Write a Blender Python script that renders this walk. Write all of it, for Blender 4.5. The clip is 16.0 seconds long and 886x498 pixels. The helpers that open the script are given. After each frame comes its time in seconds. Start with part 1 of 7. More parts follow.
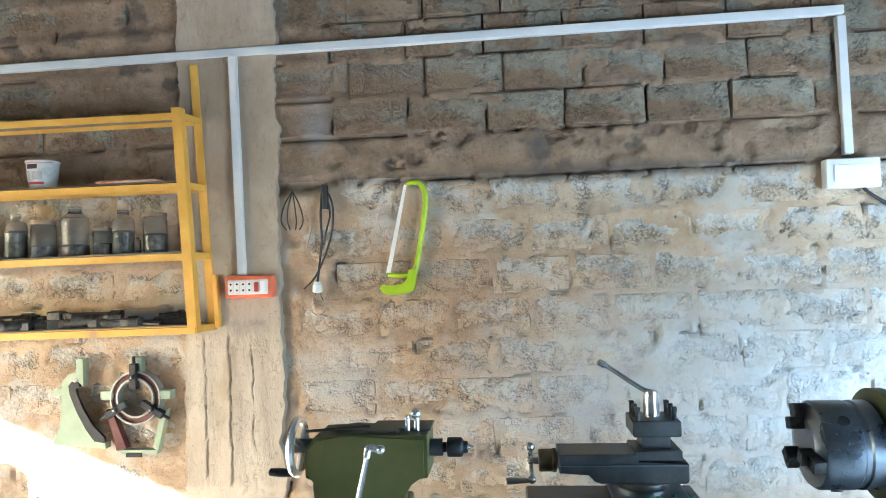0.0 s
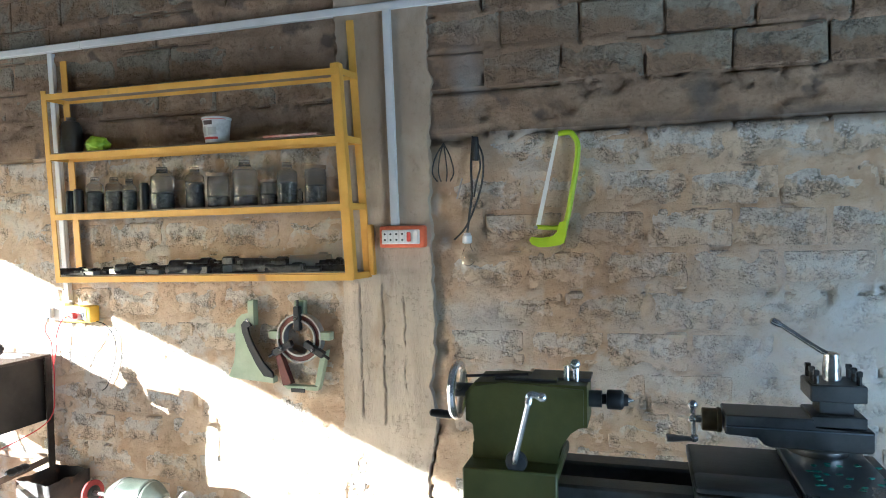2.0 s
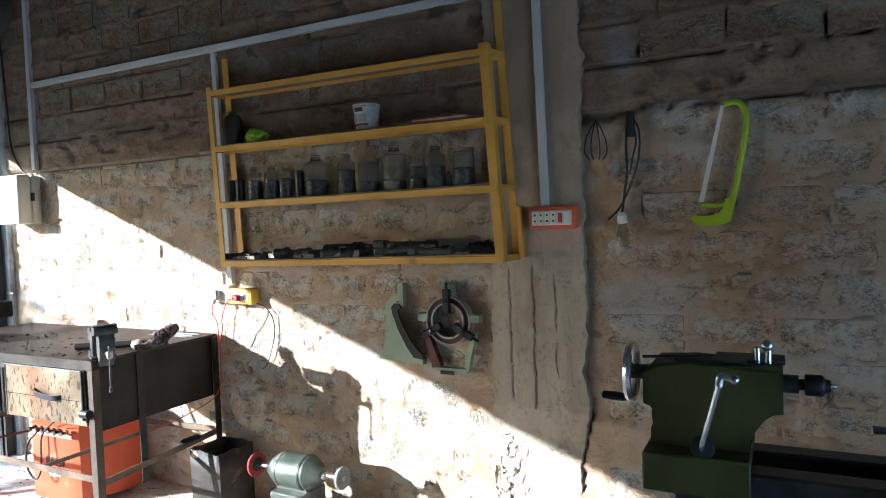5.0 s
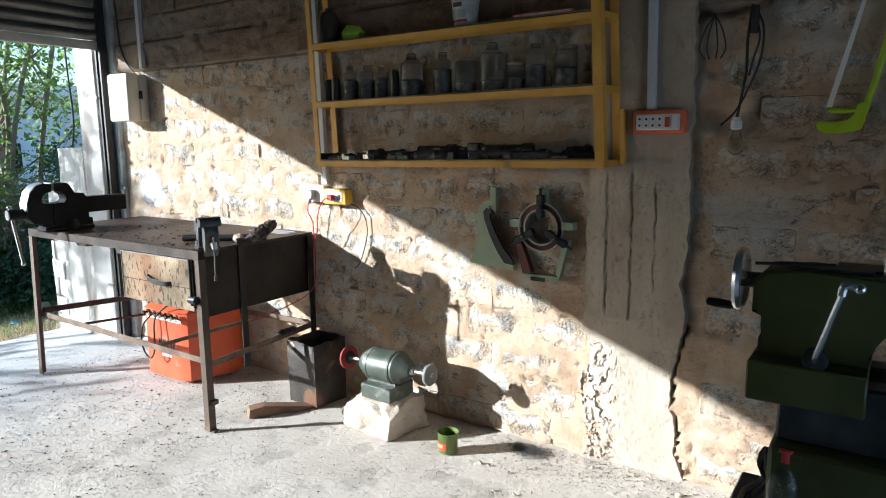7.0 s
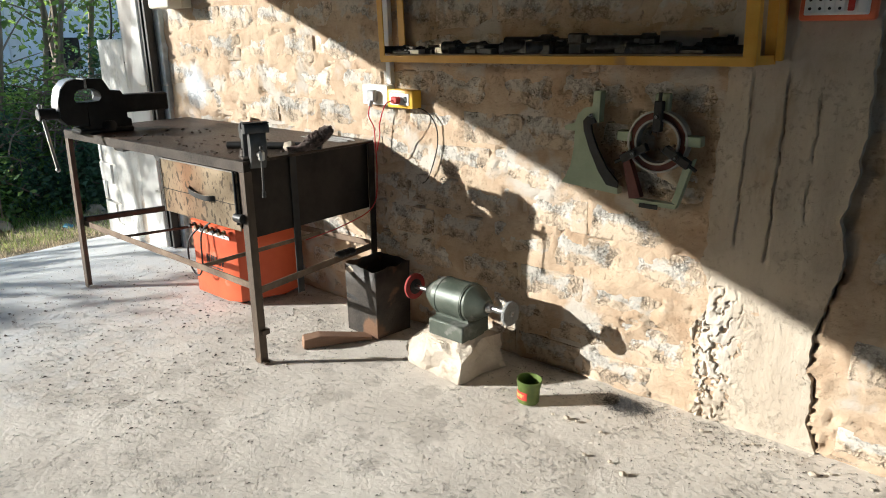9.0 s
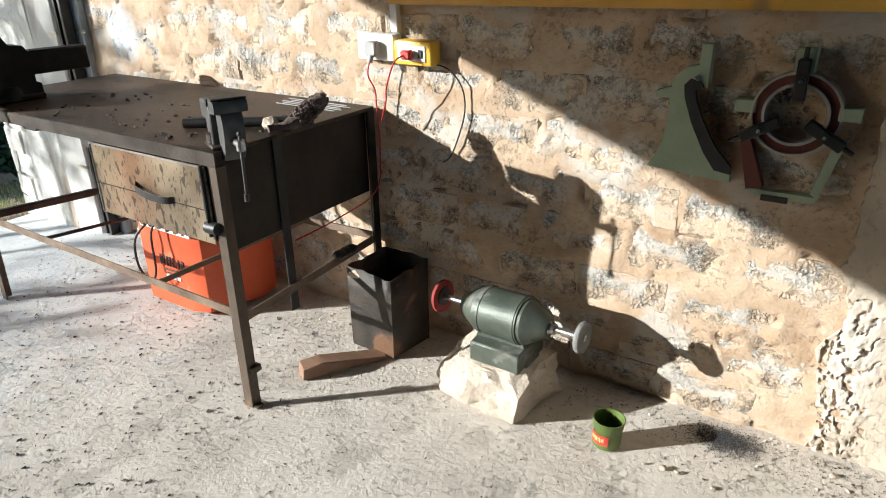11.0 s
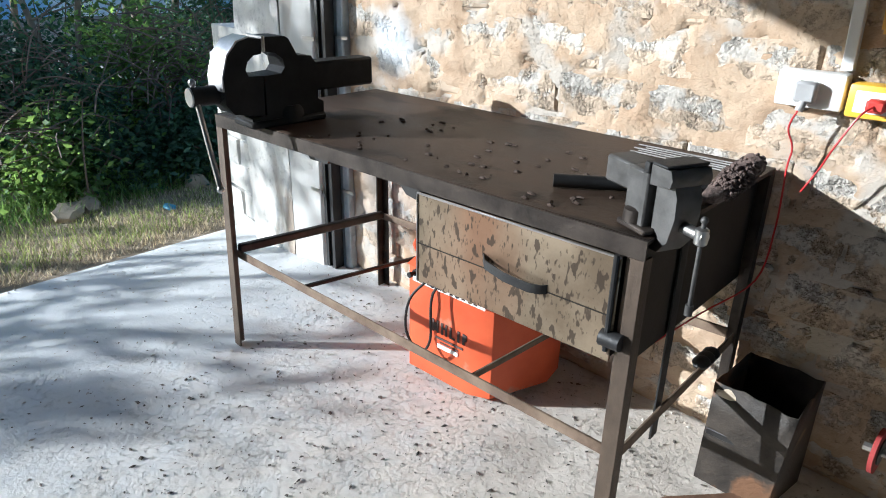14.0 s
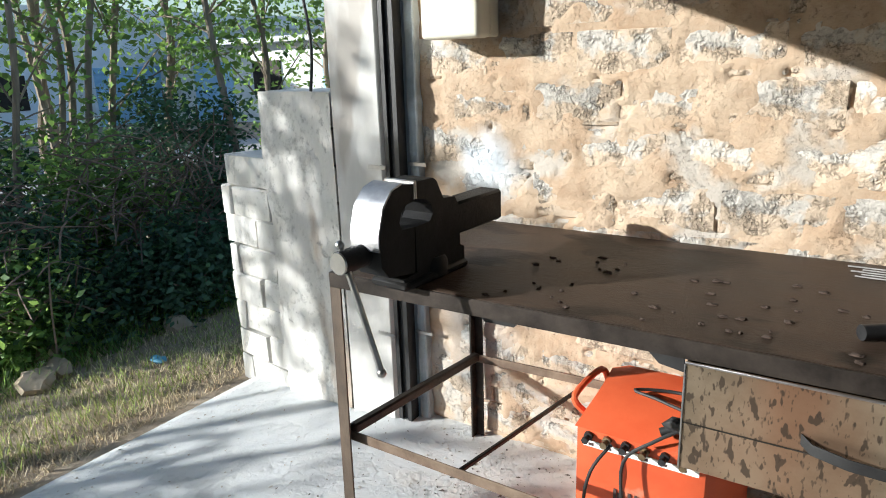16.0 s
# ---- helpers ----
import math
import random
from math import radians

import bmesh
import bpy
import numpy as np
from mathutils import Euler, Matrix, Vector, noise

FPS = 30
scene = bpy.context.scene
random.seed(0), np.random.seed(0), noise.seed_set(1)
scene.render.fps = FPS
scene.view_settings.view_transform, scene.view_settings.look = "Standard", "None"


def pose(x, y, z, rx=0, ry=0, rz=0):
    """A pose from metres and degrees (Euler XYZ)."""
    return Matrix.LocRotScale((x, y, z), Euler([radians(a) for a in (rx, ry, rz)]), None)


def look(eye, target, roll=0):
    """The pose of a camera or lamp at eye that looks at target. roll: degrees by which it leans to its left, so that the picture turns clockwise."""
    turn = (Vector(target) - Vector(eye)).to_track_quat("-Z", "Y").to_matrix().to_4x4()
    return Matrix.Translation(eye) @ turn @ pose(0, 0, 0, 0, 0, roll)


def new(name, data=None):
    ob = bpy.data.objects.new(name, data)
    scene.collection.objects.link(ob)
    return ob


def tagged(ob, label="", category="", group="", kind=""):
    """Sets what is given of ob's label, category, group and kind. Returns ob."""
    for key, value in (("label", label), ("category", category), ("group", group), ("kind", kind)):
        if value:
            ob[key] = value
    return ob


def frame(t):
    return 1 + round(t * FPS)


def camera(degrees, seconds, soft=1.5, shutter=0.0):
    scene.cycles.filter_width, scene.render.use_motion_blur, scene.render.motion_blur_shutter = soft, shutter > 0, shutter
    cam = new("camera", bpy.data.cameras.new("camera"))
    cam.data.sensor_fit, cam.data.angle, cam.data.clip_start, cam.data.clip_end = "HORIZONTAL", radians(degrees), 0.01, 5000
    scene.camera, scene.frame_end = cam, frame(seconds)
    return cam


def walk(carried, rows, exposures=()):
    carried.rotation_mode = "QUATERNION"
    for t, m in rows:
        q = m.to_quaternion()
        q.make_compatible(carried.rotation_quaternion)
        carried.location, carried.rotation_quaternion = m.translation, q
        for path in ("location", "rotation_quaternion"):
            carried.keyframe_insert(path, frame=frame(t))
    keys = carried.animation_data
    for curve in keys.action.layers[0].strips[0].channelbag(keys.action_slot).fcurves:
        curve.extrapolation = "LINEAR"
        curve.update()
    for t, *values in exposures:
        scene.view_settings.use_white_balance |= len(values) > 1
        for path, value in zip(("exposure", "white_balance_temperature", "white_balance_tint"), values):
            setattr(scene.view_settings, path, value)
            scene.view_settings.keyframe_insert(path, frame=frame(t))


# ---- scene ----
cam = camera(66.6, 16.0, soft=1.0)
PATH = [
    (0, (0.892, -2.567, 1.448), (0.7, -0.577, 1.497), -1.9),
    (0.5, (0.866, -2.564, 1.441), (0.561, -0.588, 1.465), -1.7),
    (1, (0.848, -2.56, 1.436), (0.456, -0.599, 1.391), -1.6),
    (1.5, (0.834, -2.57, 1.438), (0.357, -0.629, 1.379), -1.3),
    (2, (0.82, -2.576, 1.434), (0.247, -0.661, 1.363), -1.2),
    (2.5, (0.803, -2.577, 1.432), (0.16, -0.684, 1.357), -1.0),
    (3, (0.775, -2.582, 1.44), (0.037, -0.726, 1.337), -1.1),
    (3.5, (0.76, -2.572, 1.423), (-0.065, -0.754, 1.316), -1.2),
    (3.7, (0.744, -2.577, 1.425), (-0.076, -0.753, 1.377), -1.6),
    (6, (0.681, -2.586, 1.368), (-0.332, -0.877, 1.137), -1.0),
    (6.5, (0.666, -2.573, 1.357), (-0.41, -0.918, 1.037), -0.4),
    (7, (0.648, -2.579, 1.343), (-0.46, -0.946, 1.017), -0.6),
    (7.5, (0.604, -2.578, 1.336), (-0.511, -0.958, 0.968), -0.6),
    (8, (0.509, -2.469, 1.315), (-0.683, -0.924, 0.876), -0.5),
    (8.5, (0.372, -2.322, 1.333), (-0.787, -0.784, 0.793), 0.3),
    (8.7, (0.342, -2.291, 1.31), (-0.86, -0.796, 0.745), 0.2),
    (10.8, (-0.344, -1.955, 1.366), (-1.369, -0.435, 0.567), -1.5),
    (11, (-0.398, -1.91, 1.351), (-1.404, -0.38, 0.547), -1.0),
    (11.5, (-0.463, -1.845, 1.322), (-1.4, -0.348, 0.383), 0.9),
    (12, (-0.578, -1.847, 1.323), (-1.588, -0.322, 0.515), 0.5),
    (12.5, (-0.813, -1.933, 1.357), (-1.953, -0.45, 0.651), -0.7),
    (13, (-0.969, -1.94, 1.337), (-2.133, -0.498, 0.585), 1.3),
    (13.5, (-1.198, -1.896, 1.337), (-2.478, -0.555, 0.585), -1.3),
    (14, (-1.413, -1.869, 1.333), (-2.65, -0.508, 0.547), 1.2),
    (14.5, (-1.666, -1.951, 1.376), (-2.863, -0.493, 0.714), -1.5),
    (15, (-1.86, -2.054, 1.386), (-3.124, -0.628, 0.778), 0.3),
    (15.5, (-2.062, -2.05, 1.373), (-3.266, -0.583, 0.743), -1.3),
    (16, (-2.237, -2.027, 1.405), (-3.303, -0.425, 0.86), -1.9),
]
EXPOSURES = [(0, 4.25, 5400, 6), (1, 4.0, 5250, 6), (2, 3.45, 5130, 6), (3, 3.1, 5000, 6), (3.7, 2.6, 5130, 6), (5.8, 1.75, 4930, 6), (7, 1.35, 5130, 6), (8.7, 1.05, 5650, 6), (10.8, 1.1, 5530, 6), (12, 1.0, 5430, 6), (12.6, 1.05, 5080, 6), (13.4, 1.05, 5080, 6), (14.5, 0.95, 5170, 6), (16, 0.9, 5470, 6)]
walk(cam, [(t, look(eye, target, roll)) for t, eye, target, roll in PATH], EXPOSURES)

# ---- world, sun and openings ----
SUN_DIR = Vector((0.83, 0.735, -0.338)).normalized()
world = bpy.data.worlds.new("sky")
scene.world = world
world.use_nodes = True
wn = world.node_tree
sky = wn.nodes.new("ShaderNodeTexSky")
sky.sky_type = "NISHITA"
sky.sun_disc = False
sky.sun_elevation = math.asin(-SUN_DIR.z)
sky.sun_rotation = math.atan2(-SUN_DIR.x, -SUN_DIR.y)
wn.links.new(sky.outputs[0], wn.nodes["Background"].inputs[0])
wn.nodes["Background"].inputs[1].default_value = 0.095
sun = new("sun", bpy.data.lights.new("sun", "SUN"))
sun.data.energy, sun.data.angle, sun.data.color = 5.0, radians(0.55), (1.0, 0.89, 0.75)
sun.matrix_world = look((-8, -8, 5), Vector((-8, -8, 5)) + SUN_DIR)
# bluish fill lamp added in an unseen east opening, brightens the wall's right end
east = new("east_fill_light", bpy.data.lights.new("east_fill_light", "AREA"))
east.data.shape, east.data.size, east.data.size_y = "RECTANGLE", 2.3, 0.8
east.data.energy, east.data.color = 7.5, (0.66, 0.85, 1.0)
east.matrix_world = look((3.45, -1.9, 0.58), (1.2, -0.4, 0.3))


# ---- materials ----
def mat(name, c1, c2, scale=8.0, rough=0.7, metal=0.0, bump=0.2, bscale=60.0, c3=None, spot=0.0, spot_scale=4.0,
        detail=6.0, stretch=(1, 1, 1), rough_var=0.15, per_object=0.0, bdist=0.01, trans=0.0, ior=1.45, world_space=False):
    """Two noises mix c1 and c2, c3 lies in patches; a finer noise makes the relief."""
    m = bpy.data.materials.new(name)
    m.use_nodes = True
    n, l = m.node_tree.nodes, m.node_tree.links
    b = n["Principled BSDF"]
    if world_space:
        src = n.new("ShaderNodeNewGeometry").outputs["Position"]
    else:
        src = n.new("ShaderNodeTexCoord").outputs["Object"]
    mp = n.new("ShaderNodeMapping")
    mp.inputs["Scale"].default_value = stretch
    l.new(src, mp.inputs[0])
    a = n.new("ShaderNodeTexNoise")
    a.inputs["Scale"].default_value, a.inputs["Detail"].default_value, a.inputs["Roughness"].default_value = scale, detail, 0.65
    l.new(mp.outputs[0], a.inputs[0])
    r = n.new("ShaderNodeValToRGB")
    r.color_ramp.elements[0].position, r.color_ramp.elements[1].position = 0.35, 0.65
    r.color_ramp.elements[0].color, r.color_ramp.elements[1].color = (*c1, 1), (*c2, 1)
    l.new(a.outputs[0], r.inputs[0])
    colour = r.outputs[0]
    if c3:
        p = n.new("ShaderNodeTexNoise")
        p.inputs["Scale"].default_value, p.inputs["Detail"].default_value = spot_scale, 5
        l.new(mp.outputs[0], p.inputs[0])
        rr = n.new("ShaderNodeValToRGB")
        rr.color_ramp.elements[0].position, rr.color_ramp.elements[1].position = 0.62 - spot, 0.68 - spot
        l.new(p.outputs[0], rr.inputs[0])
        mx = n.new("ShaderNodeMix")
        mx.data_type = "RGBA"
        l.new(rr.outputs[0], mx.inputs[0])
        l.new(colour, mx.inputs[6])
        mx.inputs[7].default_value = (*c3, 1)
        colour = mx.outputs[2]
    if per_object:
        info = n.new("ShaderNodeObjectInfo")
        hsv = n.new("ShaderNodeHueSaturation")
        mr = n.new("ShaderNodeMapRange")
        mr.inputs[3].default_value, mr.inputs[4].default_value = 1 - per_object, 1 + per_object
        l.new(info.outputs["Random"], mr.inputs[0])
        l.new(mr.outputs[0], hsv.inputs["Value"])
        l.new(colour, hsv.inputs["Color"])
        colour = hsv.outputs[0]
    l.new(colour, b.inputs["Base Color"])
    b.inputs["Metallic"].default_value = metal
    rv = n.new("ShaderNodeMapRange")
    rv.inputs[3].default_value, rv.inputs[4].default_value = max(0.02, rough - rough_var), min(1, rough + rough_var)
    l.new(a.outputs[0], rv.inputs[0])
    l.new(rv.outputs[0], b.inputs["Roughness"])
    if trans:
        b.inputs["Transmission Weight"].default_value, b.inputs["IOR"].default_value = trans, ior
    if bump:
        f = n.new("ShaderNodeTexNoise")
        f.inputs["Scale"].default_value, f.inputs["Detail"].default_value, f.inputs["Roughness"].default_value = bscale, 8, 0.7
        l.new(mp.outputs[0], f.inputs[0])
        bp = n.new("ShaderNodeBump")
        bp.inputs["Strength"].default_value, bp.inputs["Distance"].default_value = bump, bdist
        l.new(f.outputs[0], bp.inputs["Height"])
        l.new(bp.outputs[0], b.inputs["Normal"])
    return m


MORTAR = mat("mud_mortar", (0.39, 0.27, 0.17), (0.56, 0.44, 0.315), 5, 0.95, 0, 0.6, 60, c3=(0.50, 0.45, 0.385), spot=0.08, spot_scale=3.2, bdist=0.012)
BLOCK = mat("concrete_block", (0.48, 0.445, 0.39), (0.61, 0.575, 0.52), 22, 0.95, 0, 0.6, 90, c3=(0.54, 0.43, 0.315), spot=0.17, spot_scale=9, per_object=0.08, bdist=0.010)
# upper blocks: greyer in themselves, and darkened for the weaker light up there
UPBLOCK = mat("bare_grey_block_dimmed", (0.235, 0.205, 0.15), (0.34, 0.305, 0.235), 14, 0.95, 0, 0.8, 80, c3=(0.26, 0.175, 0.108), spot=0.16, spot_scale=4.5, per_object=0.08, bdist=0.015)
COLUMN = mat("column_concrete", (0.42, 0.35, 0.27), (0.54, 0.47, 0.375), 6, 0.95, 0, 0.45, 70, c3=(0.36, 0.27, 0.18), spot=0.02, stretch=(1, 1, 0.35))
BAND = mat("band_concrete", (0.22, 0.145, 0.09), (0.36, 0.26, 0.175), 7, 0.95, 0, 0.8, 50, c3=(0.15, 0.11, 0.08), spot=0.05, spot_scale=6, bdist=0.015)
FLOORM = mat("dusty_concrete", (0.56, 0.51, 0.445), (0.73, 0.675, 0.60), 2.6, 0.9, 0, 0.5, 55, c3=(0.52, 0.475, 0.415), spot=0.06, spot_scale=5.0, bdist=0.014)
PLASTER = mat("white_plaster", (0.50, 0.49, 0.46), (0.63, 0.62, 0.59), 4, 0.85, 0, 0.25, 40, c3=(0.44, 0.41, 0.37), spot=0.05, stretch=(1, 1, 0.3))
OLDWALL = mat("stained_render", (0.56, 0.54, 0.50), (0.73, 0.71, 0.66), 5, 0.95, 0, 0.6, 45, c3=(0.42, 0.35, 0.28), spot=0.03, spot_scale=3, stretch=(1, 1, 0.35))
GREYJAMB = mat("bluish_render", (0.30, 0.33, 0.35), (0.48, 0.52, 0.55), 7, 0.9, 0, 0.5, 60, c3=(0.62, 0.68, 0.72), spot=0.04)
# unseen closing walls, made very dark so that less light bounces indoors
INNER = mat("inner_wall_darkened", (0.065, 0.062, 0.06), (0.105, 0.10, 0.098), 4, 0.95, 0, 0.3, 40)
# ceiling is out of view; its near-black colour keeps the upper wall dim
CEIL = mat("ceiling_darkened", (0.05, 0.05, 0.05), (0.085, 0.085, 0.085), 3, 0.95, 0, 0.3, 30)
BLACKSTEEL = mat("black_painted_steel", (0.012, 0.012, 0.013), (0.03, 0.03, 0.03), 12, 0.5, 0.2, 0.15, 60, c3=(0.10, 0.075, 0.055), spot=-0.05)
SHUTTER = mat("grey_shutter_steel", (0.10, 0.10, 0.10), (0.17, 0.17, 0.165), 6, 0.45, 0.6, 0.1, 40)
SHUTBAR = mat("galvanised_bar", (0.42, 0.42, 0.40), (0.55, 0.54, 0.52), 8, 0.5, 0.4, 0.1, 40)
SOIL = mat("dry_soil", (0.26, 0.20, 0.135), (0.44, 0.36, 0.26), 3, 1, 0, 0.6, 25, c3=(0.20, 0.18, 0.10), spot=0.05, spot_scale=1.2, bdist=0.03, world_space=True)
BARK = mat("bark", (0.16, 0.125, 0.09), (0.30, 0.25, 0.19), 10, 0.95, 0, 0.8, 40, stretch=(1, 1, 0.2))
TWIG = mat("dry_twig", (0.11, 0.08, 0.06), (0.22, 0.165, 0.125), 10, 0.95, 0, 0.3, 50)
ROOFBLUE = mat("blue_shutter_paint", (0.30, 0.50, 0.74), (0.40, 0.60, 0.80), 2, 0.8, 0, 0.1, 20)
PALE = mat("pale_house_wall", (0.70, 0.70, 0.69), (0.80, 0.80, 0.78), 2, 0.9, 0, 0.1, 20)
ROADM = mat("dusty_road", (0.34, 0.32, 0.29), (0.44, 0.42, 0.385), 3, 0.9, 0, 0.2, 40)
BENCHTOP = mat("bench_plate", (0.017, 0.0110, 0.0075), (0.078, 0.051, 0.035), 2.4, 0.50, 0.1, 0.35, 70, c3=(0.018, 0.0125, 0.009), spot=0.06, spot_scale=5, stretch=(0.6, 1.3, 1), rough_var=0.25)
BENCHSTEEL = mat("bench_angle_iron", (0.020, 0.016, 0.0135), (0.062, 0.050, 0.041), 9, 0.5, 0.6, 0.2, 60, c3=(0.20, 0.10, 0.05), spot=-0.03)
RUSTBAR = mat("rusty_stretcher", (0.10, 0.066, 0.043), (0.23, 0.17, 0.12), 9, 0.8, 0.2, 0.3, 60, c3=(0.13, 0.09, 0.065))
LEGRUST = mat("scuffed_leg_iron", (0.055, 0.040, 0.029), (0.13, 0.095, 0.066), 7, 0.6, 0.3, 0.25, 50, c3=(0.28, 0.18, 0.10), spot=0.02, spot_scale=5, stretch=(1, 1, 0.5))
DRAWERM = mat("stained_drawer_sheet", (0.24, 0.185, 0.125), (0.38, 0.305, 0.215), 7, 0.36, 0.8, 0.1, 30)
# near-black sheet: the shade at the bench end is put into this colour
PANELM = mat("darkened_sheet", (0.022, 0.019, 0.016), (0.05, 0.042, 0.035), 5, 0.6, 0.3, 0.15, 30)
VISEM = mat("oily_cast_iron", (0.007, 0.007, 0.0075), (0.019, 0.0185, 0.018), 8, 0.5, 0.1, 0.2, 50)
STEEL = mat("worn_steel", (0.36, 0.35, 0.34), (0.52, 0.51, 0.49), 10, 0.32, 0.95, 0.1, 60)
CHROME = mat("chrome", (0.78, 0.78, 0.78), (0.88, 0.88, 0.88), 10, 0.25, 0.9, 0.03, 30, rough_var=0.06)
REDBOX = mat("orange_red_paint", (0.58, 0.085, 0.025), (0.68, 0.125, 0.04), 4, 0.5, 0, 0.1, 40, c3=(0.50, 0.20, 0.12), spot=-0.03, spot_scale=8)
DARKINK = mat("dark_print", (0.05, 0.03, 0.03), (0.08, 0.05, 0.04), 10, 0.7, 0, 0)
WHITEP = mat("white_plastic", (0.74, 0.74, 0.72), (0.80, 0.80, 0.78), 3, 0.45, 0, 0.02, 40)
TRUNK = mat("trunking_plastic", (0.60, 0.61, 0.62), (0.70, 0.71, 0.72), 3, 0.55, 0, 0.05, 40)
CREAM = mat("cream_enamel", (0.68, 0.63, 0.50), (0.76, 0.72, 0.60), 3, 0.45, 0, 0.05, 30, c3=(0.45, 0.38, 0.27), spot=-0.06)
YELLOW = mat("yellow_frame_paint", (0.62, 0.33, 0.045), (0.72, 0.42, 0.075), 6, 0.5, 0, 0.08, 50, c3=(0.40, 0.24, 0.08), spot=-0.05)
SHELFWOOD = mat("shelf_sheet", (0.20, 0.15, 0.10), (0.32, 0.25, 0.17), 6, 0.8, 0, 0.2, 50)


for dull, level in ((VISEM, 0.12), (BENCHTOP, 0.3), (PANELM, 0.2)):
    dull.node_tree.nodes["Principled BSDF"].inputs["Specular IOR Level"].default_value = level


def flecked(m, scale, angle, colour, cover):
    """Lays slanting drip marks of one colour over a sheet-metal face, gathered in patches, and a bloom of rust."""
    n, l = m.node_tree.nodes, m.node_tree.links
    b = n["Principled BSDF"]
    place = n.new("ShaderNodeTexCoord").outputs["Object"]
    turn = n.new("ShaderNodeMapping")
    turn.inputs["Rotation"].default_value = (0, radians(angle), 0)
    turn.inputs["Scale"].default_value = (1.0, 0.0, 0.42)
    l.new(place, turn.inputs[0])
    base = b.inputs["Base Color"].links[0].from_socket
    for size, low, high, c, strength in ((3.2, 0.50, 0.72, (0.36, 0.17, 0.09), 0.55), (scale, cover, cover + 0.035, colour, 0.85), (scale * 2.3, cover + 0.04, cover + 0.08, colour, 0.6)):
        spots = n.new("ShaderNodeTexNoise")
        spots.inputs["Scale"].default_value, spots.inputs["Detail"].default_value = size, 2
        l.new(turn.outputs[0], spots.inputs[0])
        edge = n.new("ShaderNodeMapRange")
        edge.inputs[1].default_value, edge.inputs[2].default_value, edge.inputs[4].default_value = low, high, strength
        l.new(spots.outputs[0], edge.inputs[0])
        mx = n.new("ShaderNodeMix")
        mx.data_type = "RGBA"
        l.new(edge.outputs[0], mx.inputs[0])
        l.new(base, mx.inputs[6])
        mx.inputs[7].default_value = (*c, 1)
        base = mx.outputs[2]
    l.new(base, b.inputs["Base Color"])


flecked(DRAWERM, 52, 32, (0.080, 0.062, 0.048), 0.572)


def grained(m, pits, pit_dark, stains_and_shade, cover=0.6):
    """Adds pits and aggregate grain, and soft patches of stain or painted shade (x, z, radius x, radius z, colour), to
    a wall material.
    """
    n, l = m.node_tree.nodes, m.node_tree.links
    b = n["Principled BSDF"]
    colour = b.inputs["Base Color"].links[0].from_socket
    pos = n.new("ShaderNodeNewGeometry").outputs["Position"]
    crumb = n.new("ShaderNodeTexNoise")
    crumb.inputs["Scale"].default_value, crumb.inputs["Detail"].default_value, crumb.inputs["Roughness"].default_value = pits, 7, 0.72
    l.new(pos, crumb.inputs[0])
    big = n.new("ShaderNodeTexNoise")
    big.inputs["Scale"].default_value, big.inputs["Detail"].default_value = 6, 4
    l.new(pos, big.inputs[0])
    mul = n.new("ShaderNodeMath")
    mul.operation = "MULTIPLY_ADD"
    l.new(big.outputs[0], mul.inputs[0])
    mul.inputs[1].default_value = 0.5
    l.new(crumb.outputs[0], mul.inputs[2])
    ramp = n.new("ShaderNodeValToRGB")
    ramp.color_ramp.elements[0].position, ramp.color_ramp.elements[1].position = cover, cover + 0.13
    ramp.color_ramp.elements[0].color = (1 - pit_dark, 1 - pit_dark, 1 - pit_dark, 1)
    l.new(mul.outputs[0], ramp.inputs[0])
    mx = n.new("ShaderNodeMix")
    mx.data_type, mx.blend_type = "RGBA", "MULTIPLY"
    mx.inputs[0].default_value = 1
    l.new(colour, mx.inputs[6])
    l.new(ramp.outputs[0], mx.inputs[7])
    colour = mx.outputs[2]
    wob = n.new("ShaderNodeTexNoise")
    wob.inputs["Scale"].default_value, wob.inputs["Detail"].default_value = 9, 6
    l.new(pos, wob.inputs[0])
    for x, z, rx, rz, c, amount in stains_and_shade:
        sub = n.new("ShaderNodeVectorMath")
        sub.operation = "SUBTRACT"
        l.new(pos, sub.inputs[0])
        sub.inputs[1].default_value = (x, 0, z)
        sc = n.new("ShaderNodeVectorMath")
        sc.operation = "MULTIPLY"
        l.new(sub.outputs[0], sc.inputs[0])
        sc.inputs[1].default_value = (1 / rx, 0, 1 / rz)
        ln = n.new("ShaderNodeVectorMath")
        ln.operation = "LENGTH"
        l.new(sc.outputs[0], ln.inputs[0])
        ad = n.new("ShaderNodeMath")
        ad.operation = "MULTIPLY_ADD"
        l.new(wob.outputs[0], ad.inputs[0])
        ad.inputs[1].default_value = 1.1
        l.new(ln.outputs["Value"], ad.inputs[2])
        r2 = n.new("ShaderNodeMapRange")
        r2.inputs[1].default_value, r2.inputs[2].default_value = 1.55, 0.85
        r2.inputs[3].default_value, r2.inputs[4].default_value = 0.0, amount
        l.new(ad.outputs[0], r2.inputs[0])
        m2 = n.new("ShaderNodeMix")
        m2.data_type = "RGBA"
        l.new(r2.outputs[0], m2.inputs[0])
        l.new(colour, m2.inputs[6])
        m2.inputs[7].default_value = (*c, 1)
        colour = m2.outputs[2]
    l.new(colour, b.inputs["Base Color"])
    old = b.inputs["Normal"].links[0].from_socket
    bp = n.new("ShaderNodeBump")
    bp.inputs["Strength"].default_value, bp.inputs["Distance"].default_value = 0.8, 0.012
    l.new(ramp.outputs[0], bp.inputs["Height"])
    l.new(old, bp.inputs["Normal"])
    l.new(bp.outputs[0], b.inputs["Normal"])


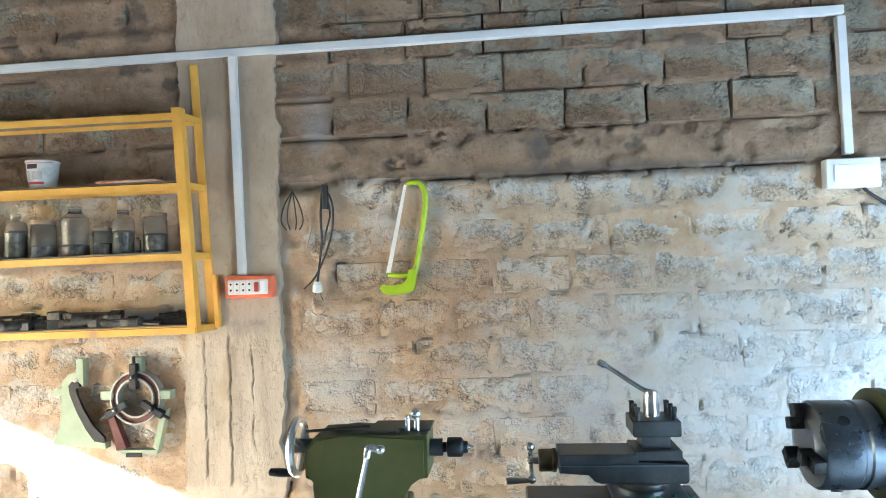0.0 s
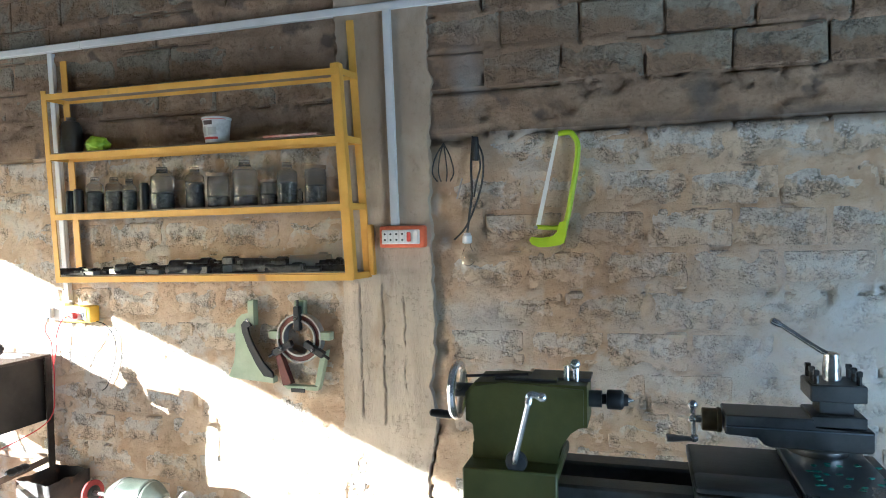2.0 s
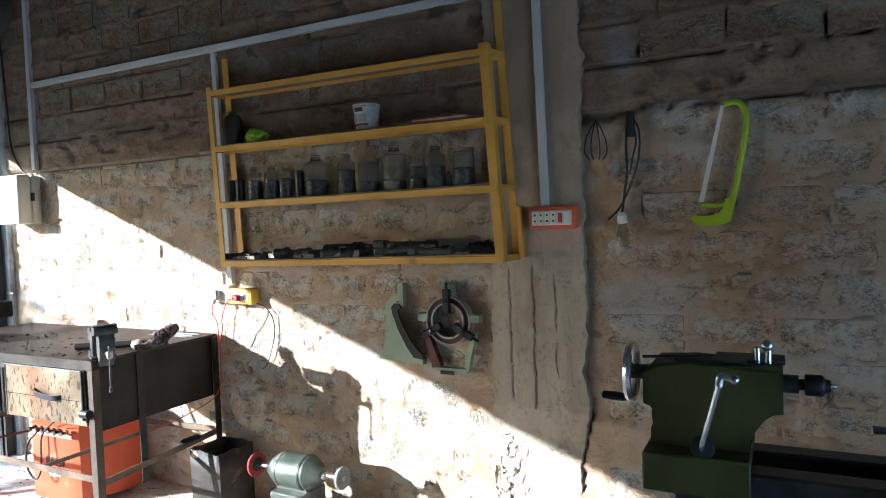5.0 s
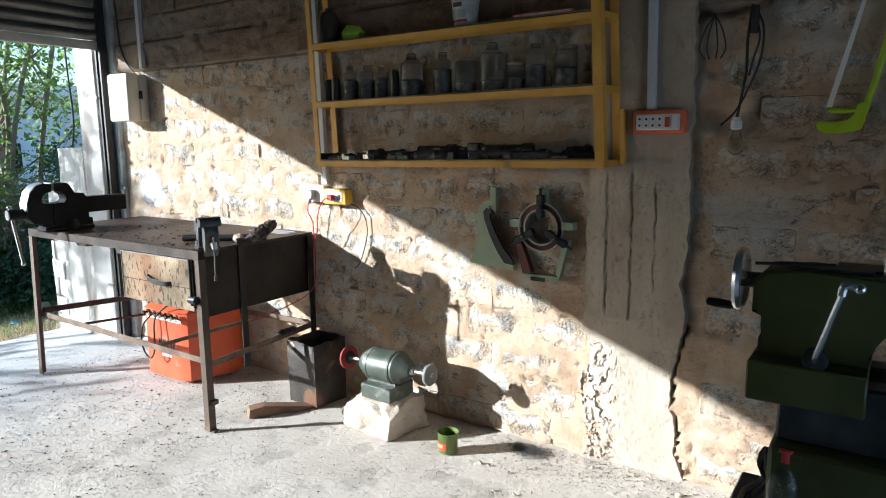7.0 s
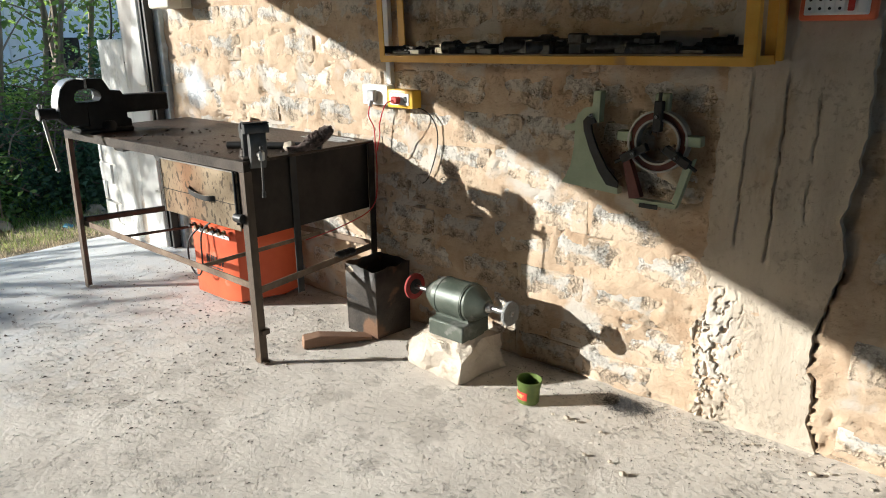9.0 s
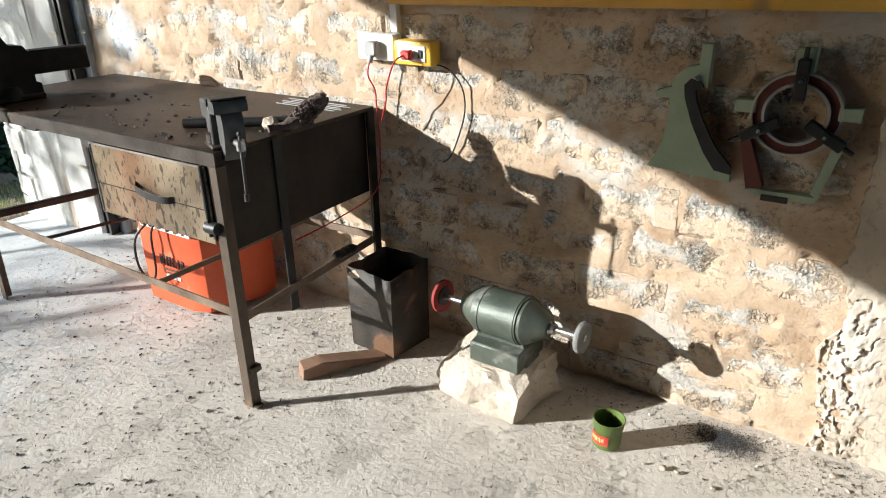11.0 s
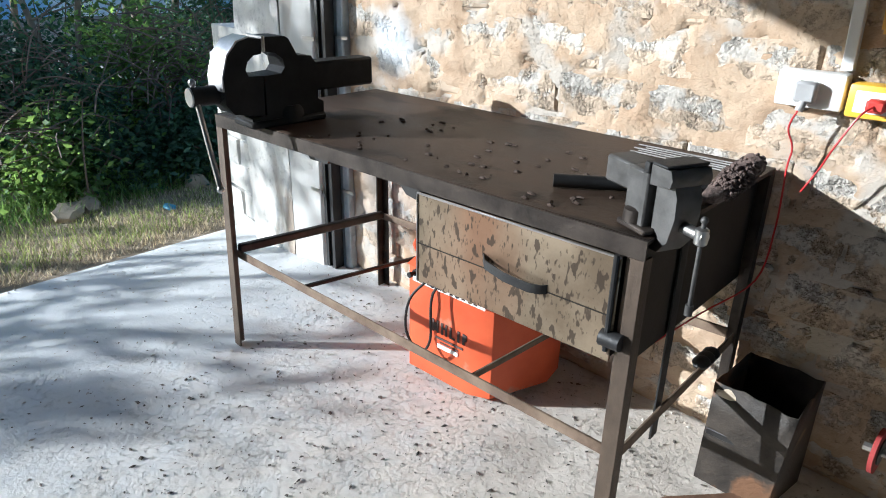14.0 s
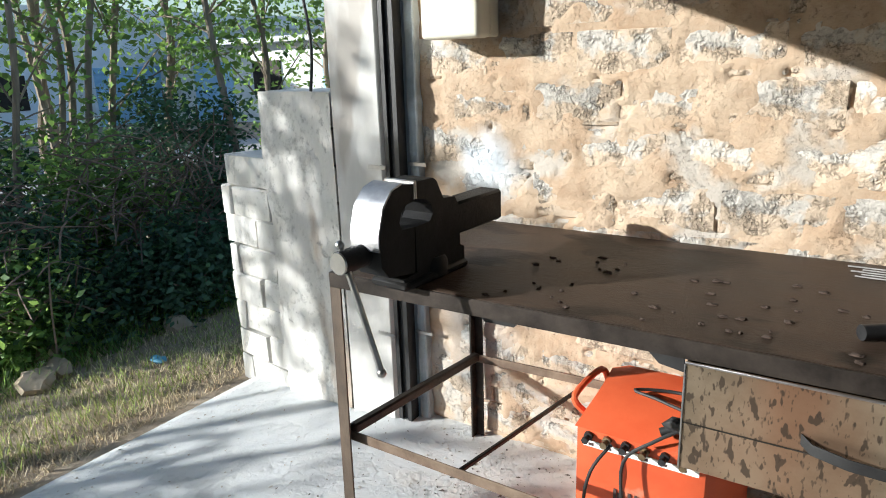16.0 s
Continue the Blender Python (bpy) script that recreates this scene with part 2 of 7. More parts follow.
def pebbled(m, scale, depth):
    """Packs the surface with crumbly grains, dark in the gaps between them."""
    n, l = m.node_tree.nodes, m.node_tree.links
    b = n["Principled BSDF"]
    pos = n.new("ShaderNodeNewGeometry").outputs["Position"]
    wob = n.new("ShaderNodeTexNoise")
    wob.inputs["Scale"].default_value, wob.inputs["Detail"].default_value = scale * 0.8, 3
    l.new(pos, wob.inputs[0])
    push = n.new("ShaderNodeVectorMath")
    push.operation = "MULTIPLY_ADD"
    l.new(wob.outputs[1], push.inputs[0])
    push.inputs[1].default_value = (0.020, 0.020, 0.020)
    l.new(pos, push.inputs[2])
    cell = n.new("ShaderNodeTexVoronoi")
    cell.inputs["Scale"].default_value = scale
    l.new(push.outputs[0], cell.inputs["Vector"])
    where = n.new("ShaderNodeTexNoise")
    where.inputs["Scale"].default_value, where.inputs["Detail"].default_value = 14, 4
    l.new(pos, where.inputs[0])
    amount = n.new("ShaderNodeMapRange")
    amount.inputs[1].default_value, amount.inputs[2].default_value = 0.47, 0.63
    l.new(where.outputs[0], amount.inputs[0])
    gap = n.new("ShaderNodeMapRange")
    gap.inputs[1].default_value, gap.inputs[2].default_value = 0.36, 0.62
    gap.inputs[3].default_value, gap.inputs[4].default_value = 0.0, depth
    l.new(cell.outputs["Distance"], gap.inputs[0])
    fac = n.new("ShaderNodeMath")
    fac.operation = "MULTIPLY"
    l.new(gap.outputs[0], fac.inputs[0])
    l.new(amount.outputs[0], fac.inputs[1])
    mx = n.new("ShaderNodeMix")
    mx.data_type = "RGBA"
    l.new(fac.outputs[0], mx.inputs[0])
    l.new(b.inputs["Base Color"].links[0].from_socket, mx.inputs[6])
    mx.inputs[7].default_value = (0.10, 0.08, 0.06, 1)
    l.new(mx.outputs[2], b.inputs["Base Color"])
    bp = n.new("ShaderNodeBump")
    bp.invert = True
    bp.inputs["Strength"].default_value, bp.inputs["Distance"].default_value = 1.0, 0.011
    deep = n.new("ShaderNodeMath")
    deep.operation = "MULTIPLY"
    l.new(cell.outputs["Distance"], deep.inputs[0])
    l.new(amount.outputs[0], deep.inputs[1])
    l.new(deep.outputs[0], bp.inputs["Height"])
    l.new(b.inputs["Normal"].links[0].from_socket, bp.inputs["Normal"])
    l.new(bp.outputs[0], b.inputs["Normal"])


# Wall stains; the dark strip at z 1.785 is shade painted under the band
STAINS_AND_SHADE = ((-3.385, 1.05, 0.15, 0.15, (0.66, 0.71, 0.76), 0.9), (0.25, 1.03, 0.22, 0.20, (0.46, 0.45, 0.43), 0.85), (0.16, 2.06, 0.09, 0.2, (0.33, 0.33, 0.33), 0.8), (0.55, 1.30, 0.5, 0.4, (0.36, 0.235, 0.145), 0.55), (0.35, 2.12, 0.6, 0.16, (0.25, 0.165, 0.10), 0.75),
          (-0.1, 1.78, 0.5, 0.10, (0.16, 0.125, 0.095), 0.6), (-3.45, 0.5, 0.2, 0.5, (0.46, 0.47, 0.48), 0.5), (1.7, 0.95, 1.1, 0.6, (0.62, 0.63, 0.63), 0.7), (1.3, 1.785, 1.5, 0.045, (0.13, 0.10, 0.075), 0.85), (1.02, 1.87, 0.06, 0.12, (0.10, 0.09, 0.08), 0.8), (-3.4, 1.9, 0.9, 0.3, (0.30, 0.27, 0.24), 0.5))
grained(MORTAR, 70, 0.24, STAINS_AND_SHADE, 0.53)
pebbled(BLOCK, 95, 0.52)
grained(BLOCK, 46, 0.26, STAINS_AND_SHADE, 0.60)
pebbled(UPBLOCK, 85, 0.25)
grained(UPBLOCK, 50, 0.24, STAINS_AND_SHADE, 0.6)
grained(COLUMN, 55, 0.15, ((-0.2, 2.0, 0.5, 0.75, (0.30, 0.215, 0.14), 0.6), (-0.33, 0.28, 0.09, 0.26, (0.60, 0.55, 0.48), 0.7)), 0.56)
grained(OLDWALL, 40, 0.22, (), 0.56)
# wide bluish patch by the door: cool sky-lit shade put into the floor colour
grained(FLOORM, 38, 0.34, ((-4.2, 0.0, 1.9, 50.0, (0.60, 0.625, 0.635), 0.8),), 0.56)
grained(BAND, 60, 0.2, STAINS_AND_SHADE, 0.56)


def leafy(name, c1, c2, glow):
    """Thin leaves that let light through."""
    m = mat(name, c1, c2, 3, 0.65, 0, 0)
    n, l = m.node_tree.nodes, m.node_tree.links
    b = n["Principled BSDF"]
    tr = n.new("ShaderNodeBsdfTranslucent")
    isle = n.new("ShaderNodeNewGeometry").outputs["Random Per Island"]
    gain = n.new("ShaderNodeMapRange")
    gain.inputs[3].default_value, gain.inputs[4].default_value = 0.5, 1.7
    l.new(isle, gain.inputs[0])
    for socket in (b.inputs["Base Color"], tr.inputs[0]):
        hsv = n.new("ShaderNodeHueSaturation")
        if socket.links:
            l.new(socket.links[0].from_socket, hsv.inputs["Color"])
        else:
            hsv.inputs["Color"].default_value = (*glow, 1)
        l.new(gain.outputs[0], hsv.inputs["Value"])
        l.new(hsv.outputs[0], socket)
    mixer = n.new("ShaderNodeMixShader")
    mixer.inputs[0].default_value = 0.42
    l.new(b.outputs[0], mixer.inputs[1])
    l.new(tr.outputs[0], mixer.inputs[2])
    l.new(mixer.outputs[0], n["Material Output"].inputs[0])
    return m


GRASS = leafy("grass", (0.20, 0.27, 0.07), (0.42, 0.43, 0.16), (0.36, 0.42, 0.12))
STRAW = leafy("dry_straw", (0.46, 0.38, 0.25), (0.64, 0.55, 0.39), (0.48, 0.40, 0.26))
LEAFDARK = leafy("dark_leaves", (0.030, 0.072, 0.044), (0.075, 0.14, 0.08), (0.07, 0.14, 0.06))
LEAFMID = leafy("leaves", (0.05, 0.11, 0.03), (0.12, 0.20, 0.055), (0.30, 0.45, 0.10))

# ---- building helpers ----
ORIGIN = {}


def box(bm, x0, x1, y0, y1, z0, z1, bev=0.0, m=None, seg=1):
    v = bmesh.ops.create_cube(bm, size=1.0)["verts"]
    for p in v:
        p.co = Vector((x0 + (p.co.x + 0.5) * (x1 - x0), y0 + (p.co.y + 0.5) * (y1 - y0), z0 + (p.co.z + 0.5) * (z1 - z0)))
    if bev:
        edges = list({e for p in v for e in p.link_edges})
        v = list({q for f in bmesh.ops.bevel(bm, geom=edges, offset=bev, segments=seg, affect="EDGES", profile=0.5)["faces"] for q in f.verts} | {q for q in v if q.is_valid})
    if m is not None:
        bmesh.ops.transform(bm, matrix=m, verts=v)
    return v


def cone(bm, p0, p1, r0, r1=None, seg=16):
    r1 = r0 if r1 is None else r1
    p0, p1 = Vector(p0), Vector(p1)
    d = p1 - p0
    m = Matrix.Translation((p0 + p1) / 2) @ d.to_track_quat("Z", "Y").to_matrix().to_4x4()
    return bmesh.ops.create_cone(bm, cap_ends=True, segments=seg, radius1=r0, radius2=r1, depth=d.length, matrix=m)["verts"]


def ball(bm, p, r, seg=14, scale=(1, 1, 1)):
    m = Matrix.Translation(p) @ Matrix.Diagonal((*scale, 1))
    return bmesh.ops.create_uvsphere(bm, u_segments=seg, v_segments=max(6, seg // 2), radius=r, matrix=m)["verts"]


def spun(bm, profile, p, axis=(0, 0, 1), seg=20):
    """Turns a profile of (radius, height) about the axis that stands at p."""
    m = Matrix.Translation(p) @ Vector(axis).to_track_quat("Z", "Y").to_matrix().to_4x4()
    rings = []
    for r, h in profile:
        rings.append([bm.verts.new(m @ Vector((max(r, 1e-4) * math.cos(2 * math.pi * k / seg), max(r, 1e-4) * math.sin(2 * math.pi * k / seg), h))) for k in range(seg)])
    for a, b in zip(rings, rings[1:]):
        for k in range(seg):
            bm.faces.new((a[k], a[(k + 1) % seg], b[(k + 1) % seg], b[k]))
    bm.faces.new(list(reversed(rings[0])))
    bm.faces.new(rings[-1])


def tube(bm, pts, r, seg=8, smooth=True):
    pts = [Vector(p) for p in pts]
    if smooth and len(pts) > 2:
        out = []
        for i in range(len(pts) - 1):
            a, b, c, d = pts[max(0, i - 1)], pts[i], pts[i + 1], pts[min(len(pts) - 1, i + 2)]
            for k in range(5):
                u = k / 5
                out.append(0.5 * (2 * b + (c - a) * u + (2 * a - 5 * b + 4 * c - d) * u * u + (3 * b - a - 3 * c + d) * u ** 3))
        pts = out + [pts[-1]]
    rings = []
    up = Vector((0.31, 0.17, 0.93))
    for i, p in enumerate(pts):
        d = (pts[min(i + 1, len(pts) - 1)] - pts[max(i - 1, 0)]).normalized()
        if abs(d.dot(up)) > 0.95:
            up = Vector((0.9, 0.3, 0.1))
        a = d.cross(up).normalized()
        b = a.cross(d)
        up = b
        rad = r[min(i * len(r) // len(pts), len(r) - 1)] if isinstance(r, (list, tuple)) else r
        rings.append([bm.verts.new(p + rad * (a * math.cos(2 * math.pi * k / seg) + b * math.sin(2 * math.pi * k / seg))) for k in range(seg)])
    for a, b in zip(rings, rings[1:]):
        for k in range(seg):
            bm.faces.new((a[k], a[(k + 1) % seg], b[(k + 1) % seg], b[k]))
    bm.faces.new(list(reversed(rings[0])))
    bm.faces.new(rings[-1])


def prism(bm, outline, y0, y1, m=None):
    """An outline in x and z, drawn out from y0 to y1."""
    a = [bm.verts.new((x, y0, z)) for x, z in outline]
    b = [bm.verts.new((x, y1, z)) for x, z in outline]
    k = len(a)
    bm.faces.new(a)
    bm.faces.new(list(reversed(b)))
    for i in range(k):
        bm.faces.new((a[i], b[i], b[(i + 1) % k], a[(i + 1) % k]))
    if m is not None:
        bmesh.ops.transform(bm, matrix=m, verts=a + b)
    return a + b


def angle_iron(bm, p0, p1, leg, thick, side, out):
    """An L-shaped bar from p0 to p1, its two legs along side and out."""
    p0, p1, side, out = Vector(p0), Vector(p1), Vector(side), Vector(out)
    q = [p0 + side * u + out * v for u, v in ((0, 0), (leg, 0), (leg, thick), (thick, thick), (thick, leg), (0, leg))]
    a = [bm.verts.new(c) for c in q]
    b = [bm.verts.new(c + (p1 - p0)) for c in q]
    bm.faces.new(a), bm.faces.new(list(reversed(b)))
    for i in range(6):
        bm.faces.new((a[i], b[i], b[(i + 1) % 6], a[(i + 1) % 6]))


def finish(me, material, sharp=38):
    me.materials.append(material)
    me.polygons.foreach_set("use_smooth", [True] * len(me.polygons))
    me.set_sharp_from_angle(angle=radians(sharp))


def part(name, bm, material, parent=None, label="", sharp=38):
    """One mesh object made from places in the world, hung under parent."""
    bmesh.ops.recalc_face_normals(bm, faces=bm.faces)
    at = ORIGIN.get(parent, Vector((0, 0, 0))) if parent else Vector((0, 0, 0))
    bmesh.ops.translate(bm, vec=-at, verts=bm.verts)
    me = bpy.data.meshes.new(name)
    bm.to_mesh(me)
    bm.free()
    finish(me, material, sharp)
    ob = new(name, me)
    if parent:
        ob.parent = parent
        ORIGIN[ob] = at
    if label:
        ob["label"] = label
    return ob


def thing(name, at, label, category, group=""):
    ob = new(name)
    ob.empty_display_size = 0.05
    ob.location = at
    ORIGIN[ob] = Vector(at)
    return tagged(ob, label, category, group)


def single(name, bm, material, at, label, category, group="", sharp=38):
    """A thing that is one mesh, with its origin at its base."""
    bmesh.ops.recalc_face_normals(bm, faces=bm.faces)
    bmesh.ops.translate(bm, vec=-Vector(at), verts=bm.verts)
    me = bpy.data.meshes.new(name)
    bm.to_mesh(me)
    bm.free()
    finish(me, material, sharp)
    ob = new(name, me)
    ob.location = at
    ORIGIN[ob] = Vector(at)
    return tagged(ob, label, category, group)


def from_arrays(name, verts, faces, material, sharp=60):
    me = bpy.data.meshes.new(name)
    me.from_pydata([tuple(v) for v in verts], [], [tuple(f) for f in faces])
    finish(me, material, sharp)
    return new(name, me)


def lattice(u, v, seed):
    """Smooth random values between 0 and 1 over the plane."""
    iu, iv = np.floor(u).astype(np.int64), np.floor(v).astype(np.int64)
    fu, fv = u - iu, v - iv
    fu, fv = fu * fu * (3 - 2 * fu), fv * fv * (3 - 2 * fv)

    def h(a, b):
        k = (a * 374761393 + b * 668265263 + seed * 974634777) & 0x7FFFFFFF
        k = ((k ^ (k >> 13)) * 1274126177) & 0x7FFFFFFF
        return ((k ^ (k >> 16)) & 0xFFFF) / 65535.0
    return (h(iu, iv) * (1 - fu) + h(iu + 1, iv) * fu) * (1 - fv) + (h(iu, iv + 1) * (1 - fu) + h(iu + 1, iv + 1) * fu) * fv


def fbm(u, v, seed, octaves=4):
    s, a, t = 0, 1.0, 0
    for k in range(octaves):
        s, t = s + a * lattice(u * 2 ** k, v * 2 ** k, seed + k), t + a
        a *= 0.55
    return s / t


def sheet(us, vs):
    """Grid of parameters and its faces."""
    U, V = np.meshgrid(us, vs)
    nu, nv = len(us), len(vs)
    k = np.arange(nu * nv).reshape(nv, nu)
    f = np.stack([k[:-1, :-1].ravel(), k[:-1, 1:].ravel(), k[1:, 1:].ravel(), k[1:, :-1].ravel()], 1)
    return U.ravel(), V.ravel(), f.tolist()


# ---- main wall: mortar relief, column, band ----
WX0, WX1, CEIL_Z = -3.66, 3.5, 3.1
COURSE, BLOCK_L, BAND0, BAND1 = 0.15, 0.30, 1.78, 1.955


def course_rows():
    rows = []
    z, k = BAND0, 0
    while z > 0.02:
        rows.append((max(z - COURSE, 0.0), z, 0.524 + (0.15 if k % 2 else 0)))
        z -= COURSE
        k += 1
    z, k = BAND1, 0
    while z < CEIL_Z - 0.05:
        rows.append((z, min(z + COURSE, CEIL_Z), 0.524 + (0.07 if k % 2 else 0)))
        z += COURSE
        k += 1
    return rows


def crack_x(z):
    return 0.012 + 0.040 * (fbm(z * 3.1, z * 0 + 2.0, 5, 3) - 0.5) + 0.045 * (fbm(z * 14.0, z * 0, 8, 3) - 0.5) - 0.035 * np.exp(-((z - 0.33) / 0.2) ** 2)


def wall_relief(x, z):
    """How far the mortar stands out of the wall at x, z."""
    soft = fbm(x * 3.0, z * 9.0, 11, 4)
    fine = fbm(x * 24, z * 30, 31, 3)
    joint, bed, perp = np.full_like(x, 1.0), np.full_like(x, 1.0), np.full_like(x, 1.0)
    keep_x, keep_z = x, z
    low_part = np.clip((BAND0 - z) * 50, 0, 1)
    x = x + 0.10 * (fbm(x * 9, z * 11, 201, 3) - 0.5) * low_part
    z = z + 0.075 * (fbm(x * 10, z * 9, 211, 3) - 0.5) * low_part
    for z0, z1, off in course_rows():
        inside = (z >= z0) & (z < z1)
        dz = np.minimum(z - z0, z1 - z)
        dx = np.abs((x - off + BLOCK_L / 2) % BLOCK_L - BLOCK_L / 2)
        d = np.minimum(dz, dx)
        joint = np.where(inside, np.minimum(joint, d), joint)
        bed, perp = np.where(inside, dz, bed), np.where(inside, dx, perp)
    x, z = keep_x, keep_z
    spread = 0.020 + 0.045 * fbm(x * 2.6, z * 5.0, 131, 3) + np.where(x < -0.4, 0.006, -0.003)
    near = np.exp(-(joint / spread) ** 2)
    low = -0.0050 + 0.0100 * near + 0.0140 * (soft - 0.50) + 0.0065 * (fine - 0.5) + 0.0040 * (fbm(x * 60, z * 60, 37, 2) - 0.5)
    low -= 0.016 * (fbm(x * 17, z * 21, 141, 2) > 0.71) * np.exp(-(joint / 0.03) ** 2)
    smear = fbm(x * 1.7, z * 5.0, 151, 3) - 0.43 + 0.16 * np.clip(1.0 - x, -0.6, 1)
    open_joint = -0.004 + 0.013 * np.exp(-(bed / 0.024) ** 2) * (fbm(x * 4, z * 3, 77, 2) > 0.40) + 0.030 * smear + 0.012 * (fine - 0.5)
    open_joint -= 0.026 * np.exp(-(perp / 0.009) ** 2) * (fbm(x * 3, z * 7, 161, 2) > np.where(x < 0.3, 0.62, 0.36))
    open_joint -= 0.022 * np.exp(-(bed / 0.008) ** 2) * (fbm(x * 3.2, z * 2, 171, 2) > 0.58)
    up = np.clip((z - BAND1) / 0.01, 0, 1)
    h = low * (1 - up) + open_joint * up
    band = ((z > BAND0 + 0.018 * (fbm(x * 9, x * 0, 3, 3) - 0.5)) & (z < BAND1)).astype(float)
    h = h * (1 - band) + band * (0.012 + 0.016 * (soft - 0.5) + 0.016 * (fbm(x * 14, z * 22, 51, 3) - 0.5) - 0.016 * (fbm(x * 9, z * 14, 53, 2) > 0.66))
    h -= 0.020 * np.exp(-((z - BAND1 - 0.006 * (fbm(x * 6, x * 0, 55, 2) - 0.5)) / 0.007) ** 2) * (fbm(x * 4, z * 0, 57, 2) > 0.42)
    ragged = np.exp(-((z - BAND0 + 0.003) / 0.017) ** 2) * (fbm(x * 12, z * 12, 61, 3) > 0.40)
    h -= 0.030 * ragged
    h -= 0.03 * (np.abs(x - crack_x(z)) < 0.0045) * (z < 0.62)
    return h


xs = np.concatenate([np.arange(WX0, 2.7, 0.0125), np.arange(2.7, WX1 + 0.01, 0.1)])
zs = np.arange(-0.02, CEIL_Z + 0.001, 0.0125)
X, Z, F = sheet(xs, zs)
wall_mesh = np.stack([X, -wall_relief(X, Z), Z], 1)
wall_north = tagged(from_arrays("wall_north", wall_mesh, F, MORTAR, 80), "rough wall of grey blocks smeared with tan mud mortar", "wall", kind="structure")
wall_north.data.materials.append(BAND)
wall_north.data.polygons.foreach_set("material_index", (wall_mesh[np.asarray(F)[:, 0], 2] > BAND0).astype(np.int32))
backing = bmesh.new()
box(backing, WX0, WX1, 0.06, 0.22, -0.02, CEIL_Z)
tagged(part("wall_north_backing", backing, INNER), "outer half of the block wall", "wall", kind="structure")

# the column that is cast into the wall
cx, cz = np.arange(0, 1.0001, 0.01), np.concatenate([np.arange(-0.02, 0.62, 0.005), np.arange(0.62, CEIL_Z, 0.0125)])
U, V, F = sheet(cx, cz)
left = -0.385 + 0.028 * (fbm(V * 7, V * 0, 21, 3) - 0.5) + 0.07 * (fbm(V * 11, V * 0, 23, 2) - 0.5) * (V < 0.6) + 0.02 * (fbm(V * 31, V * 0, 22, 2) - 0.5)
right = crack_x(V) - 0.001
cxw = left + (right - left) * U
jag = 0.010 * (fbm(V * 30, V * 0, 93, 3) - 0.5) + 0.006 * (fbm(V * 4, V * 0, 94, 2) - 0.5)
boards = 0.002 * np.sin(cxw * 55) * (V < 1.25) * (V > 0.62)
for gx_, gw, g0, g1 in ((-0.20, 0.0032, 0.62, 1.2), (-0.30, 0.0024, 0.66, 1.2), (-0.11, 0.0022, 0.78, 1.15)):
    boards = boards - 0.007 * (np.abs(cxw - gx_ + jag) < gw * (0.5 + fbm(V * 18, V * 0, 95, 2))) * (V > g0) * (V < g1)
crumb_at = np.exp(-((cxw + 0.345) / 0.075) ** 2) * np.clip((0.54 - V) * 8, 0, 1)
crumble = (0.034 * np.exp(-((fbm(cxw * 34, V * 29, 91, 3) - 0.5) / 0.036) ** 2) - 0.012 * fbm(cxw * 60, V * 60, 92, 2)) * crumb_at
step = np.where(V < 1.25 + 0.012 * (fbm(cxw * 12, V * 0, 17, 2) - 0.5), 0.028, 0.025)
step = step * (0.2 + 0.8 * np.clip((V - 0.50) / 0.12, 0, 1))
col_h = step + boards + 0.008 * (fbm(cxw * 8, V * 8, 15, 4) - 0.5) - crumble
col_h = np.where(U < 0.01, -0.04, np.where(U > 0.99, -0.012, col_h))
column = tagged(from_arrays("concrete_column", np.stack([cxw, -col_h, V], 1), F, COLUMN, 60), "weathered concrete column with board marks and a long crack", "column", kind="structure")

# ---- floor, ceiling, closing walls ----
fx = np.concatenate([np.arange(-4.9, 0.9, 0.06), np.arange(0.9, 3.6, 0.3)])
fy = np.arange(-5.4, 0.07, 0.06)
X, Y, F = sheet(fx, fy)
edge = -4.86 + 0.05 * (fbm(Y * 5, Y * 0, 4, 3) - 0.5)
X = np.where(X < -4.8, edge, X)
Zf = np.where(X < -3.85, (X + 3.85) * 0.125, 0.0) + 0.006 * (fbm(X * 2, Y * 2, 6, 4) - 0.5) - 0.003
Zf = np.where(X <= edge + 0.001, Zf - 0.10, Zf)
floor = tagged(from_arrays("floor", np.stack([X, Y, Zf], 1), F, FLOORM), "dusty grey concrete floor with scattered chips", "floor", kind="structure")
bm = bmesh.new()
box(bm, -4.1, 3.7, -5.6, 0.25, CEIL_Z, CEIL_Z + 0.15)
tagged(part("ceiling", bm, CEIL), "unseen ceiling slab, near black to cut bounced light", "ceiling", kind="structure")
bm = bmesh.new()
box(bm, -3.9, 3.7, -5.6, -5.4, -0.05, CEIL_Z)
tagged(part("wall_south", bm, INNER), "unseen closing wall, darkened to cut bounced light", "wall", kind="structure")
bm = bmesh.new()
box(bm, 3.5, 3.7, -0.6, 0.25, -0.05, CEIL_Z)
box(bm, 3.5, 3.7, -5.4, -3.2, -0.05, CEIL_Z)
box(bm, 3.5, 3.7, -3.2, -0.6, 2.15, CEIL_Z)
tagged(part("wall_east", bm, INNER), "unseen darkened closing wall with an added wide opening", "wall", kind="structure")
bm = bmesh.new()
box(bm, -3.98, -3.76, -5.4, -3.86, -0.05, CEIL_Z)
box(bm, -3.98, -3.76, -3.86, -0.12, 2.55, CEIL_Z)
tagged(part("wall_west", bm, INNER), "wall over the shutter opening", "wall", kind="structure")

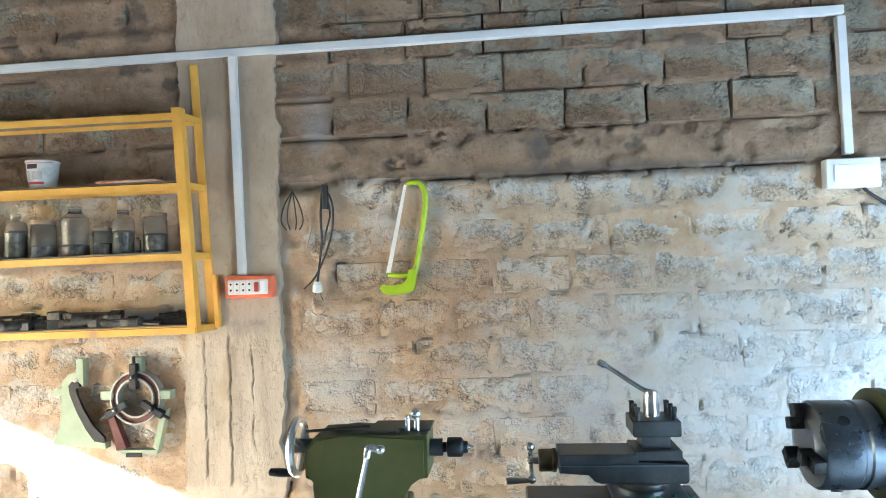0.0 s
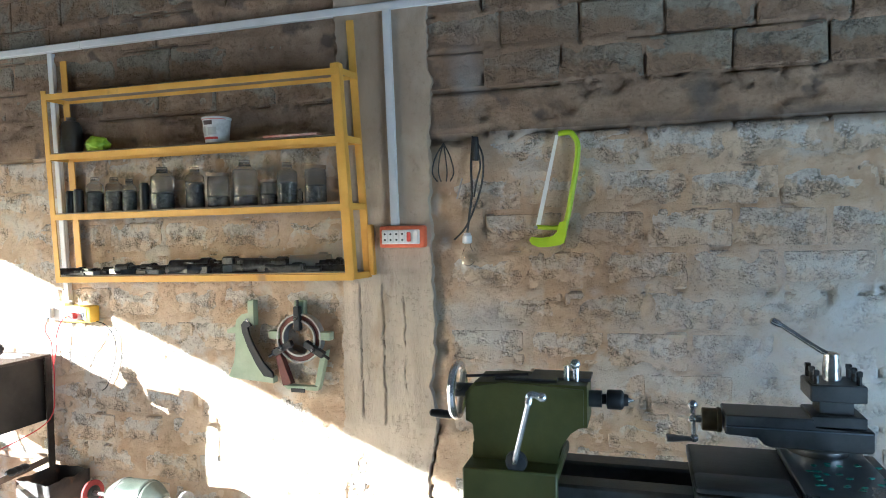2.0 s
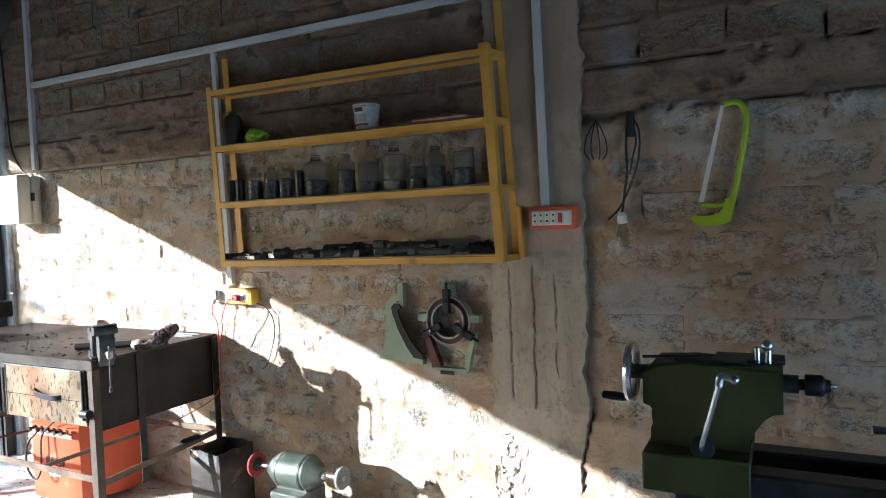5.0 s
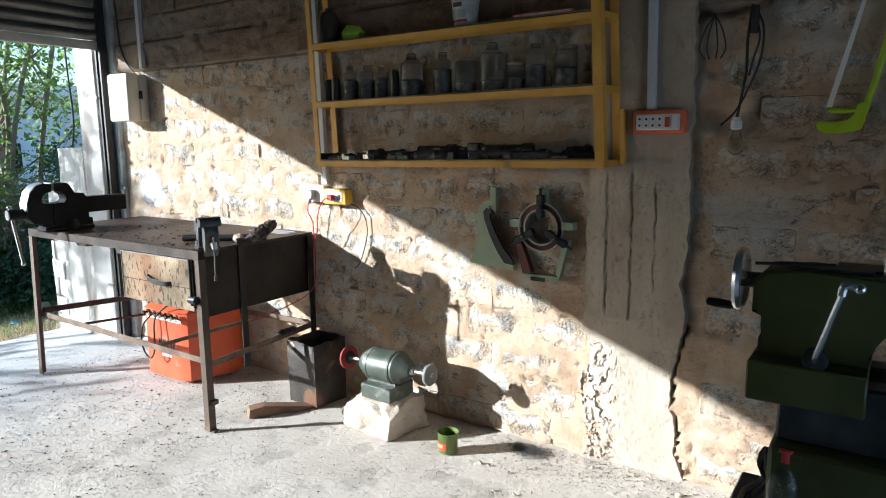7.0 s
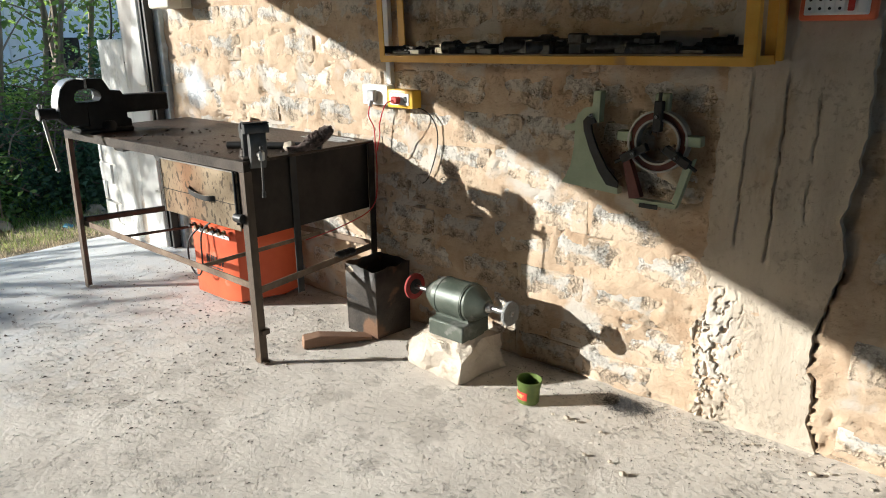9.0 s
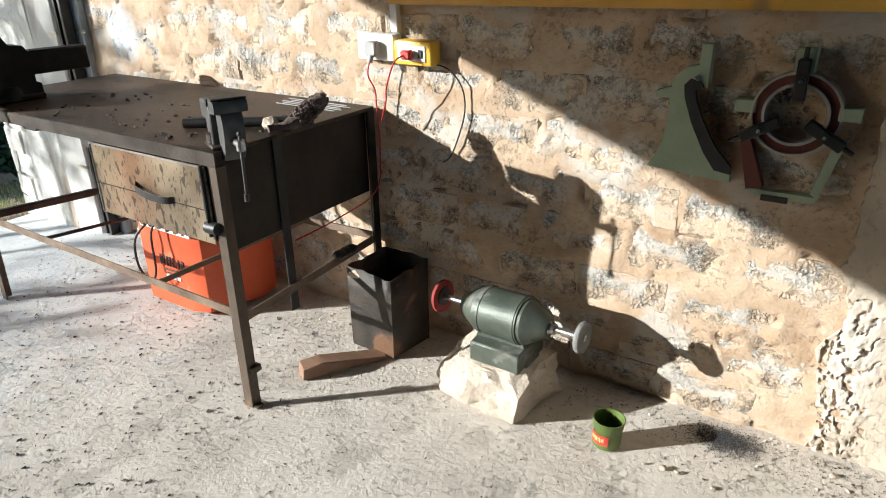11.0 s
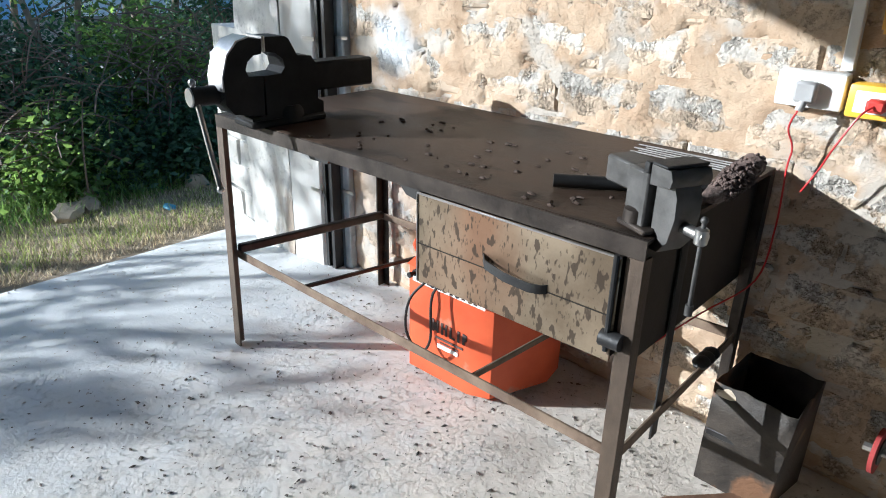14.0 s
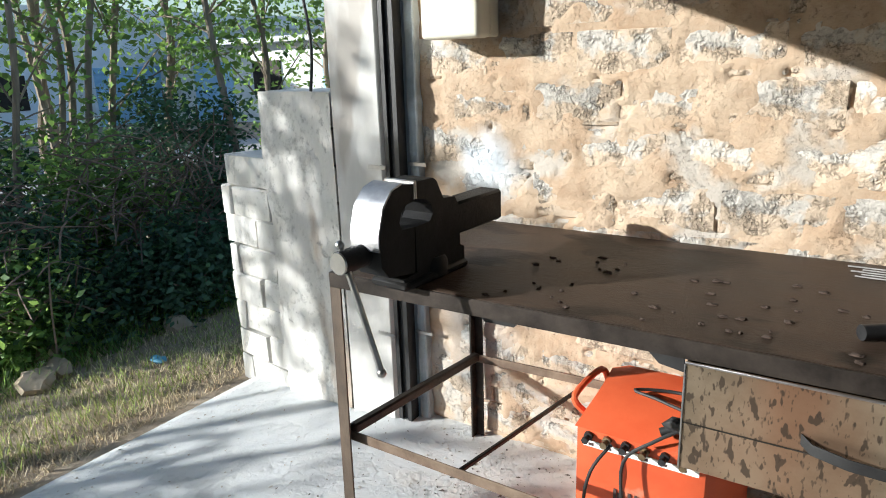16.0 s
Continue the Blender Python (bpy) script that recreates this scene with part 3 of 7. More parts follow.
# grey jamb strip, black guide channel and shutter
bm = bmesh.new()
box(bm, -3.70, -3.655, -0.035, 0.2, -0.02, CEIL_Z, 0.006)
tagged(part("door_jamb", bm, GREYJAMB), "bluish grey rendered strip beside the shutter guide", "door jamb", kind="structure")
door = thing("roller_shutter_door", (-3.74, -2.3, 0), "grey steel roller shutter rolled half up in black guides", "shutter door")
bm = bmesh.new()
box(bm, -3.765, -3.705, -0.076, -0.038, 0.0, 2.75)
box(bm, -3.765, -3.748, -0.090, -0.0765, 0.0, 2.75)
box(bm, -3.722, -3.703, -0.090, -0.0765, 0.0, 2.75)
part("guide_channel", bm, BLACKSTEEL, door, "black steel guide channel")
bm = bmesh.new()
box(bm, -3.79, -3.705, -3.945, -3.86, 0.0, 2.75, 0.004)
part("guide_channel", bm, BLACKSTEEL, door, "black steel guide channel")
SHUT_Z = 1.925
bm = bmesh.new()
box(bm, -3.762, -3.732, -3.86, -0.078, SHUT_Z, SHUT_Z + 0.055, 0.004)
part("bottom_bar", bm, SHUTBAR, door, "pale galvanised bottom bar")
z = SHUT_Z + 0.058
while z < 2.62:
    bm = bmesh.new()
    a = []
    for k in range(7):
        u = k / 6
        a.append((-3.735 + 0.020 * math.sin(math.pi * u), z + 0.066 * u))
    ring0 = [bm.verts.new((x, -3.86, zz)) for x, zz in a] + [bm.verts.new((x - 0.012, -3.86, zz)) for x, zz in reversed(a)]
    ring1 = [bm.verts.new((p.co.x, -0.078, p.co.z)) for p in ring0]
    for k in range(len(ring0)):
        bm.faces.new((ring0[k], ring0[(k + 1) % len(ring0)], ring1[(k + 1) % len(ring0)], ring1[k]))
    bm.faces.new(ring0), bm.faces.new(list(reversed(ring1)))
    part("slat", bm, SHUTTER, door)
    z += 0.068
bm = bmesh.new()
cone(bm, (-3.60, -3.95, 2.78), (-3.60, -0.05, 2.78), 0.17, seg=28)
part("roll", bm, SHUTTER, door, "rolled-up shutter curtain")
for zz in (0.36, 1.02, 1.62):
    bm = bmesh.new()
    box(bm, -3.835, -3.755, -0.107, -0.1015, zz, zz + 0.014)
    box(bm, -3.70, -3.62, -0.043, -0.037, zz + 0.01, zz + 0.022)
    part("anchor_strap", bm, STEEL, door)

# ---- outside ----
gx = np.concatenate([-np.geomspace(900, 12, 24), np.arange(-11.5, -3.4, 0.2), np.arange(-3.0, 12, 2.5), np.geomspace(14, 900, 16)])
gy = np.concatenate([-np.geomspace(900, 10, 22), np.arange(-9.5, 8, 0.25), np.geomspace(9, 900, 22)])
X, Y, F = sheet(gx, gy)


def ground_z(x, y):
    d = np.clip(-4.75 - x, 0, 3.2)
    return -0.15 - 0.075 * d + 0.05 * (fbm(x * 1.4, y * 1.4, 41, 4) - 0.5) * np.clip(d + 0.2, 0, 1) - np.where(x > -4.7, 0.25, 0)


ground = tagged(from_arrays("ground", np.stack([X, Y, ground_z(X, Y)], 1), F, SOIL, 180), "dry earth with thin grass", "ground", kind="structure")

# white plastered pier beside the door
bm = bmesh.new()
box(bm, -4.01, -3.768, -0.10, 0.22, -0.12, 3.2, 0.012)
pier = tagged(part("door_pier", bm, PLASTER), "smooth white plastered pier beside the shutter", "pier", kind="structure")

# broken stub of a block wall
stub = thing("broken_block_wall", (-4.45, 0.03, -0.12), "broken end of a whitewashed and stained block wall", "wall")
TURN = pose(-4.012, -0.085, -0.14, 0, 0, -8)
rnd = random.Random(4)
for k in range(10):
    z0 = k * 0.144
    x1 = 0.0
    x0 = -0.84 if k < 8 else -0.46
    x0 += rnd.uniform(-0.03, 0.03) + (0.0 if k != 7 else 0.05)
    x = x1
    while x > x0 + 0.05:
        w = min(0.30 if (x < x1 or k % 2) else 0.17, x - x0)
        bm = bmesh.new()
        box(bm, x - w + 0.004, x - 0.004, 0.0 + rnd.uniform(-0.006, 0.006), 0.2, z0 + 0.003, z0 + 0.141, 0.006, TURN)
        for q in bm.verts:
            q.co += Vector((rnd.uniform(-1, 1), rnd.uniform(-1, 1), rnd.uniform(-1, 1))) * 0.005
        part("block", bm, OLDWALL, stub)
        x -= w
bm = bmesh.new()
U, V, F = sheet(np.linspace(-0.46, 0.0, 24), np.linspace(0.0, 1.435, 60))
wob = 0.008 + 0.012 * (fbm(U * 9, V * 4, 66, 4) - 0.3)
U2 = np.where(U < -0.45, -0.46 + 0.05 * (fbm(V * 8, V * 0, 9, 3) - 0.5), U)
pts = [TURN @ Vector((u, -w, v)) for u, w, v in zip(U2, wob, V)]
vs = [bm.verts.new(p) for p in pts]
for f in F:
    bm.faces.new([vs[i] for i in f])
part("render_coat", bm, OLDWALL, stub, "streaked whitewashed render", 80)


def leaf_mass(name, points, size, material, seed, parent=None, droop=0.5):
    """One mesh of small folded leaves at the points."""
    r = np.random.RandomState(seed)
    n = len(points)
    p = np.asarray(points, float)
    a = r.rand(n) * 2 * np.pi
    t = (r.rand(n) - droop) * 1.6
    d = np.stack([np.cos(a) * np.cos(t), np.sin(a) * np.cos(t), np.sin(t)], 1)
    w = np.cross(d, r.randn(n, 3))
    w /= np.linalg.norm(w, axis=1, keepdims=True) + 1e-9
    nn = np.cross(d, w)
    L = (size * (0.6 + 0.8 * r.rand(n)))[:, None]
    verts = np.stack([p, p + d * L * 0.5 + w * L * 0.26 + nn * L * 0.06, p + d * L, p + d * L * 0.5 - w * L * 0.26 + nn * L * 0.06], 1).reshape(-1, 3)
    k = np.arange(n) * 4
    faces = np.concatenate([np.stack([k, k + 1, k + 2], 1), np.stack([k, k + 2, k + 3], 1)])
    if parent:
        verts = verts - np.array(ORIGIN[parent])
    ob = from_arrays(name, verts, faces.tolist(), material, 180)
    if parent:
        ob.parent = parent
    return ob


def bush(x, y, r, h, n, seed, material, label):
    r0 = np.random.RandomState(seed)
    z = float(ground_z(np.array([x]), np.array([y]))[0])
    ob = thing("bush", (x, y, z), label, "bush", "bushes outside the door")
    bm = bmesh.new()
    tips = []
    for k in range(16):
        a, e = r0.rand() * 6.28, 0.25 + r0.rand() * 1.1
        L = 0.55 + 0.45 * r0.rand()
        tip = Vector((x + math.cos(a) * math.cos(e) * r * L, y + math.sin(a) * math.cos(e) * r * L, z + math.sin(e) * h * L))
        mid = Vector((x, y, z)).lerp(tip, 0.5) + Vector((0, 0, 0.06))
        tube(bm, [(x + r0.randn() * 0.04, y + r0.randn() * 0.04, z - 0.03), mid, tip], [0.011, 0.009, 0.006, 0.004], 5)
        tips.append(tip)
    tagged(part("branchwork", bm, TWIG, ob), kind="stuff")
    pts = []
    cl = [(Vector((x, y, z)).lerp(t, 0.35 + 0.65 * r0.rand()), 0.13 + 0.13 * r0.rand()) for t in tips for _ in range(3)]
    for _ in range(n):
        c, s = cl[r0.randint(len(cl))]
        q = r0.randn(3) * s * 0.62
        pts.append((c.x + q[0], c.y + q[1], max(c.z + q[2] * 0.85, z + 0.02)))
    leaf_mass("foliage", pts, 0.054, material, seed + 1, ob)
    return ob


def tree(x, y, h, r, seed, lean=(0, 0), leaves=900, material=None, spread=1.0, first=0.45, size=0.09, name="tree", stems=1):
    r0 = np.random.RandomState(seed)
    z = float(ground_z(np.array([x]), np.array([y]))[0])
    ob = thing(name, (x, y, z), "slender grey-brown tree with sparse green leaves", "tree", "trees outside the door")
    bm = bmesh.new()
    pts = []
    for s in range(stems):
        ox, oy = (r0.randn() * 0.12, r0.randn() * 0.12) if stems > 1 else (0, 0)
        lx, ly = lean[0] + r0.randn() * 0.10 * h * (stems > 1), lean[1] + r0.randn() * 0.10 * h * (stems > 1)
        axis = [Vector((x + ox + lx * u + r0.randn() * 0.055, y + oy + ly * u + r0.randn() * 0.055, z - 0.05 + h * u)) for u in (0, 0.2, 0.4, 0.6, 0.8, 1)]
        tube(bm, axis, [r, r * 0.92, r * 0.84, r * 0.75, r * 0.62, r * 0.48, r * 0.3], 8)
        for k in range(9):
            u = first + (1 - first) * r0.rand()
            i = min(4, int(u * 5))
            base = axis[i].lerp(axis[i + 1], u * 5 - i)
            a, e = r0.rand() * 6.28, 0.2 + r0.rand() * 0.9
            L = spread * (0.5 + 0.6 * r0.rand()) * (1.15 - 0.5 * u)
            tip = base + Vector((math.cos(a) * math.cos(e), math.sin(a) * math.cos(e), math.sin(e))) * L
            tube(bm, [base, base.lerp(tip, 0.5) + Vector((0, 0, 0.05)), tip], [r * 0.32, r * 0.22, r * 0.12], 5)
            for _ in range(leaves // (9 * stems)):
                c = base.lerp(tip, 0.35 + 0.75 * r0.rand())
                q = r0.randn(3) * 0.17 * spread
                pts.append((c.x + q[0], c.y + q[1], c.z + q[2]))
    part("trunk", bm, BARK, ob)
    leaf_mass("crown", pts, size, material or LEAFMID, seed + 7, ob, 0.75)
    return ob


# hedge and trees in front of the road
for k, (x, y, r, h, n) in enumerate(((-6.45, -0.35, 0.5, 0.75, 1500), (-6.5, 0.05, 0.6, 0.95, 1700), (-6.2, 0.75, 0.55, 0.85, 1500), (-7.5, -0.75, 0.6, 1.0, 1500),
                                     (-7.2, -0.35, 0.7, 1.25, 1800), (-7.0, 0.65, 0.7, 1.25, 1800), (-6.1, 1.5, 0.6, 1.0, 1400), (-7.1, 1.6, 0.8, 1.45, 1800),
                                     (-8.2, 0.3, 0.9, 1.5, 1600), (-8.2, 1.9, 0.9, 1.6, 1600), (-6.6, 2.6, 0.8, 1.5, 1500), (-8.6, -0.7, 0.8, 1.3, 1400), (-5.6, 2.3, 0.6, 1.2, 1300))):
    bush(x, y, r, h * (1.3 if x < -6.8 else 1.12), int(n * 3.6), 100 + k, LEAFDARK if k % 5 else LEAFMID, "dense dark green bush at the edge of the yard")
for k, (x, y, h, r, lx, ly, lv, st) in enumerate(((-7.6, 0.2, 4.6, 0.045, 0.1, 0.15, 800, 2), (-7.9, 0.9, 5.0, 0.05, -0.1, 0.2, 800, 2), (-6.9, 1.9, 5.0, 0.055, -0.55, 0.1, 900, 1),
                                                  (-8.6, 1.6, 5.2, 0.06, 0.2, 0.2, 900, 2), (-8.8, -0.4, 5.0, 0.05, 0.3, 0.1, 900, 2), (-7.5, 2.9, 4.6, 0.045, 0.2, 0.3, 1100, 2),
                                                  (-9.5, 3.2, 5.5, 0.06, 0.0, 0.1, 1200, 2), (-9.8, 0.6, 5.5, 0.06, 0.1, 0.2, 900, 1), (-6.3, 3.4, 4.6, 0.05, 0.1, 0.1, 1500, 2), (-8.4, 4.6, 5.0, 0.06, 0, 0, 1500, 2))):
    tree(x, y, h, r * 0.62, 300 + k, (lx, ly), int(lv * 1.7), LEAFMID, 1.25, 0.25, 0.078, "tree", st)

for k, (x, y, h) in enumerate(((-10.8, 2.2, 4.6), (-9.2, 5.6, 4.2), (-7.4, 5.6, 4.0), (-6.6, 4.6, 3.6))):
    tree(x, y, h, 0.05, 400 + k, (0.1, 0.1), 900, LEAFMID, 1.2, 0.40, 0.085, "tree", 3)

# unseen small trees added between the sun and the door, which dapple the slab
for k, (x, y, h, lv, st) in enumerate(((-9.3, -7.2, 2.5, 200, 2), (-10.6, -7.0, 2.9, 360, 2), (-8.4, -7.6, 2.3, 260, 2), (-8.0, -8.8, 2.2, 260, 1))):
    tree(x, y, h, 0.045, 500 + k, (0.1, 0.1), lv, LEAFMID, 0.8, 0.3, 0.09, "tree", st)

# more trees out of view, added to cast shade on slab, pier and stub
for k, (x, y, h, lv, st) in enumerate(((-8.5, -5.9, 2.55, 260, 2), (-7.25, -7.45, 2.5, 180, 2), (-6.65, -7.55, 2.4, 260, 2), (-9.3, -4.75, 3.3, 700, 2), (-9.6, -4.3, 3.6, 700, 2), (-9.0, -4.5, 3.9, 600, 2))):
    tree(x, y, h, 0.035, 600 + k + (k > 0), (0.05, 0.05), lv, LEAFMID, 0.55, 0.8, 0.085, "tree", st)

# unseen saplings, added so that their thin shade stripes the slab
for k, (x, y, h, lv, st) in enumerate(((-8.5, -5.10, 2.5, 150, 1), (-8.6, -4.45, 2.4, 150, 1))):
    tree(x, y, h, 0.075, 650 + k, (0.12, 0.06), lv, LEAFMID, 0.6, 0.55, 0.10, "tree", st)

# taller unseen trees, added to keep the hedge in the shade
for k, (x, y, h) in enumerate(((-11.2, -4.1, 3.9), (-11.6, -3.5, 4.1), (-11.9, -2.9, 4.2), (-10.9, -3.5, 3.7))):
    tree(x, y, h, 0.06, 680 + k, (0.1, 0.1), 1500, LEAFMID, 1.0, 0.3, 0.15, "tree", 2)

# heaps of dead twigs in the hedge
for k, (x, y, r, h, n) in enumerate(((-6.35, -0.40, 0.40, 0.8, 60), (-6.75, -0.10, 0.5, 1.3, 90), (-7.1, -0.55, 0.55, 1.4, 90), (-6.7, 0.65, 0.5, 1.5, 120), (-6.5, 1.05, 0.5, 1.45, 120))):
    rt = random.Random(700 + k)
    z = float(ground_z(np.array([x]), np.array([y]))[0])
    bm = bmesh.new()
    for _ in range(n):
        a, q = rt.random() * 6.28, rt.random() * r
        p = Vector((x + math.cos(a) * q, y + math.sin(a) * q, z + h * rt.uniform(0.15, 0.8)))
        d = Vector((rt.uniform(-1, 1), rt.uniform(-1, 1), rt.uniform(-0.5, 0.7))).normalized() * rt.uniform(0.12, 0.38)
        bend = Vector((rt.uniform(-1, 1), rt.uniform(-1, 1), rt.uniform(0, 1.5))) * 0.06
        w_ = rt.uniform(0.0025, 0.0075)
        tube(bm, [p - d, p + bend, p + d], [w_, w_ * 0.9, w_ * 0.5], 4)
    tagged(single("dead_twigs", bm, TWIG, (x, y, z), "tangle of dead brown twigs in the hedge", "twigs"), kind="stuff")

# road, houses across it
bm = bmesh.new()
box(bm, -15.5, -11.5, -60, 60, -0.6, -0.37)
tagged(part("road", bm, ROADM), "pale dusty road behind the trees", "road", kind="structure")
house = thing("house", (-24.5, 8.0, -0.4), "blue-walled house with pale pillars and parapet beyond the trees", "house")
bm = bmesh.new()
box(bm, -26, -23.6, -6.0, 22.0, -0.5, 2.75)
part("wall", bm, mat("blue_house_wall", (0.72, 0.77, 0.83), (0.80, 0.84, 0.88), 2, 0.8, 0, 0.1, 20), house)
bm = bmesh.new()
box(bm, -26.3, -23.2, -6.3, 22.3, 2.75, 2.92, 0.02)
box(bm, -26.2, -23.4, -6.2, 22.2, 2.92, 3.25, 0.02)
part("roof", bm, PALE, house, "pale roof slab and parapet")
for k in range(7):
    y = -4.6 + k * 3.6
    bm = bmesh.new()
    box(bm, -23.62, -23.5, y, y + 0.45, -0.5, 2.75, 0.02)
    part("pillar", bm, PALE, house)
    w = bmesh.new()
    if k not in (2, 4):
        box(w, -23.64, -23.57, y + 1.0, y + 2.1, 0.3, 1.3, 0.01)
        part("window", w, PANELM, house)
    else:
        box(w, -23.64, -23.57, y + 0.6, y + 3.0, -0.5, 1.45, 0.01)
        panel = part("shutter", w, ROOFBLUE, house, "pale blue steel shutter")
        for q in range(9):
            w = bmesh.new()
            box(w, -23.568, -23.55, y + 0.62, y + 2.98, -0.45 + q * 0.21, -0.30 + q * 0.21, 0.01)
            part("slat", w, ROOFBLUE, panel)

low_house = thing("house", (-18, 15.0, -0.4), "low white-walled house in the sun beyond the road", "house")
bm = bmesh.new()
box(bm, -22.9, -13.5, 13.0, 18.0, -0.6, 2.0)
part("wall", bm, PALE, low_house)
bm = bmesh.new()
box(bm, -23.1, -13.1, 12.5, 18.4, 2.0, 2.18, 0.02)
part("roof", bm, mat("grey_roof_sheet", (0.30, 0.31, 0.32), (0.42, 0.43, 0.44), 4, 0.6, 0.2, 0.1, 20), low_house, "grey overhanging roof")
for k in range(3):
    x = -22.0 + k * 2.9
    bm = bmesh.new()
    if k % 2:
        box(bm, x, x + 1.2, 12.93, 13.02, 0.5, 1.5, 0.01)
        part("window", bm, PANELM, low_house)
    else:
        box(bm, x, x + 1.9, 12.94, 13.02, -0.6, 1.5, 0.01)
        part("door", bm, ROOFBLUE, low_house, "pale blue steel door")

# ---- workbench ----
BX0, BX1, BYF, BYB, BZ = -3.468, -1.918, -0.742, -0.03, 0.855
bench = thing("workbench", (-2.7, -0.39, 0), "dark welded steel workbench with a stained sheet drawer", "workbench")
bm = bmesh.new()
box(bm, BX0 + 0.002, BX1 - 0.002, BYF + 0.0065, BYB, BZ - 0.012, BZ, 0.001)
part("tabletop", bm, BENCHTOP, bench, "dark rusty steel plate")
bm = bmesh.new()
angle_iron(bm, (BX0, BYF, BZ - 0.001), (BX1, BYF, BZ - 0.001), 0.041, 0.006, (0, 0, -1), (0, 1, 0))
part("front_rail", bm, BENCHSTEEL, bench)
bm = bmesh.new()
angle_iron(bm, (BX0, BYF + 0.007, BZ - 0.012), (BX0, BYB, BZ - 0.012), 0.040, 0.005, (0, 0, -1), (1, 0, 0))
part("side_rail", bm, BENCHSTEEL, bench)
for x, y, sx, sy in ((BX0, BYF, 1, 1), (BX1 - 0.001, BYF, -1, 1), (BX0 + 0.03, BYB, 1, -1), (BX1 - 0.001, BYB, -1, -1)):
    bm = bmesh.new()
    foot_x, foot_y = (x + 0.018, y - 0.032) if x < -3 and y < -0.4 else (x, y)
    angle_iron(bm, (foot_x, foot_y, 0), (x, y, BZ - 0.043 if y < -0.4 else BZ - 0.013), 0.036, 0.006, (sx, 0, 0), (0, sy, 0))
    if y < -0.4 and x > -2:
        box(bm, x - 0.05, x + 0.02, y + 0.005, y + 0.03, 0.0, 0.008)
        box(bm, x - 0.012, x + 0.014, y + 0.01, y + 0.05, 0.125, 0.15, 0.004)
    part("leg", bm, LEGRUST if y < -0.4 else BENCHSTEEL, bench)
bm = bmesh.new()
box(bm, BX1 - 0.040, BX1 - 0.036, BYF + 0.01, BYB - 0.01, 0.535, BZ - 0.013)
part("end_panel", bm, PANELM, bench, "sheet-metal end panel with shade put into its dark colour")
bm = bmesh.new()
box(bm, BX1 - 0.03, BX1 - 0.026, -0.500, -0.465, 0.24, BZ - 0.014)
part("strut", bm, BLACKSTEEL, bench)


def flat_bar(name, p0, p1, w, t, material, label=""):
    bm = bmesh.new()
    p0, p1 = Vector(p0), Vector(p1)
    d = p1 - p0
    m = Matrix.Translation((p0 + p1) / 2) @ d.to_track_quat("X", "Z").to_matrix().to_4x4()
    box(bm, -d.length / 2, d.length / 2, -t / 2, t / 2, -w / 2, w / 2, min(w, t) * 0.2, m)
    return part(name, bm, material, bench, label)


flat_bar("stretcher", (BX0 + 0.02, BYF + 0.018, 0.352), (BX1 - 0.02, BYF + 0.018, 0.335), 0.030, 0.006, RUSTBAR, "rusty flat bar")
flat_bar("stretcher", (BX0 + 0.025, BYF + 0.02, 0.372), (BX0 + 0.05, BYB - 0.02, 0.335), 0.032, 0.028, BENCHSTEEL)
flat_bar("stretcher", (BX0 + 0.05, BYB - 0.022, 0.33), (BX1 - 0.03, BYB - 0.022, 0.36), 0.03, 0.006, RUSTBAR)
flat_bar("stretcher", (BX1 - 0.018, BYF + 0.03, 0.315), (BX1 - 0.012, BYB - 0.02, 0.352), 0.030, 0.006, RUSTBAR)
flat_bar("cross_rod", (-3.10, BYF + 0.02, 0.332), (-3.02, BYB - 0.03, 0.30), 0.013, 0.013, BENCHSTEEL)
flat_bar("cross_rod", (-2.36, BYF + 0.02, 0.33), (-2.30, BYB - 0.03, 0.35), 0.020, 0.007, RUSTBAR)
bm = bmesh.new()
for y in (-0.22, -0.19, -0.25):
    ball(bm, (BX1 - 0.02, y, 0.355), 0.022, 10, (1.1, 1.4, 0.8))
part("clamp_lump", bm, BLACKSTEEL, bench)
# drawer

DX0, DX1, DZ0, DZ1 = -2.520, -1.962, 0.572, 0.811
bm = bmesh.new()
box(bm, DX0, DX1, BYF - 0.006, BYF + 0.0, DZ0, DZ1, 0.002)
drawer = part("drawer", bm, DRAWERM, bench, "stained bare sheet-metal drawer")
bm = bmesh.new()
box(bm, DX0 + 0.002, DX0 + 0.006, BYF + 0.002, -0.16, DZ0 + 0.01, DZ1 - 0.002)
box(bm, DX1 - 0.006, DX1 - 0.002, BYF + 0.002, -0.16, DZ0 + 0.01, DZ1 - 0.002)
box(bm, DX0 + 0.008, DX1 - 0.008, BYF + 0.002, -0.16, DZ0 + 0.01, DZ0 + 0.014)
box(bm, DX0 + 0.008, DX1 - 0.008, -0.165, -0.16, DZ0 + 0.016, DZ1 - 0.002)
part("drawer_box", bm, PANELM, drawer)
bm = bmesh.new()
box(bm, DX0 + 0.004, DX1 - 0.004, BYF - 0.0085, BYF - 0.0065, DZ0 + 0.105, DZ0 + 0.1075)
part("seam", bm, PANELM, drawer)
for x0, x1, z0, z1 in ((DX0, DX1, DZ1 - 0.004, DZ1 + 0.001), (DX0 - 0.001, DX0 + 0.003, DZ0, DZ1 - 0.005)):
    bm = bmesh.new()
    box(bm, x0, x1, BYF - 0.010, BYF - 0.0062, z0, z1, 0.001)
    part("lip", bm, STEEL, drawer, "bright worn sheet edge")
bm = bmesh.new()
rings = []
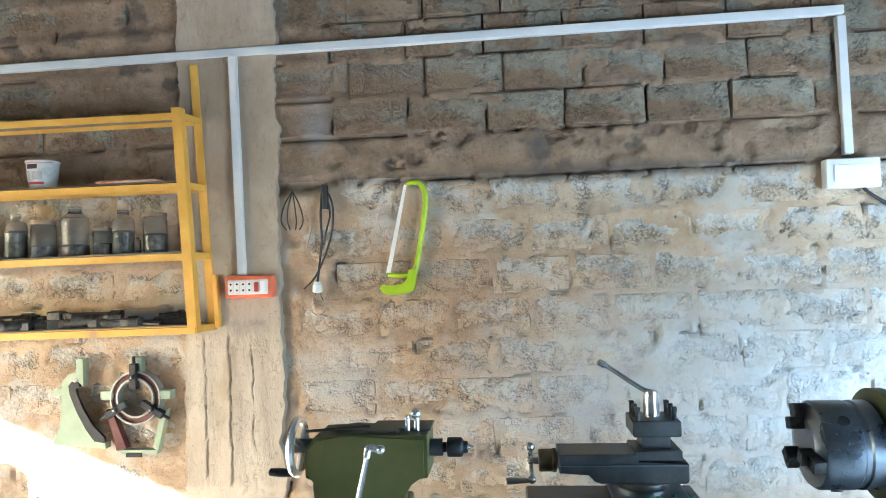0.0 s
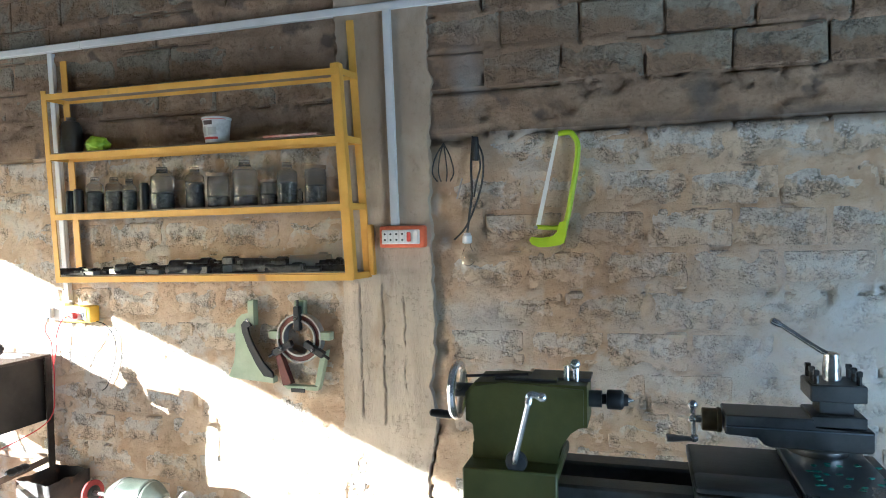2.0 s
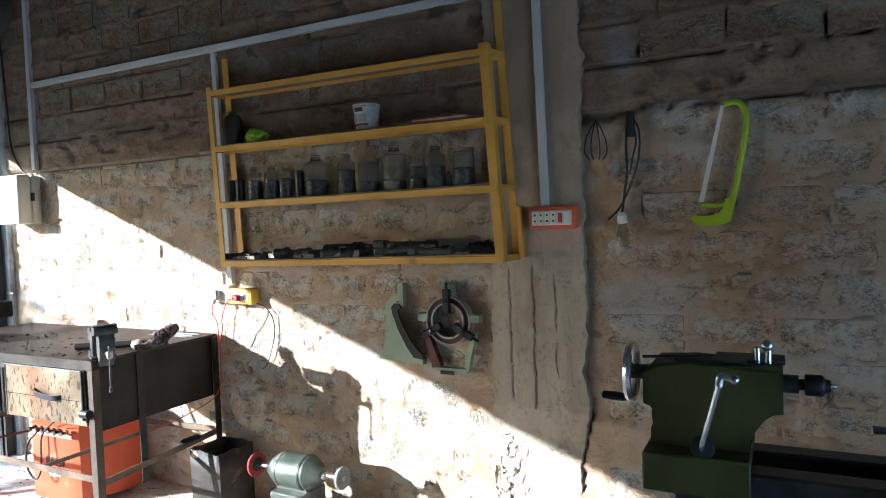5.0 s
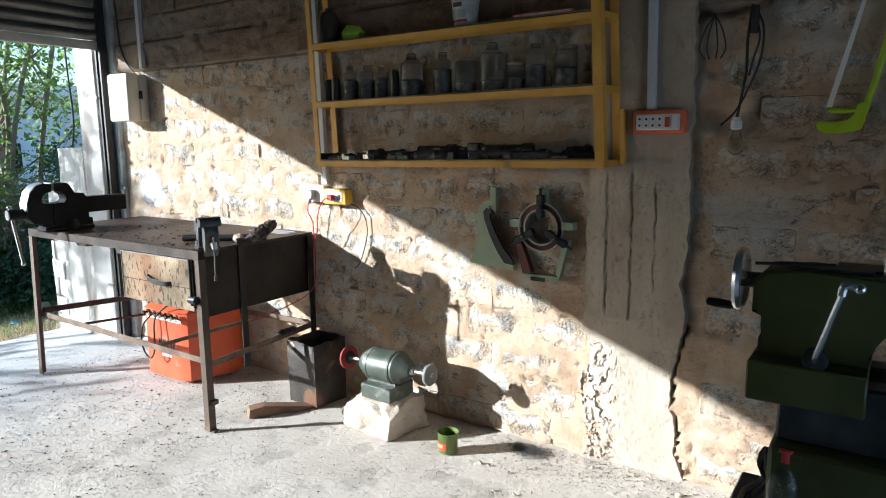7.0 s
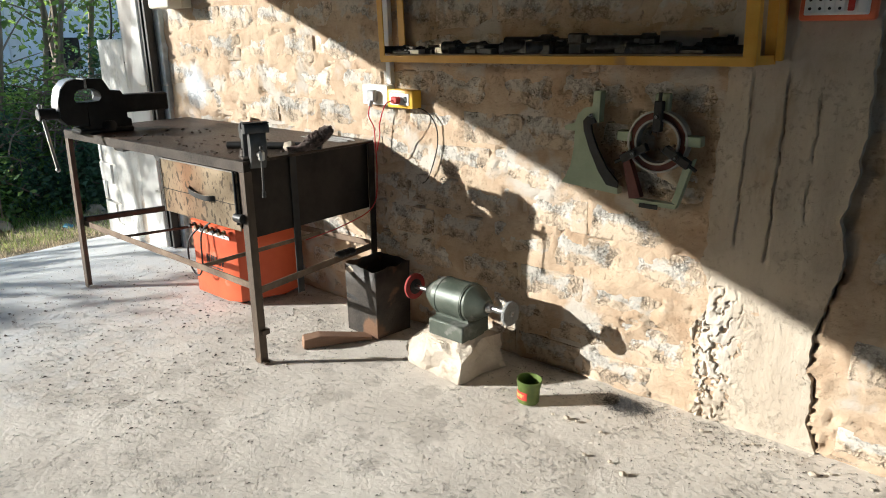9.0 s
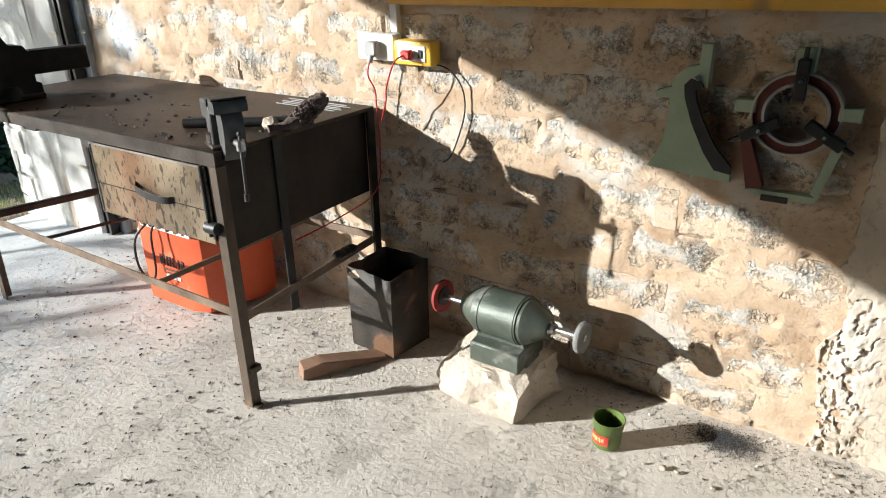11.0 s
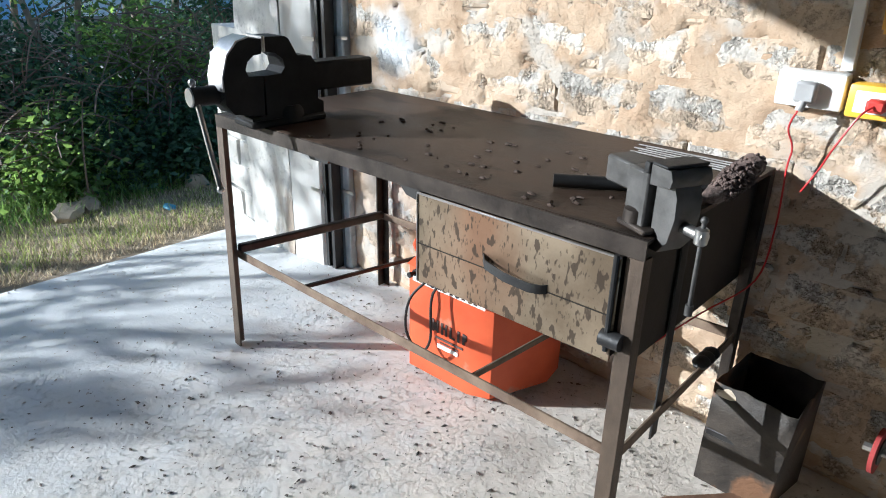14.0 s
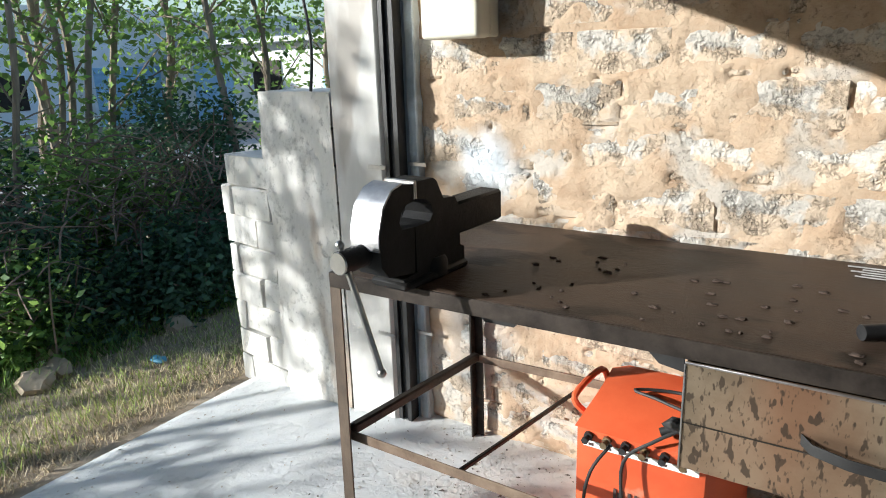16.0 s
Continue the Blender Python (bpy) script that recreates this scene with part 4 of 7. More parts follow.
for x, y, z in ((-2.305, -0.007, 0.704), (-2.285, -0.026, 0.697), (-2.225, -0.032, 0.688), (-2.160, -0.030, 0.684), (-2.135, -0.020, 0.684), (-2.125, -0.007, 0.684)):
    rings.append([bm.verts.new((x, BYF + y + dy, z + dz)) for dy, dz in ((0, -0.011), (0, 0.011), (0.003, 0.011), (0.003, -0.011))])
for r_a, r_b in zip(rings, rings[1:]):
    for k in range(4):
        bm.faces.new((r_a[k], r_a[(k + 1) % 4], r_b[(k + 1) % 4], r_b[k]))
bm.faces.new(rings[0]), bm.faces.new(rings[-1])
part("handle", bm, BLACKSTEEL, drawer, "bent black strip handle")
bm = bmesh.new()
tube(bm, [(BX1 - 0.052, BYF - 0.012, DZ1 + 0.005), (BX1 - 0.052, BYF - 0.012, 0.60)], 0.006, 8, False)
cone(bm, (BX1 - 0.066, BYF - 0.008, 0.628), (BX1 - 0.02, BYF - 0.008, 0.628), 0.019, seg=10)
part("latch_rod", bm, BLACKSTEEL, bench)
bm = bmesh.new()
prism(bm, [(-2.60, BZ - 0.0425), (-2.525, BZ - 0.0425), (-2.525, 0.780), (-2.575, 0.788)], BYF + 0.008, BYF + 0.014)
part("gusset", bm, BLACKSTEEL, bench)
bm = bmesh.new()
prism(bm, [(-3.03, BZ - 0.03), (-2.90, BZ - 0.03), (-2.92, 0.79), (-3.0, 0.79)], BYF + 0.03, BYF + 0.12)
part("bracket", bm, BLACKSTEEL, bench)

# ---- large bench vise ----
WORN = mat("worn_bright_iron", (0.30, 0.30, 0.31), (0.46, 0.46, 0.47), 12, 0.4, 0.85, 0.15, 60, c3=(0.16, 0.16, 0.16), spot=-0.05, spot_scale=14)
vise = thing("bench_vise", (-3.33, -0.62, BZ), "large black cast-iron bench vise bolted to the bench corner", "vise")
VM = pose(-3.235, -0.665, BZ, 0, 0, 86) @ Matrix.Diagonal((1.08, 1.1, 1.14, 1))


def vpart(name, build, material, parent, label=""):
    bm = bmesh.new()
    build(bm)
    bmesh.ops.transform(bm, matrix=VM, verts=bm.verts)
    return part(name, bm, material, parent, label)


def vise_base(bm):
    box(bm, -0.105, 0.14, -0.062, 0.048, 0.0, 0.020, 0.006)
    spun(bm, [(0.058, 0), (0.056, 0.030), (0.05, 0.045)], (0.03, -0.008, 0.005))


def vise_fixed(bm):
    prism(bm, [(-0.10, 0.012), (0.135, 0.012), (0.135, 0.05), (0.118, 0.058), (0.118, 0.150), (0.10, 0.176), (0.055, 0.180), (0.030, 0.224), (0.018, 0.231), (-0.040, 0.232), (-0.046, 0.228), (-0.048, 0.196), (-0.015, 0.190), (0.008, 0.174), (0.013, 0.152), (0.0, 0.137), (-0.053, 0.134), (-0.053, 0.032), (-0.10, 0.028)], -0.052, 0.032)


def vise_moving(bm):
    prism(bm, [(-0.150, 0.045), (-0.060, 0.032), (-0.055, 0.135), (-0.100, 0.137), (-0.107, 0.154), (-0.099, 0.174), (-0.080, 0.188), (-0.057, 0.191), (-0.053, 0.228), (-0.090, 0.232), (-0.125, 0.222), (-0.155, 0.190), (-0.172, 0.140), (-0.172, 0.072)], -0.052, 0.032)


vpart("base", vise_base, VISEM, vise)
vpart("fixed_jaw", vise_fixed, VISEM, vise)
mov = vpart("moving_jaw", vise_moving, VISEM, vise)
vpart("worn_face", lambda bm: prism(bm, [(-0.177, 0.105), (-0.1765, 0.140), (-0.159, 0.194), (-0.128, 0.2265), (-0.092, 0.2365), (-0.090, 0.233), (-0.125, 0.223), (-0.1555, 0.191), (-0.1725, 0.140), (-0.1725, 0.105)], -0.051, 0.031), WORN, mov, "bare worn steel face")
vpart("slide_bar", lambda bm: box(bm, 0.110, 0.33, -0.042, 0.026, 0.078, 0.156, 0.006), VISEM, vise)
vpart("jaw_plate", lambda bm: box(bm, -0.0545, -0.051, -0.054, 0.034, 0.195, 0.2345, 0.001), STEEL, vise)
vpart("jaw_plate", lambda bm: box(bm, -0.049, -0.0445, -0.054, 0.034, 0.195, 0.2345, 0.001), STEEL, vise)
vpart("spindle", lambda bm: cone(bm, (-0.246, 0, 0.092), (-0.15, 0, 0.092), 0.025, seg=20), VISEM, vise)
vpart("spindle_end", lambda bm: cone(bm, (-0.250, 0, 0.092), (-0.2455, 0, 0.092), 0.023, 0.0246, seg=20), STEEL, vise)
vpart("tommy_bar", lambda bm: (cone(bm, (-0.233, 0.008, 0.126), (-0.233, -0.090, -0.13), 0.0075, seg=10), ball(bm, (-0.233, -0.090, -0.13), 0.0105, 10), ball(bm, (-0.233, 0.008, 0.126), 0.0105, 10)), STEEL, vise, "steel tommy bar hanging down")

# ---- small bench vise ----
VISEGREY = mat("worn_grey_iron", (0.045, 0.043, 0.041), (0.105, 0.102, 0.098), 12, 0.5, 0.25, 0.15, 60, c3=(0.08, 0.07, 0.065), spot=0.0, spot_scale=16)
svise = thing("small_vise", (-1.96, -0.69, BZ), "small worn steel vise at the bench corner", "vise")
SM = pose(-1.928, -0.672, BZ, 0, 0, -25) @ Matrix.Diagonal((0.92, 0.92, 0.97, 1))


def spart(name, build, material, parent, label=""):
    bm = bmesh.new()
    build(bm)
    bmesh.ops.transform(bm, matrix=SM, verts=bm.verts)
    return part(name, bm, material, parent, label)


spart("base", lambda bm: (box(bm, -0.075, 0.02, -0.06, 0.05, 0, 0.014, 0.004), spun(bm, [(0.03, 0), (0.028, 0.025), (0.018, 0.03)], (-0.045, -0.03, 0.012)), cone(bm, (-0.05, -0.035, 0.03), (-0.05, -0.035, 0.075), 0.010)), BENCHSTEEL, svise)
spart("fixed_jaw", lambda bm: (box(bm, -0.075, -0.01, -0.045, 0.045, 0.025, 0.125, 0.006), box(bm, -0.165, -0.070, -0.036, 0.036, 0.066, 0.124, 0.005), box(bm, -0.02, 0.0, -0.05, 0.05, 0.0, 0.142, 0.004)), VISEGREY, svise)
sm = spart("moving_jaw", lambda bm: (prism(bm, [(0.006, 0.145), (0.062, 0.145), (0.070, 0.128), (0.066, 0.112), (0.006, 0.105)], -0.05, 0.05), prism(bm, [(0.008, 0.110), (0.060, 0.112), (0.070, 0.09), (0.072, 0.05), (0.060, 0.0), (0.034, -0.03), (0.008, -0.03)], -0.032, 0.032)), VISEGREY, svise)
spart("jaw_plate", lambda bm: (box(bm, -0.012, 0.004, -0.055, 0.055, 0.125, 0.148, 0.002), box(bm, 0.008, 0.055, -0.053, 0.053, 0.146, 0.152, 0.002)), BLACKSTEEL, svise)
spart("spindle", lambda bm: (cone(bm, (0.05, 0, 0.03), (0.128, 0, 0.03), 0.0115), spun(bm, [(0.008, -0.018), (0.0135, -0.014), (0.0135, 0.014), (0.008, 0.018)], (0.118, 0, 0.03), (0, 0, 1))), STEEL, svise)
spart("tommy_bar", lambda bm: (cone(bm, (0.119, 0.0, 0.06), (0.124, -0.004, -0.115), 0.0048, seg=10), cone(bm, (0.124, -0.004, -0.11), (0.124, -0.004, -0.132), 0.0085, seg=10), ball(bm, (0.119, 0, 0.062), 0.008, 10)), VISEGREY, svise, "worn steel tommy bar hanging down")

# ---- loose things on the bench ----
bm = bmesh.new()
cone(bm, (-2.235, -0.59, BZ + 0.017), (-1.90, -0.36, BZ + 0.017), 0.016, seg=14)
single("iron_bar", bm, BLACKSTEEL, (-2.05, -0.47, BZ), "black iron bar lying on the bench", "bar")
STONE = mat("pale_stone", (0.40, 0.33, 0.24), (0.58, 0.52, 0.43), 9, 0.95, 0, 0.7, 45, c3=(0.62, 0.57, 0.50), spot=0.05)


def lump(bm, at, size, seed, rough=0.25, cuts=3):
    v = bmesh.ops.create_icosphere(bm, subdivisions=cuts, radius=1.0)["verts"]
    for p in v:
        k = 1 + rough * (noise.noise(p.co * 1.3 + Vector((seed, 0, 0))) + 0.5 * noise.noise(p.co * 3.5 + Vector((0, seed, 0))))
        p.co = Vector((p.co.x * size[0] * k, p.co.y * size[1] * k, p.co.z * size[2] * k)) + Vector(at)
    return v


bm = bmesh.new()
lump(bm, (-1.985, -0.46, BZ + 0.020), (0.026, 0.022, 0.021), 3, 0.4)
single("stone_lump", bm, STONE, (-1.985, -0.46, BZ), "small pale stone on the bench", "stone")
BRUSH = mat("bristle_brown", (0.06, 0.042, 0.036), (0.20, 0.145, 0.125), 40, 0.9, 0, 0.8, 120)
bm = bmesh.new()
r0 = random.Random(8)
for k in range(620):
    u = r0.random()
    c = Vector((-1.915, -0.42, BZ + 0.025)).lerp(Vector((-1.880, -0.335, BZ + 0.082)), u)
    a, b2 = r0.random() * 6.28, r0.uniform(-1, 1)
    rr = (0.021 + 0.013 * math.sin(math.pi * (0.15 + 0.8 * u))) * r0.uniform(0.93, 1.05)
    d = Vector((math.cos(a), math.sin(a) * 0.8, b2)).normalized()
    cone(bm, c + d * rr * 0.7, c + d * rr, 0.0055, 0.0038, 5)
tube(bm, [(-1.955, -0.50, BZ + 0.012), (-1.915, -0.42, BZ + 0.025), (-1.880, -0.335, BZ + 0.082)], [0.012, 0.022, 0.027], 10)
single("wire_brush", bm, BRUSH, (-1.91, -0.42, BZ), "knobbly dark brown brush leaning on the bench", "brush")
ROD = mat("electrode_coating", (0.20, 0.195, 0.185), (0.30, 0.295, 0.285), 20, 0.8, 0, 0.1, 60)
for k in range(5):
    bm = bmesh.new()
    o, w_ = r0.uniform(-0.02, 0.02), r0.uniform(-0.006, 0.006)
    cone(bm, (-2.27 + o, -0.165 + k * 0.021, BZ + 0.003), (-1.985 + o, -0.17 + k * 0.021 + w_, BZ + 0.003), 0.0021, seg=6)
    single("welding_rod", bm, ROD, (-2.1, -0.16 + k * 0.021, BZ), "pale coated welding rod on the bench", "welding rod", "welding rods")
SCRAPM = mat("rusty_scrap", (0.022, 0.014, 0.010), (0.06, 0.038, 0.026), 20, 0.9, 0, 0.2, 60)
for k in range(60):
    x, y = r0.uniform(-3.0, -1.98), -0.71 + 0.42 * r0.random() ** 1.6
    bm = bmesh.new()
    lump(bm, (x, y, BZ + 0.002), (r0.uniform(0.003, 0.012), r0.uniform(0.002, 0.007), 0.0035), k, 0.7, 2)
    single("scrap_bit", bm, SCRAPM, (x, y, BZ), "small rusty scrap on the bench top", "scrap", "scraps on the bench")

# ---- welding transformer under the bench ----
welder = thing("welding_transformer", (-2.66, -0.28, 0), "orange-red steel welding transformer under the bench", "welder")
bm = bmesh.new()
foot = [(-2.865, -0.435), (-2.60, -0.435), (-2.525, -0.405), (-2.450, -0.19), (-2.47, -0.09), (-2.84, -0.09), (-2.885, -0.16)]
low = [bm.verts.new((x, y, 0.02)) for x, y in foot]
top = [bm.verts.new((x, y + (0.0 if y < -0.3 else 0), 0.405)) for x, y in foot]
bm.faces.new(low)
for i in range(len(foot)):
    bm.faces.new((low[i], low[(i + 1) % 7], top[(i + 1) % 7], top[i]))
bm.faces.new(list(reversed(top)))
body = part("body", bm, REDBOX, welder)
bm = bmesh.new()
lid0 = [bm.verts.new((x - 0.006 if x < -2.7 else x + 0.006, y - 0.006 if y < -0.3 else y + 0.004, 0.408)) for x, y in foot]
lid1 = [bm.verts.new((x * 0.9 - 0.266, y * 0.6 - 0.07, 0.470)) for x, y in foot]
bm.faces.new(lid0)
for i in range(7):
    bm.faces.new((lid0[i], lid0[(i + 1) % 7], lid1[(i + 1) % 7], lid1[i]))
bm.faces.new(list(reversed(lid1)))
part("lid", bm, REDBOX, welder)
bm = bmesh.new()
box(bm, -2.845, -2.535, -0.4395, -0.4365, 0.355, 0.373)
strip = part("scale_strip", bm, WHITEP, body, "white scale strip with faint figures")
for k in range(6):
    bm = bmesh.new()
    box(bm, -2.83 + k * 0.05, -2.815 + k * 0.05, -0.4405, -0.4400, 0.360, 0.368)
    part("figure", bm, DARKINK, body)
BRASS = mat("dull_brass", (0.16, 0.12, 0.07), (0.26, 0.20, 0.12), 20, 0.45, 0.8, 0.1, 60)
for k in range(6):
    bm = bmesh.new()
    x = -2.83 + k * 0.052
    spun(bm, [(0.013, 0), (0.013, 0.010), (0.007, 0.010), (0.007, 0.026), (0.010, 0.026), (0.010, 0.036)], (x, -0.436, 0.388), (0, -1, 0), 8)
    part("terminal", bm, BRASS if k % 2 else BLACKSTEEL, welder)
bm = bmesh.new()
for x0, x1, z0, z1 in ((-2.755, -2.747, 0.20, 0.245), (-2.735, -2.727, 0.20, 0.245), (-2.745, -2.737, 0.205, 0.235), (-2.715, -2.706, 0.20, 0.243), (-2.697, -2.689, 0.20, 0.243), (-2.707, -2.697, 0.222, 0.228),
                       (-2.678, -2.669, 0.20, 0.242), (-2.669, -2.655, 0.20, 0.206), (-2.644, -2.635, 0.20, 0.241), (-2.622, -2.613, 0.20, 0.240), (-2.613, -2.605, 0.215, 0.238)):
    box(bm, x0, x1, -0.4385, -0.4365, z0, z1)
box(bm, -2.74, -2.62, -0.4385, -0.4365, 0.178, 0.186)
box(bm, -2.72, -2.64, -0.4385, -0.4365, 0.165, 0.170)
tagged(part("maker_mark", bm, DARKINK, body, "dark painted maker's mark"), "dark painted maker's mark", kind="stuff")
bm = bmesh.new()
box(bm, -2.73, -2.64, -0.4390, -0.4365, 0.145, 0.160)
part("sticker", bm, WHITEP, body)
bm = bmesh.new()
tube(bm, [(-2.875, -0.36, 0.41), (-2.905, -0.36, 0.455), (-2.885, -0.20, 0.475), (-2.86, -0.19, 0.42)], 0.010, 8)
part("carry_handle", bm, REDBOX, welder)
for x, y in ((-2.82, -0.38), (-2.56, -0.36), (-2.50, -0.16), (-2.8, -0.14)):
    bm = bmesh.new()
    spun(bm, [(0.014, 0), (0.018, 0.008), (0.018, 0.02)], (x, y, 0.0))
    part("foot", bm, BLACKSTEEL, welder)
CABLE = mat("black_rubber", (0.012, 0.012, 0.012), (0.025, 0.025, 0.025), 20, 0.6, 0, 0.1, 60)
bm = bmesh.new()
tube(bm, [(-2.76, -0.455, 0.39), (-2.80, -0.50, 0.32), (-2.815, -0.50, 0.20), (-2.76, -0.495, 0.14), (-2.715, -0.49, 0.20), (-2.72, -0.475, 0.36), (-2.64, -0.455, 0.44), (-2.56, -0.40, 0.49), (-2.66, -0.34, 0.49), (-2.75, -0.30, 0.485), (-2.64, -0.25, 0.48), (-2.55, -0.30, 0.485)], 0.0048, 8)
single("welding_cable", bm, CABLE, (-2.7, -0.4, 0.15), "black rubber welding cable looped over the transformer", "cable")
bm = bmesh.new()
lump(bm, (-2.60, -0.42, 0.475), (0.035, 0.018, 0.022), 5, 0.3, 2)
cone(bm, (-2.64, -0.43, 0.45), (-2.56, -0.40, 0.485), 0.012)
single("cable_clamp", bm, CABLE, (-2.6, -0.42, 0.45), "black cable clamp on the transformer", "clamp")

# ---- tin bucket, grinder on its rock, wood, can ----
TIN = mat("rusty_tin", (0.015, 0.0125, 0.010), (0.052, 0.042, 0.033), 9, 0.6, 0.15, 0.4, 40, c3=(0.15, 0.080, 0.042), spot=0.07, spot_scale=6)
bucket = thing("tin_bucket", (-1.785, -0.17, 0), "square rusty tin with torn rim beside the bench leg", "tin")
bm = bmesh.new()
foot = [Vector((-1.895, -0.262)), Vector((-1.700, -0.268)), Vector((-1.672, -0.078)), Vector((-1.868, -0.070))]
rim = [Vector((-1.885, -0.278)), Vector((-1.672, -0.300)), Vector((-1.672, -0.075)), Vector((-1.870, -0.066))]
N = 8
rings = []
for z, a in ((0.002, 0), (0.12, 0.36), (0.24, 0.73), (0.335, 1)):
    ring = []
    for i in range(4):
        for k in range(N):
            u = k / N
            p = foot[i].lerp(foot[(i + 1) % 4], u).lerp(rim[i].lerp(rim[(i + 1) % 4], u), a)
            ring.append(bm.verts.new((p.x + 0.004 * noise.noise((i + u, z * 9, 1)), p.y + 0.004 * noise.noise((i + u, z * 9, 4)), z + (0.014 * noise.noise(((i + u) * 4, 2, 7)) if a == 1 else 0))))
    rings.append(ring)
for a, b in zip(rings, rings[1:]):
    for k in range(4 * N):
        bm.faces.new((a[k], a[(k + 1) % (4 * N)], b[(k + 1) % (4 * N)], b[k]))
bm.faces.new(rings[0])
ob = part("sides", bm, TIN, bucket)
sol = ob.modifiers.new("thickness", "SOLIDIFY")
sol.thickness = 0.003
# pale piece that stands in for sunlight on the tin's upper front
bm = bmesh.new()
lump(bm, (-1.83, -0.279, 0.315), (0.05, 0.004, 0.02), 9, 0.6, 2)
part("sunlit_patch", bm, STONE, bucket, "pale patch below the rim, sunlight put in as colour")
# black strip that stands in for the shadow across the tin's front
bm = bmesh.new()
box(bm, -1.885, -1.705, -0.275, -0.269, 0.165, 0.185, 0.002)
part("band", bm, BLACKSTEEL, bucket)

rock = bmesh.new()
rr = random.Random(6)
for x, y, z in ((-1.470, -0.335, 0), (-1.445, -0.15, 0), (-1.10, -0.12, 0), (-1.165, -0.372, 0), (-1.475, -0.33, 0.09), (-1.40, -0.33, 0.150), (-1.38, -0.13, 0.172), (-1.43, -0.16, 0.14), (-1.12, -0.13, 0.150),
                (-1.155, -0.365, 0.095), (-1.20, -0.340, 0.160), (-1.14, -0.25, 0.165), (-1.30, -0.355, 0.128), (-1.35, -0.385, 0.03)):
    rock.verts.new((x + rr.uniform(-1, 1) * 0.006, y + rr.uniform(-1, 1) * 0.006, z))
hull = bmesh.ops.convex_hull(rock, input=rock.verts)
bmesh.ops.delete(rock, geom=[v for v in rock.verts if not v.link_faces], context="VERTS")
bmesh.ops.subdivide_edges(rock, edges=rock.edges[:], cuts=5, use_grid_fill=True)
bmesh.ops.triangulate(rock, faces=rock.faces[:])
for p in rock.verts:
    d = p.co - Vector((-1.28, -0.24, 0.08))
    p.co += d.normalized() * (0.026 * noise.noise(p.co * 11) + 0.015 * noise.noise(p.co * 28) + 0.008 * noise.noise(p.co * 80))
    p.co.z = max(p.co.z, 0.0)
single("rock", rock, mat("pale_limestone", (0.49, 0.41, 0.32), (0.66, 0.58, 0.48), 7, 0.95, 0, 0.8, 35, c3=(0.36, 0.24, 0.15), spot=-0.02, bdist=0.02), (-1.28, -0.235, 0), "rough pale limestone block on the floor", "rock", "", 24)
GREENPAINT = mat("worn_green_paint", (0.055, 0.070, 0.054), (0.115, 0.128, 0.105), 7, 0.45, 0.25, 0.2, 50, c3=(0.22, 0.22, 0.20), spot=0.05, spot_scale=9)
RED = mat("red_paint", (0.42, 0.03, 0.025), (0.52, 0.05, 0.035), 8, 0.5, 0, 0.1, 40)
GRINDGREY = mat("grinding_stone", (0.17, 0.17, 0.165), (0.27, 0.27, 0.26), 20, 0.95, 0, 0.6, 150)
grinder = thing("bench_grinder", (-1.25, -0.25, 0.18), "worn green bench grinder motor resting on a rock", "grinder")
ax0, ax1 = Vector((-1.515, -0.225, 0.292)), Vector((-0.985, -0.27, 0.315))
adir = (ax1 - ax0).normalized()
bm = bmesh.new()
spun(bm, [(0.018, 0.095), (0.03, 0.10), (0.042, 0.115), (0.070, 0.165), (0.074, 0.172), (0.074, 0.182), (0.078, 0.183), (0.078, 0.335), (0.074, 0.336), (0.073, 0.348), (0.042, 0.40), (0.03, 0.415), (0.018, 0.418)], ax0, adir, 32)
motor = part("motor_housing", bm, GREENPAINT, grinder, "", 16)
for u in (0.188, 0.318):
    bm = bmesh.new()
    spun(bm, [(0.0775, u), (0.0800, u + 0.001), (0.0800, u + 0.011), (0.0775, u + 0.012)], ax0, adir, 32)
    part("rim", bm, GREENPAINT, motor)
for a in (0.6, 2.2, 3.9, 5.4):
    bm = bmesh.new()
    side = adir.cross(Vector((0, 0, 1))).normalized()
    c = ax0 + adir * 0.338 + (side * math.cos(a) + adir.cross(side) * math.sin(a)) * 0.066
    cone(bm, c, c + adir * 0.012, 0.006, seg=6)
    part("bolt", bm, STEEL, motor)
bm = bmesh.new()
box(bm, -1.335, -1.16, -0.345, -0.17, 0.165, 0.235, 0.006, None)
prism(bm, [(-1.345, 0.168), (-1.155, 0.168), (-1.17, 0.25), (-1.33, 0.25)], -0.30, -0.21)
part("foot", bm, GREENPAINT, grinder)
bm = bmesh.new()
cone(bm, ax0, ax1, 0.010, seg=14)
cone(bm, ax0 + adir * 0.415, ax0 + adir * 0.435, 0.022, 0.016, 18)
cone(bm, ax1 - adir * 0.075, ax1 - adir * 0.018, 0.014, seg=16)
part("shaft", bm, STEEL, grinder)
bm = bmesh.new()
spun(bm, [(0.012, 0), (0.046, 0), (0.048, 0.003), (0.048, 0.012), (0.046, 0.015), (0.012, 0.015)], ax1 - adir * 0.018, adir, 32)
part("grinding_wheel", bm, GRINDGREY, grinder, "grey grinding wheel")
bm = bmesh.new()
spun(bm, [(0.008, 0), (0.056, 0.0), (0.056, 0.010), (0.008, 0.012)], ax0, adir, 28)
disc = part("abrasive_disc", bm, mat("dark_red_abrasive", (0.22, 0.022, 0.02), (0.32, 0.04, 0.035), 12, 0.8, 0, 0.3, 120), grinder, "red abrasive disc")
bm = bmesh.new()
spun(bm, [(0.02, -0.004), (0.033, -0.003), (0.033, 0.014), (0.02, 0.015)], ax0, adir, 20)
part("flange", bm, BLACKSTEEL, disc)
bm = bmesh.new()
cone(bm, ax0 - adir * 0.025, ax0 - adir * 0.004, 0.011, seg=6)
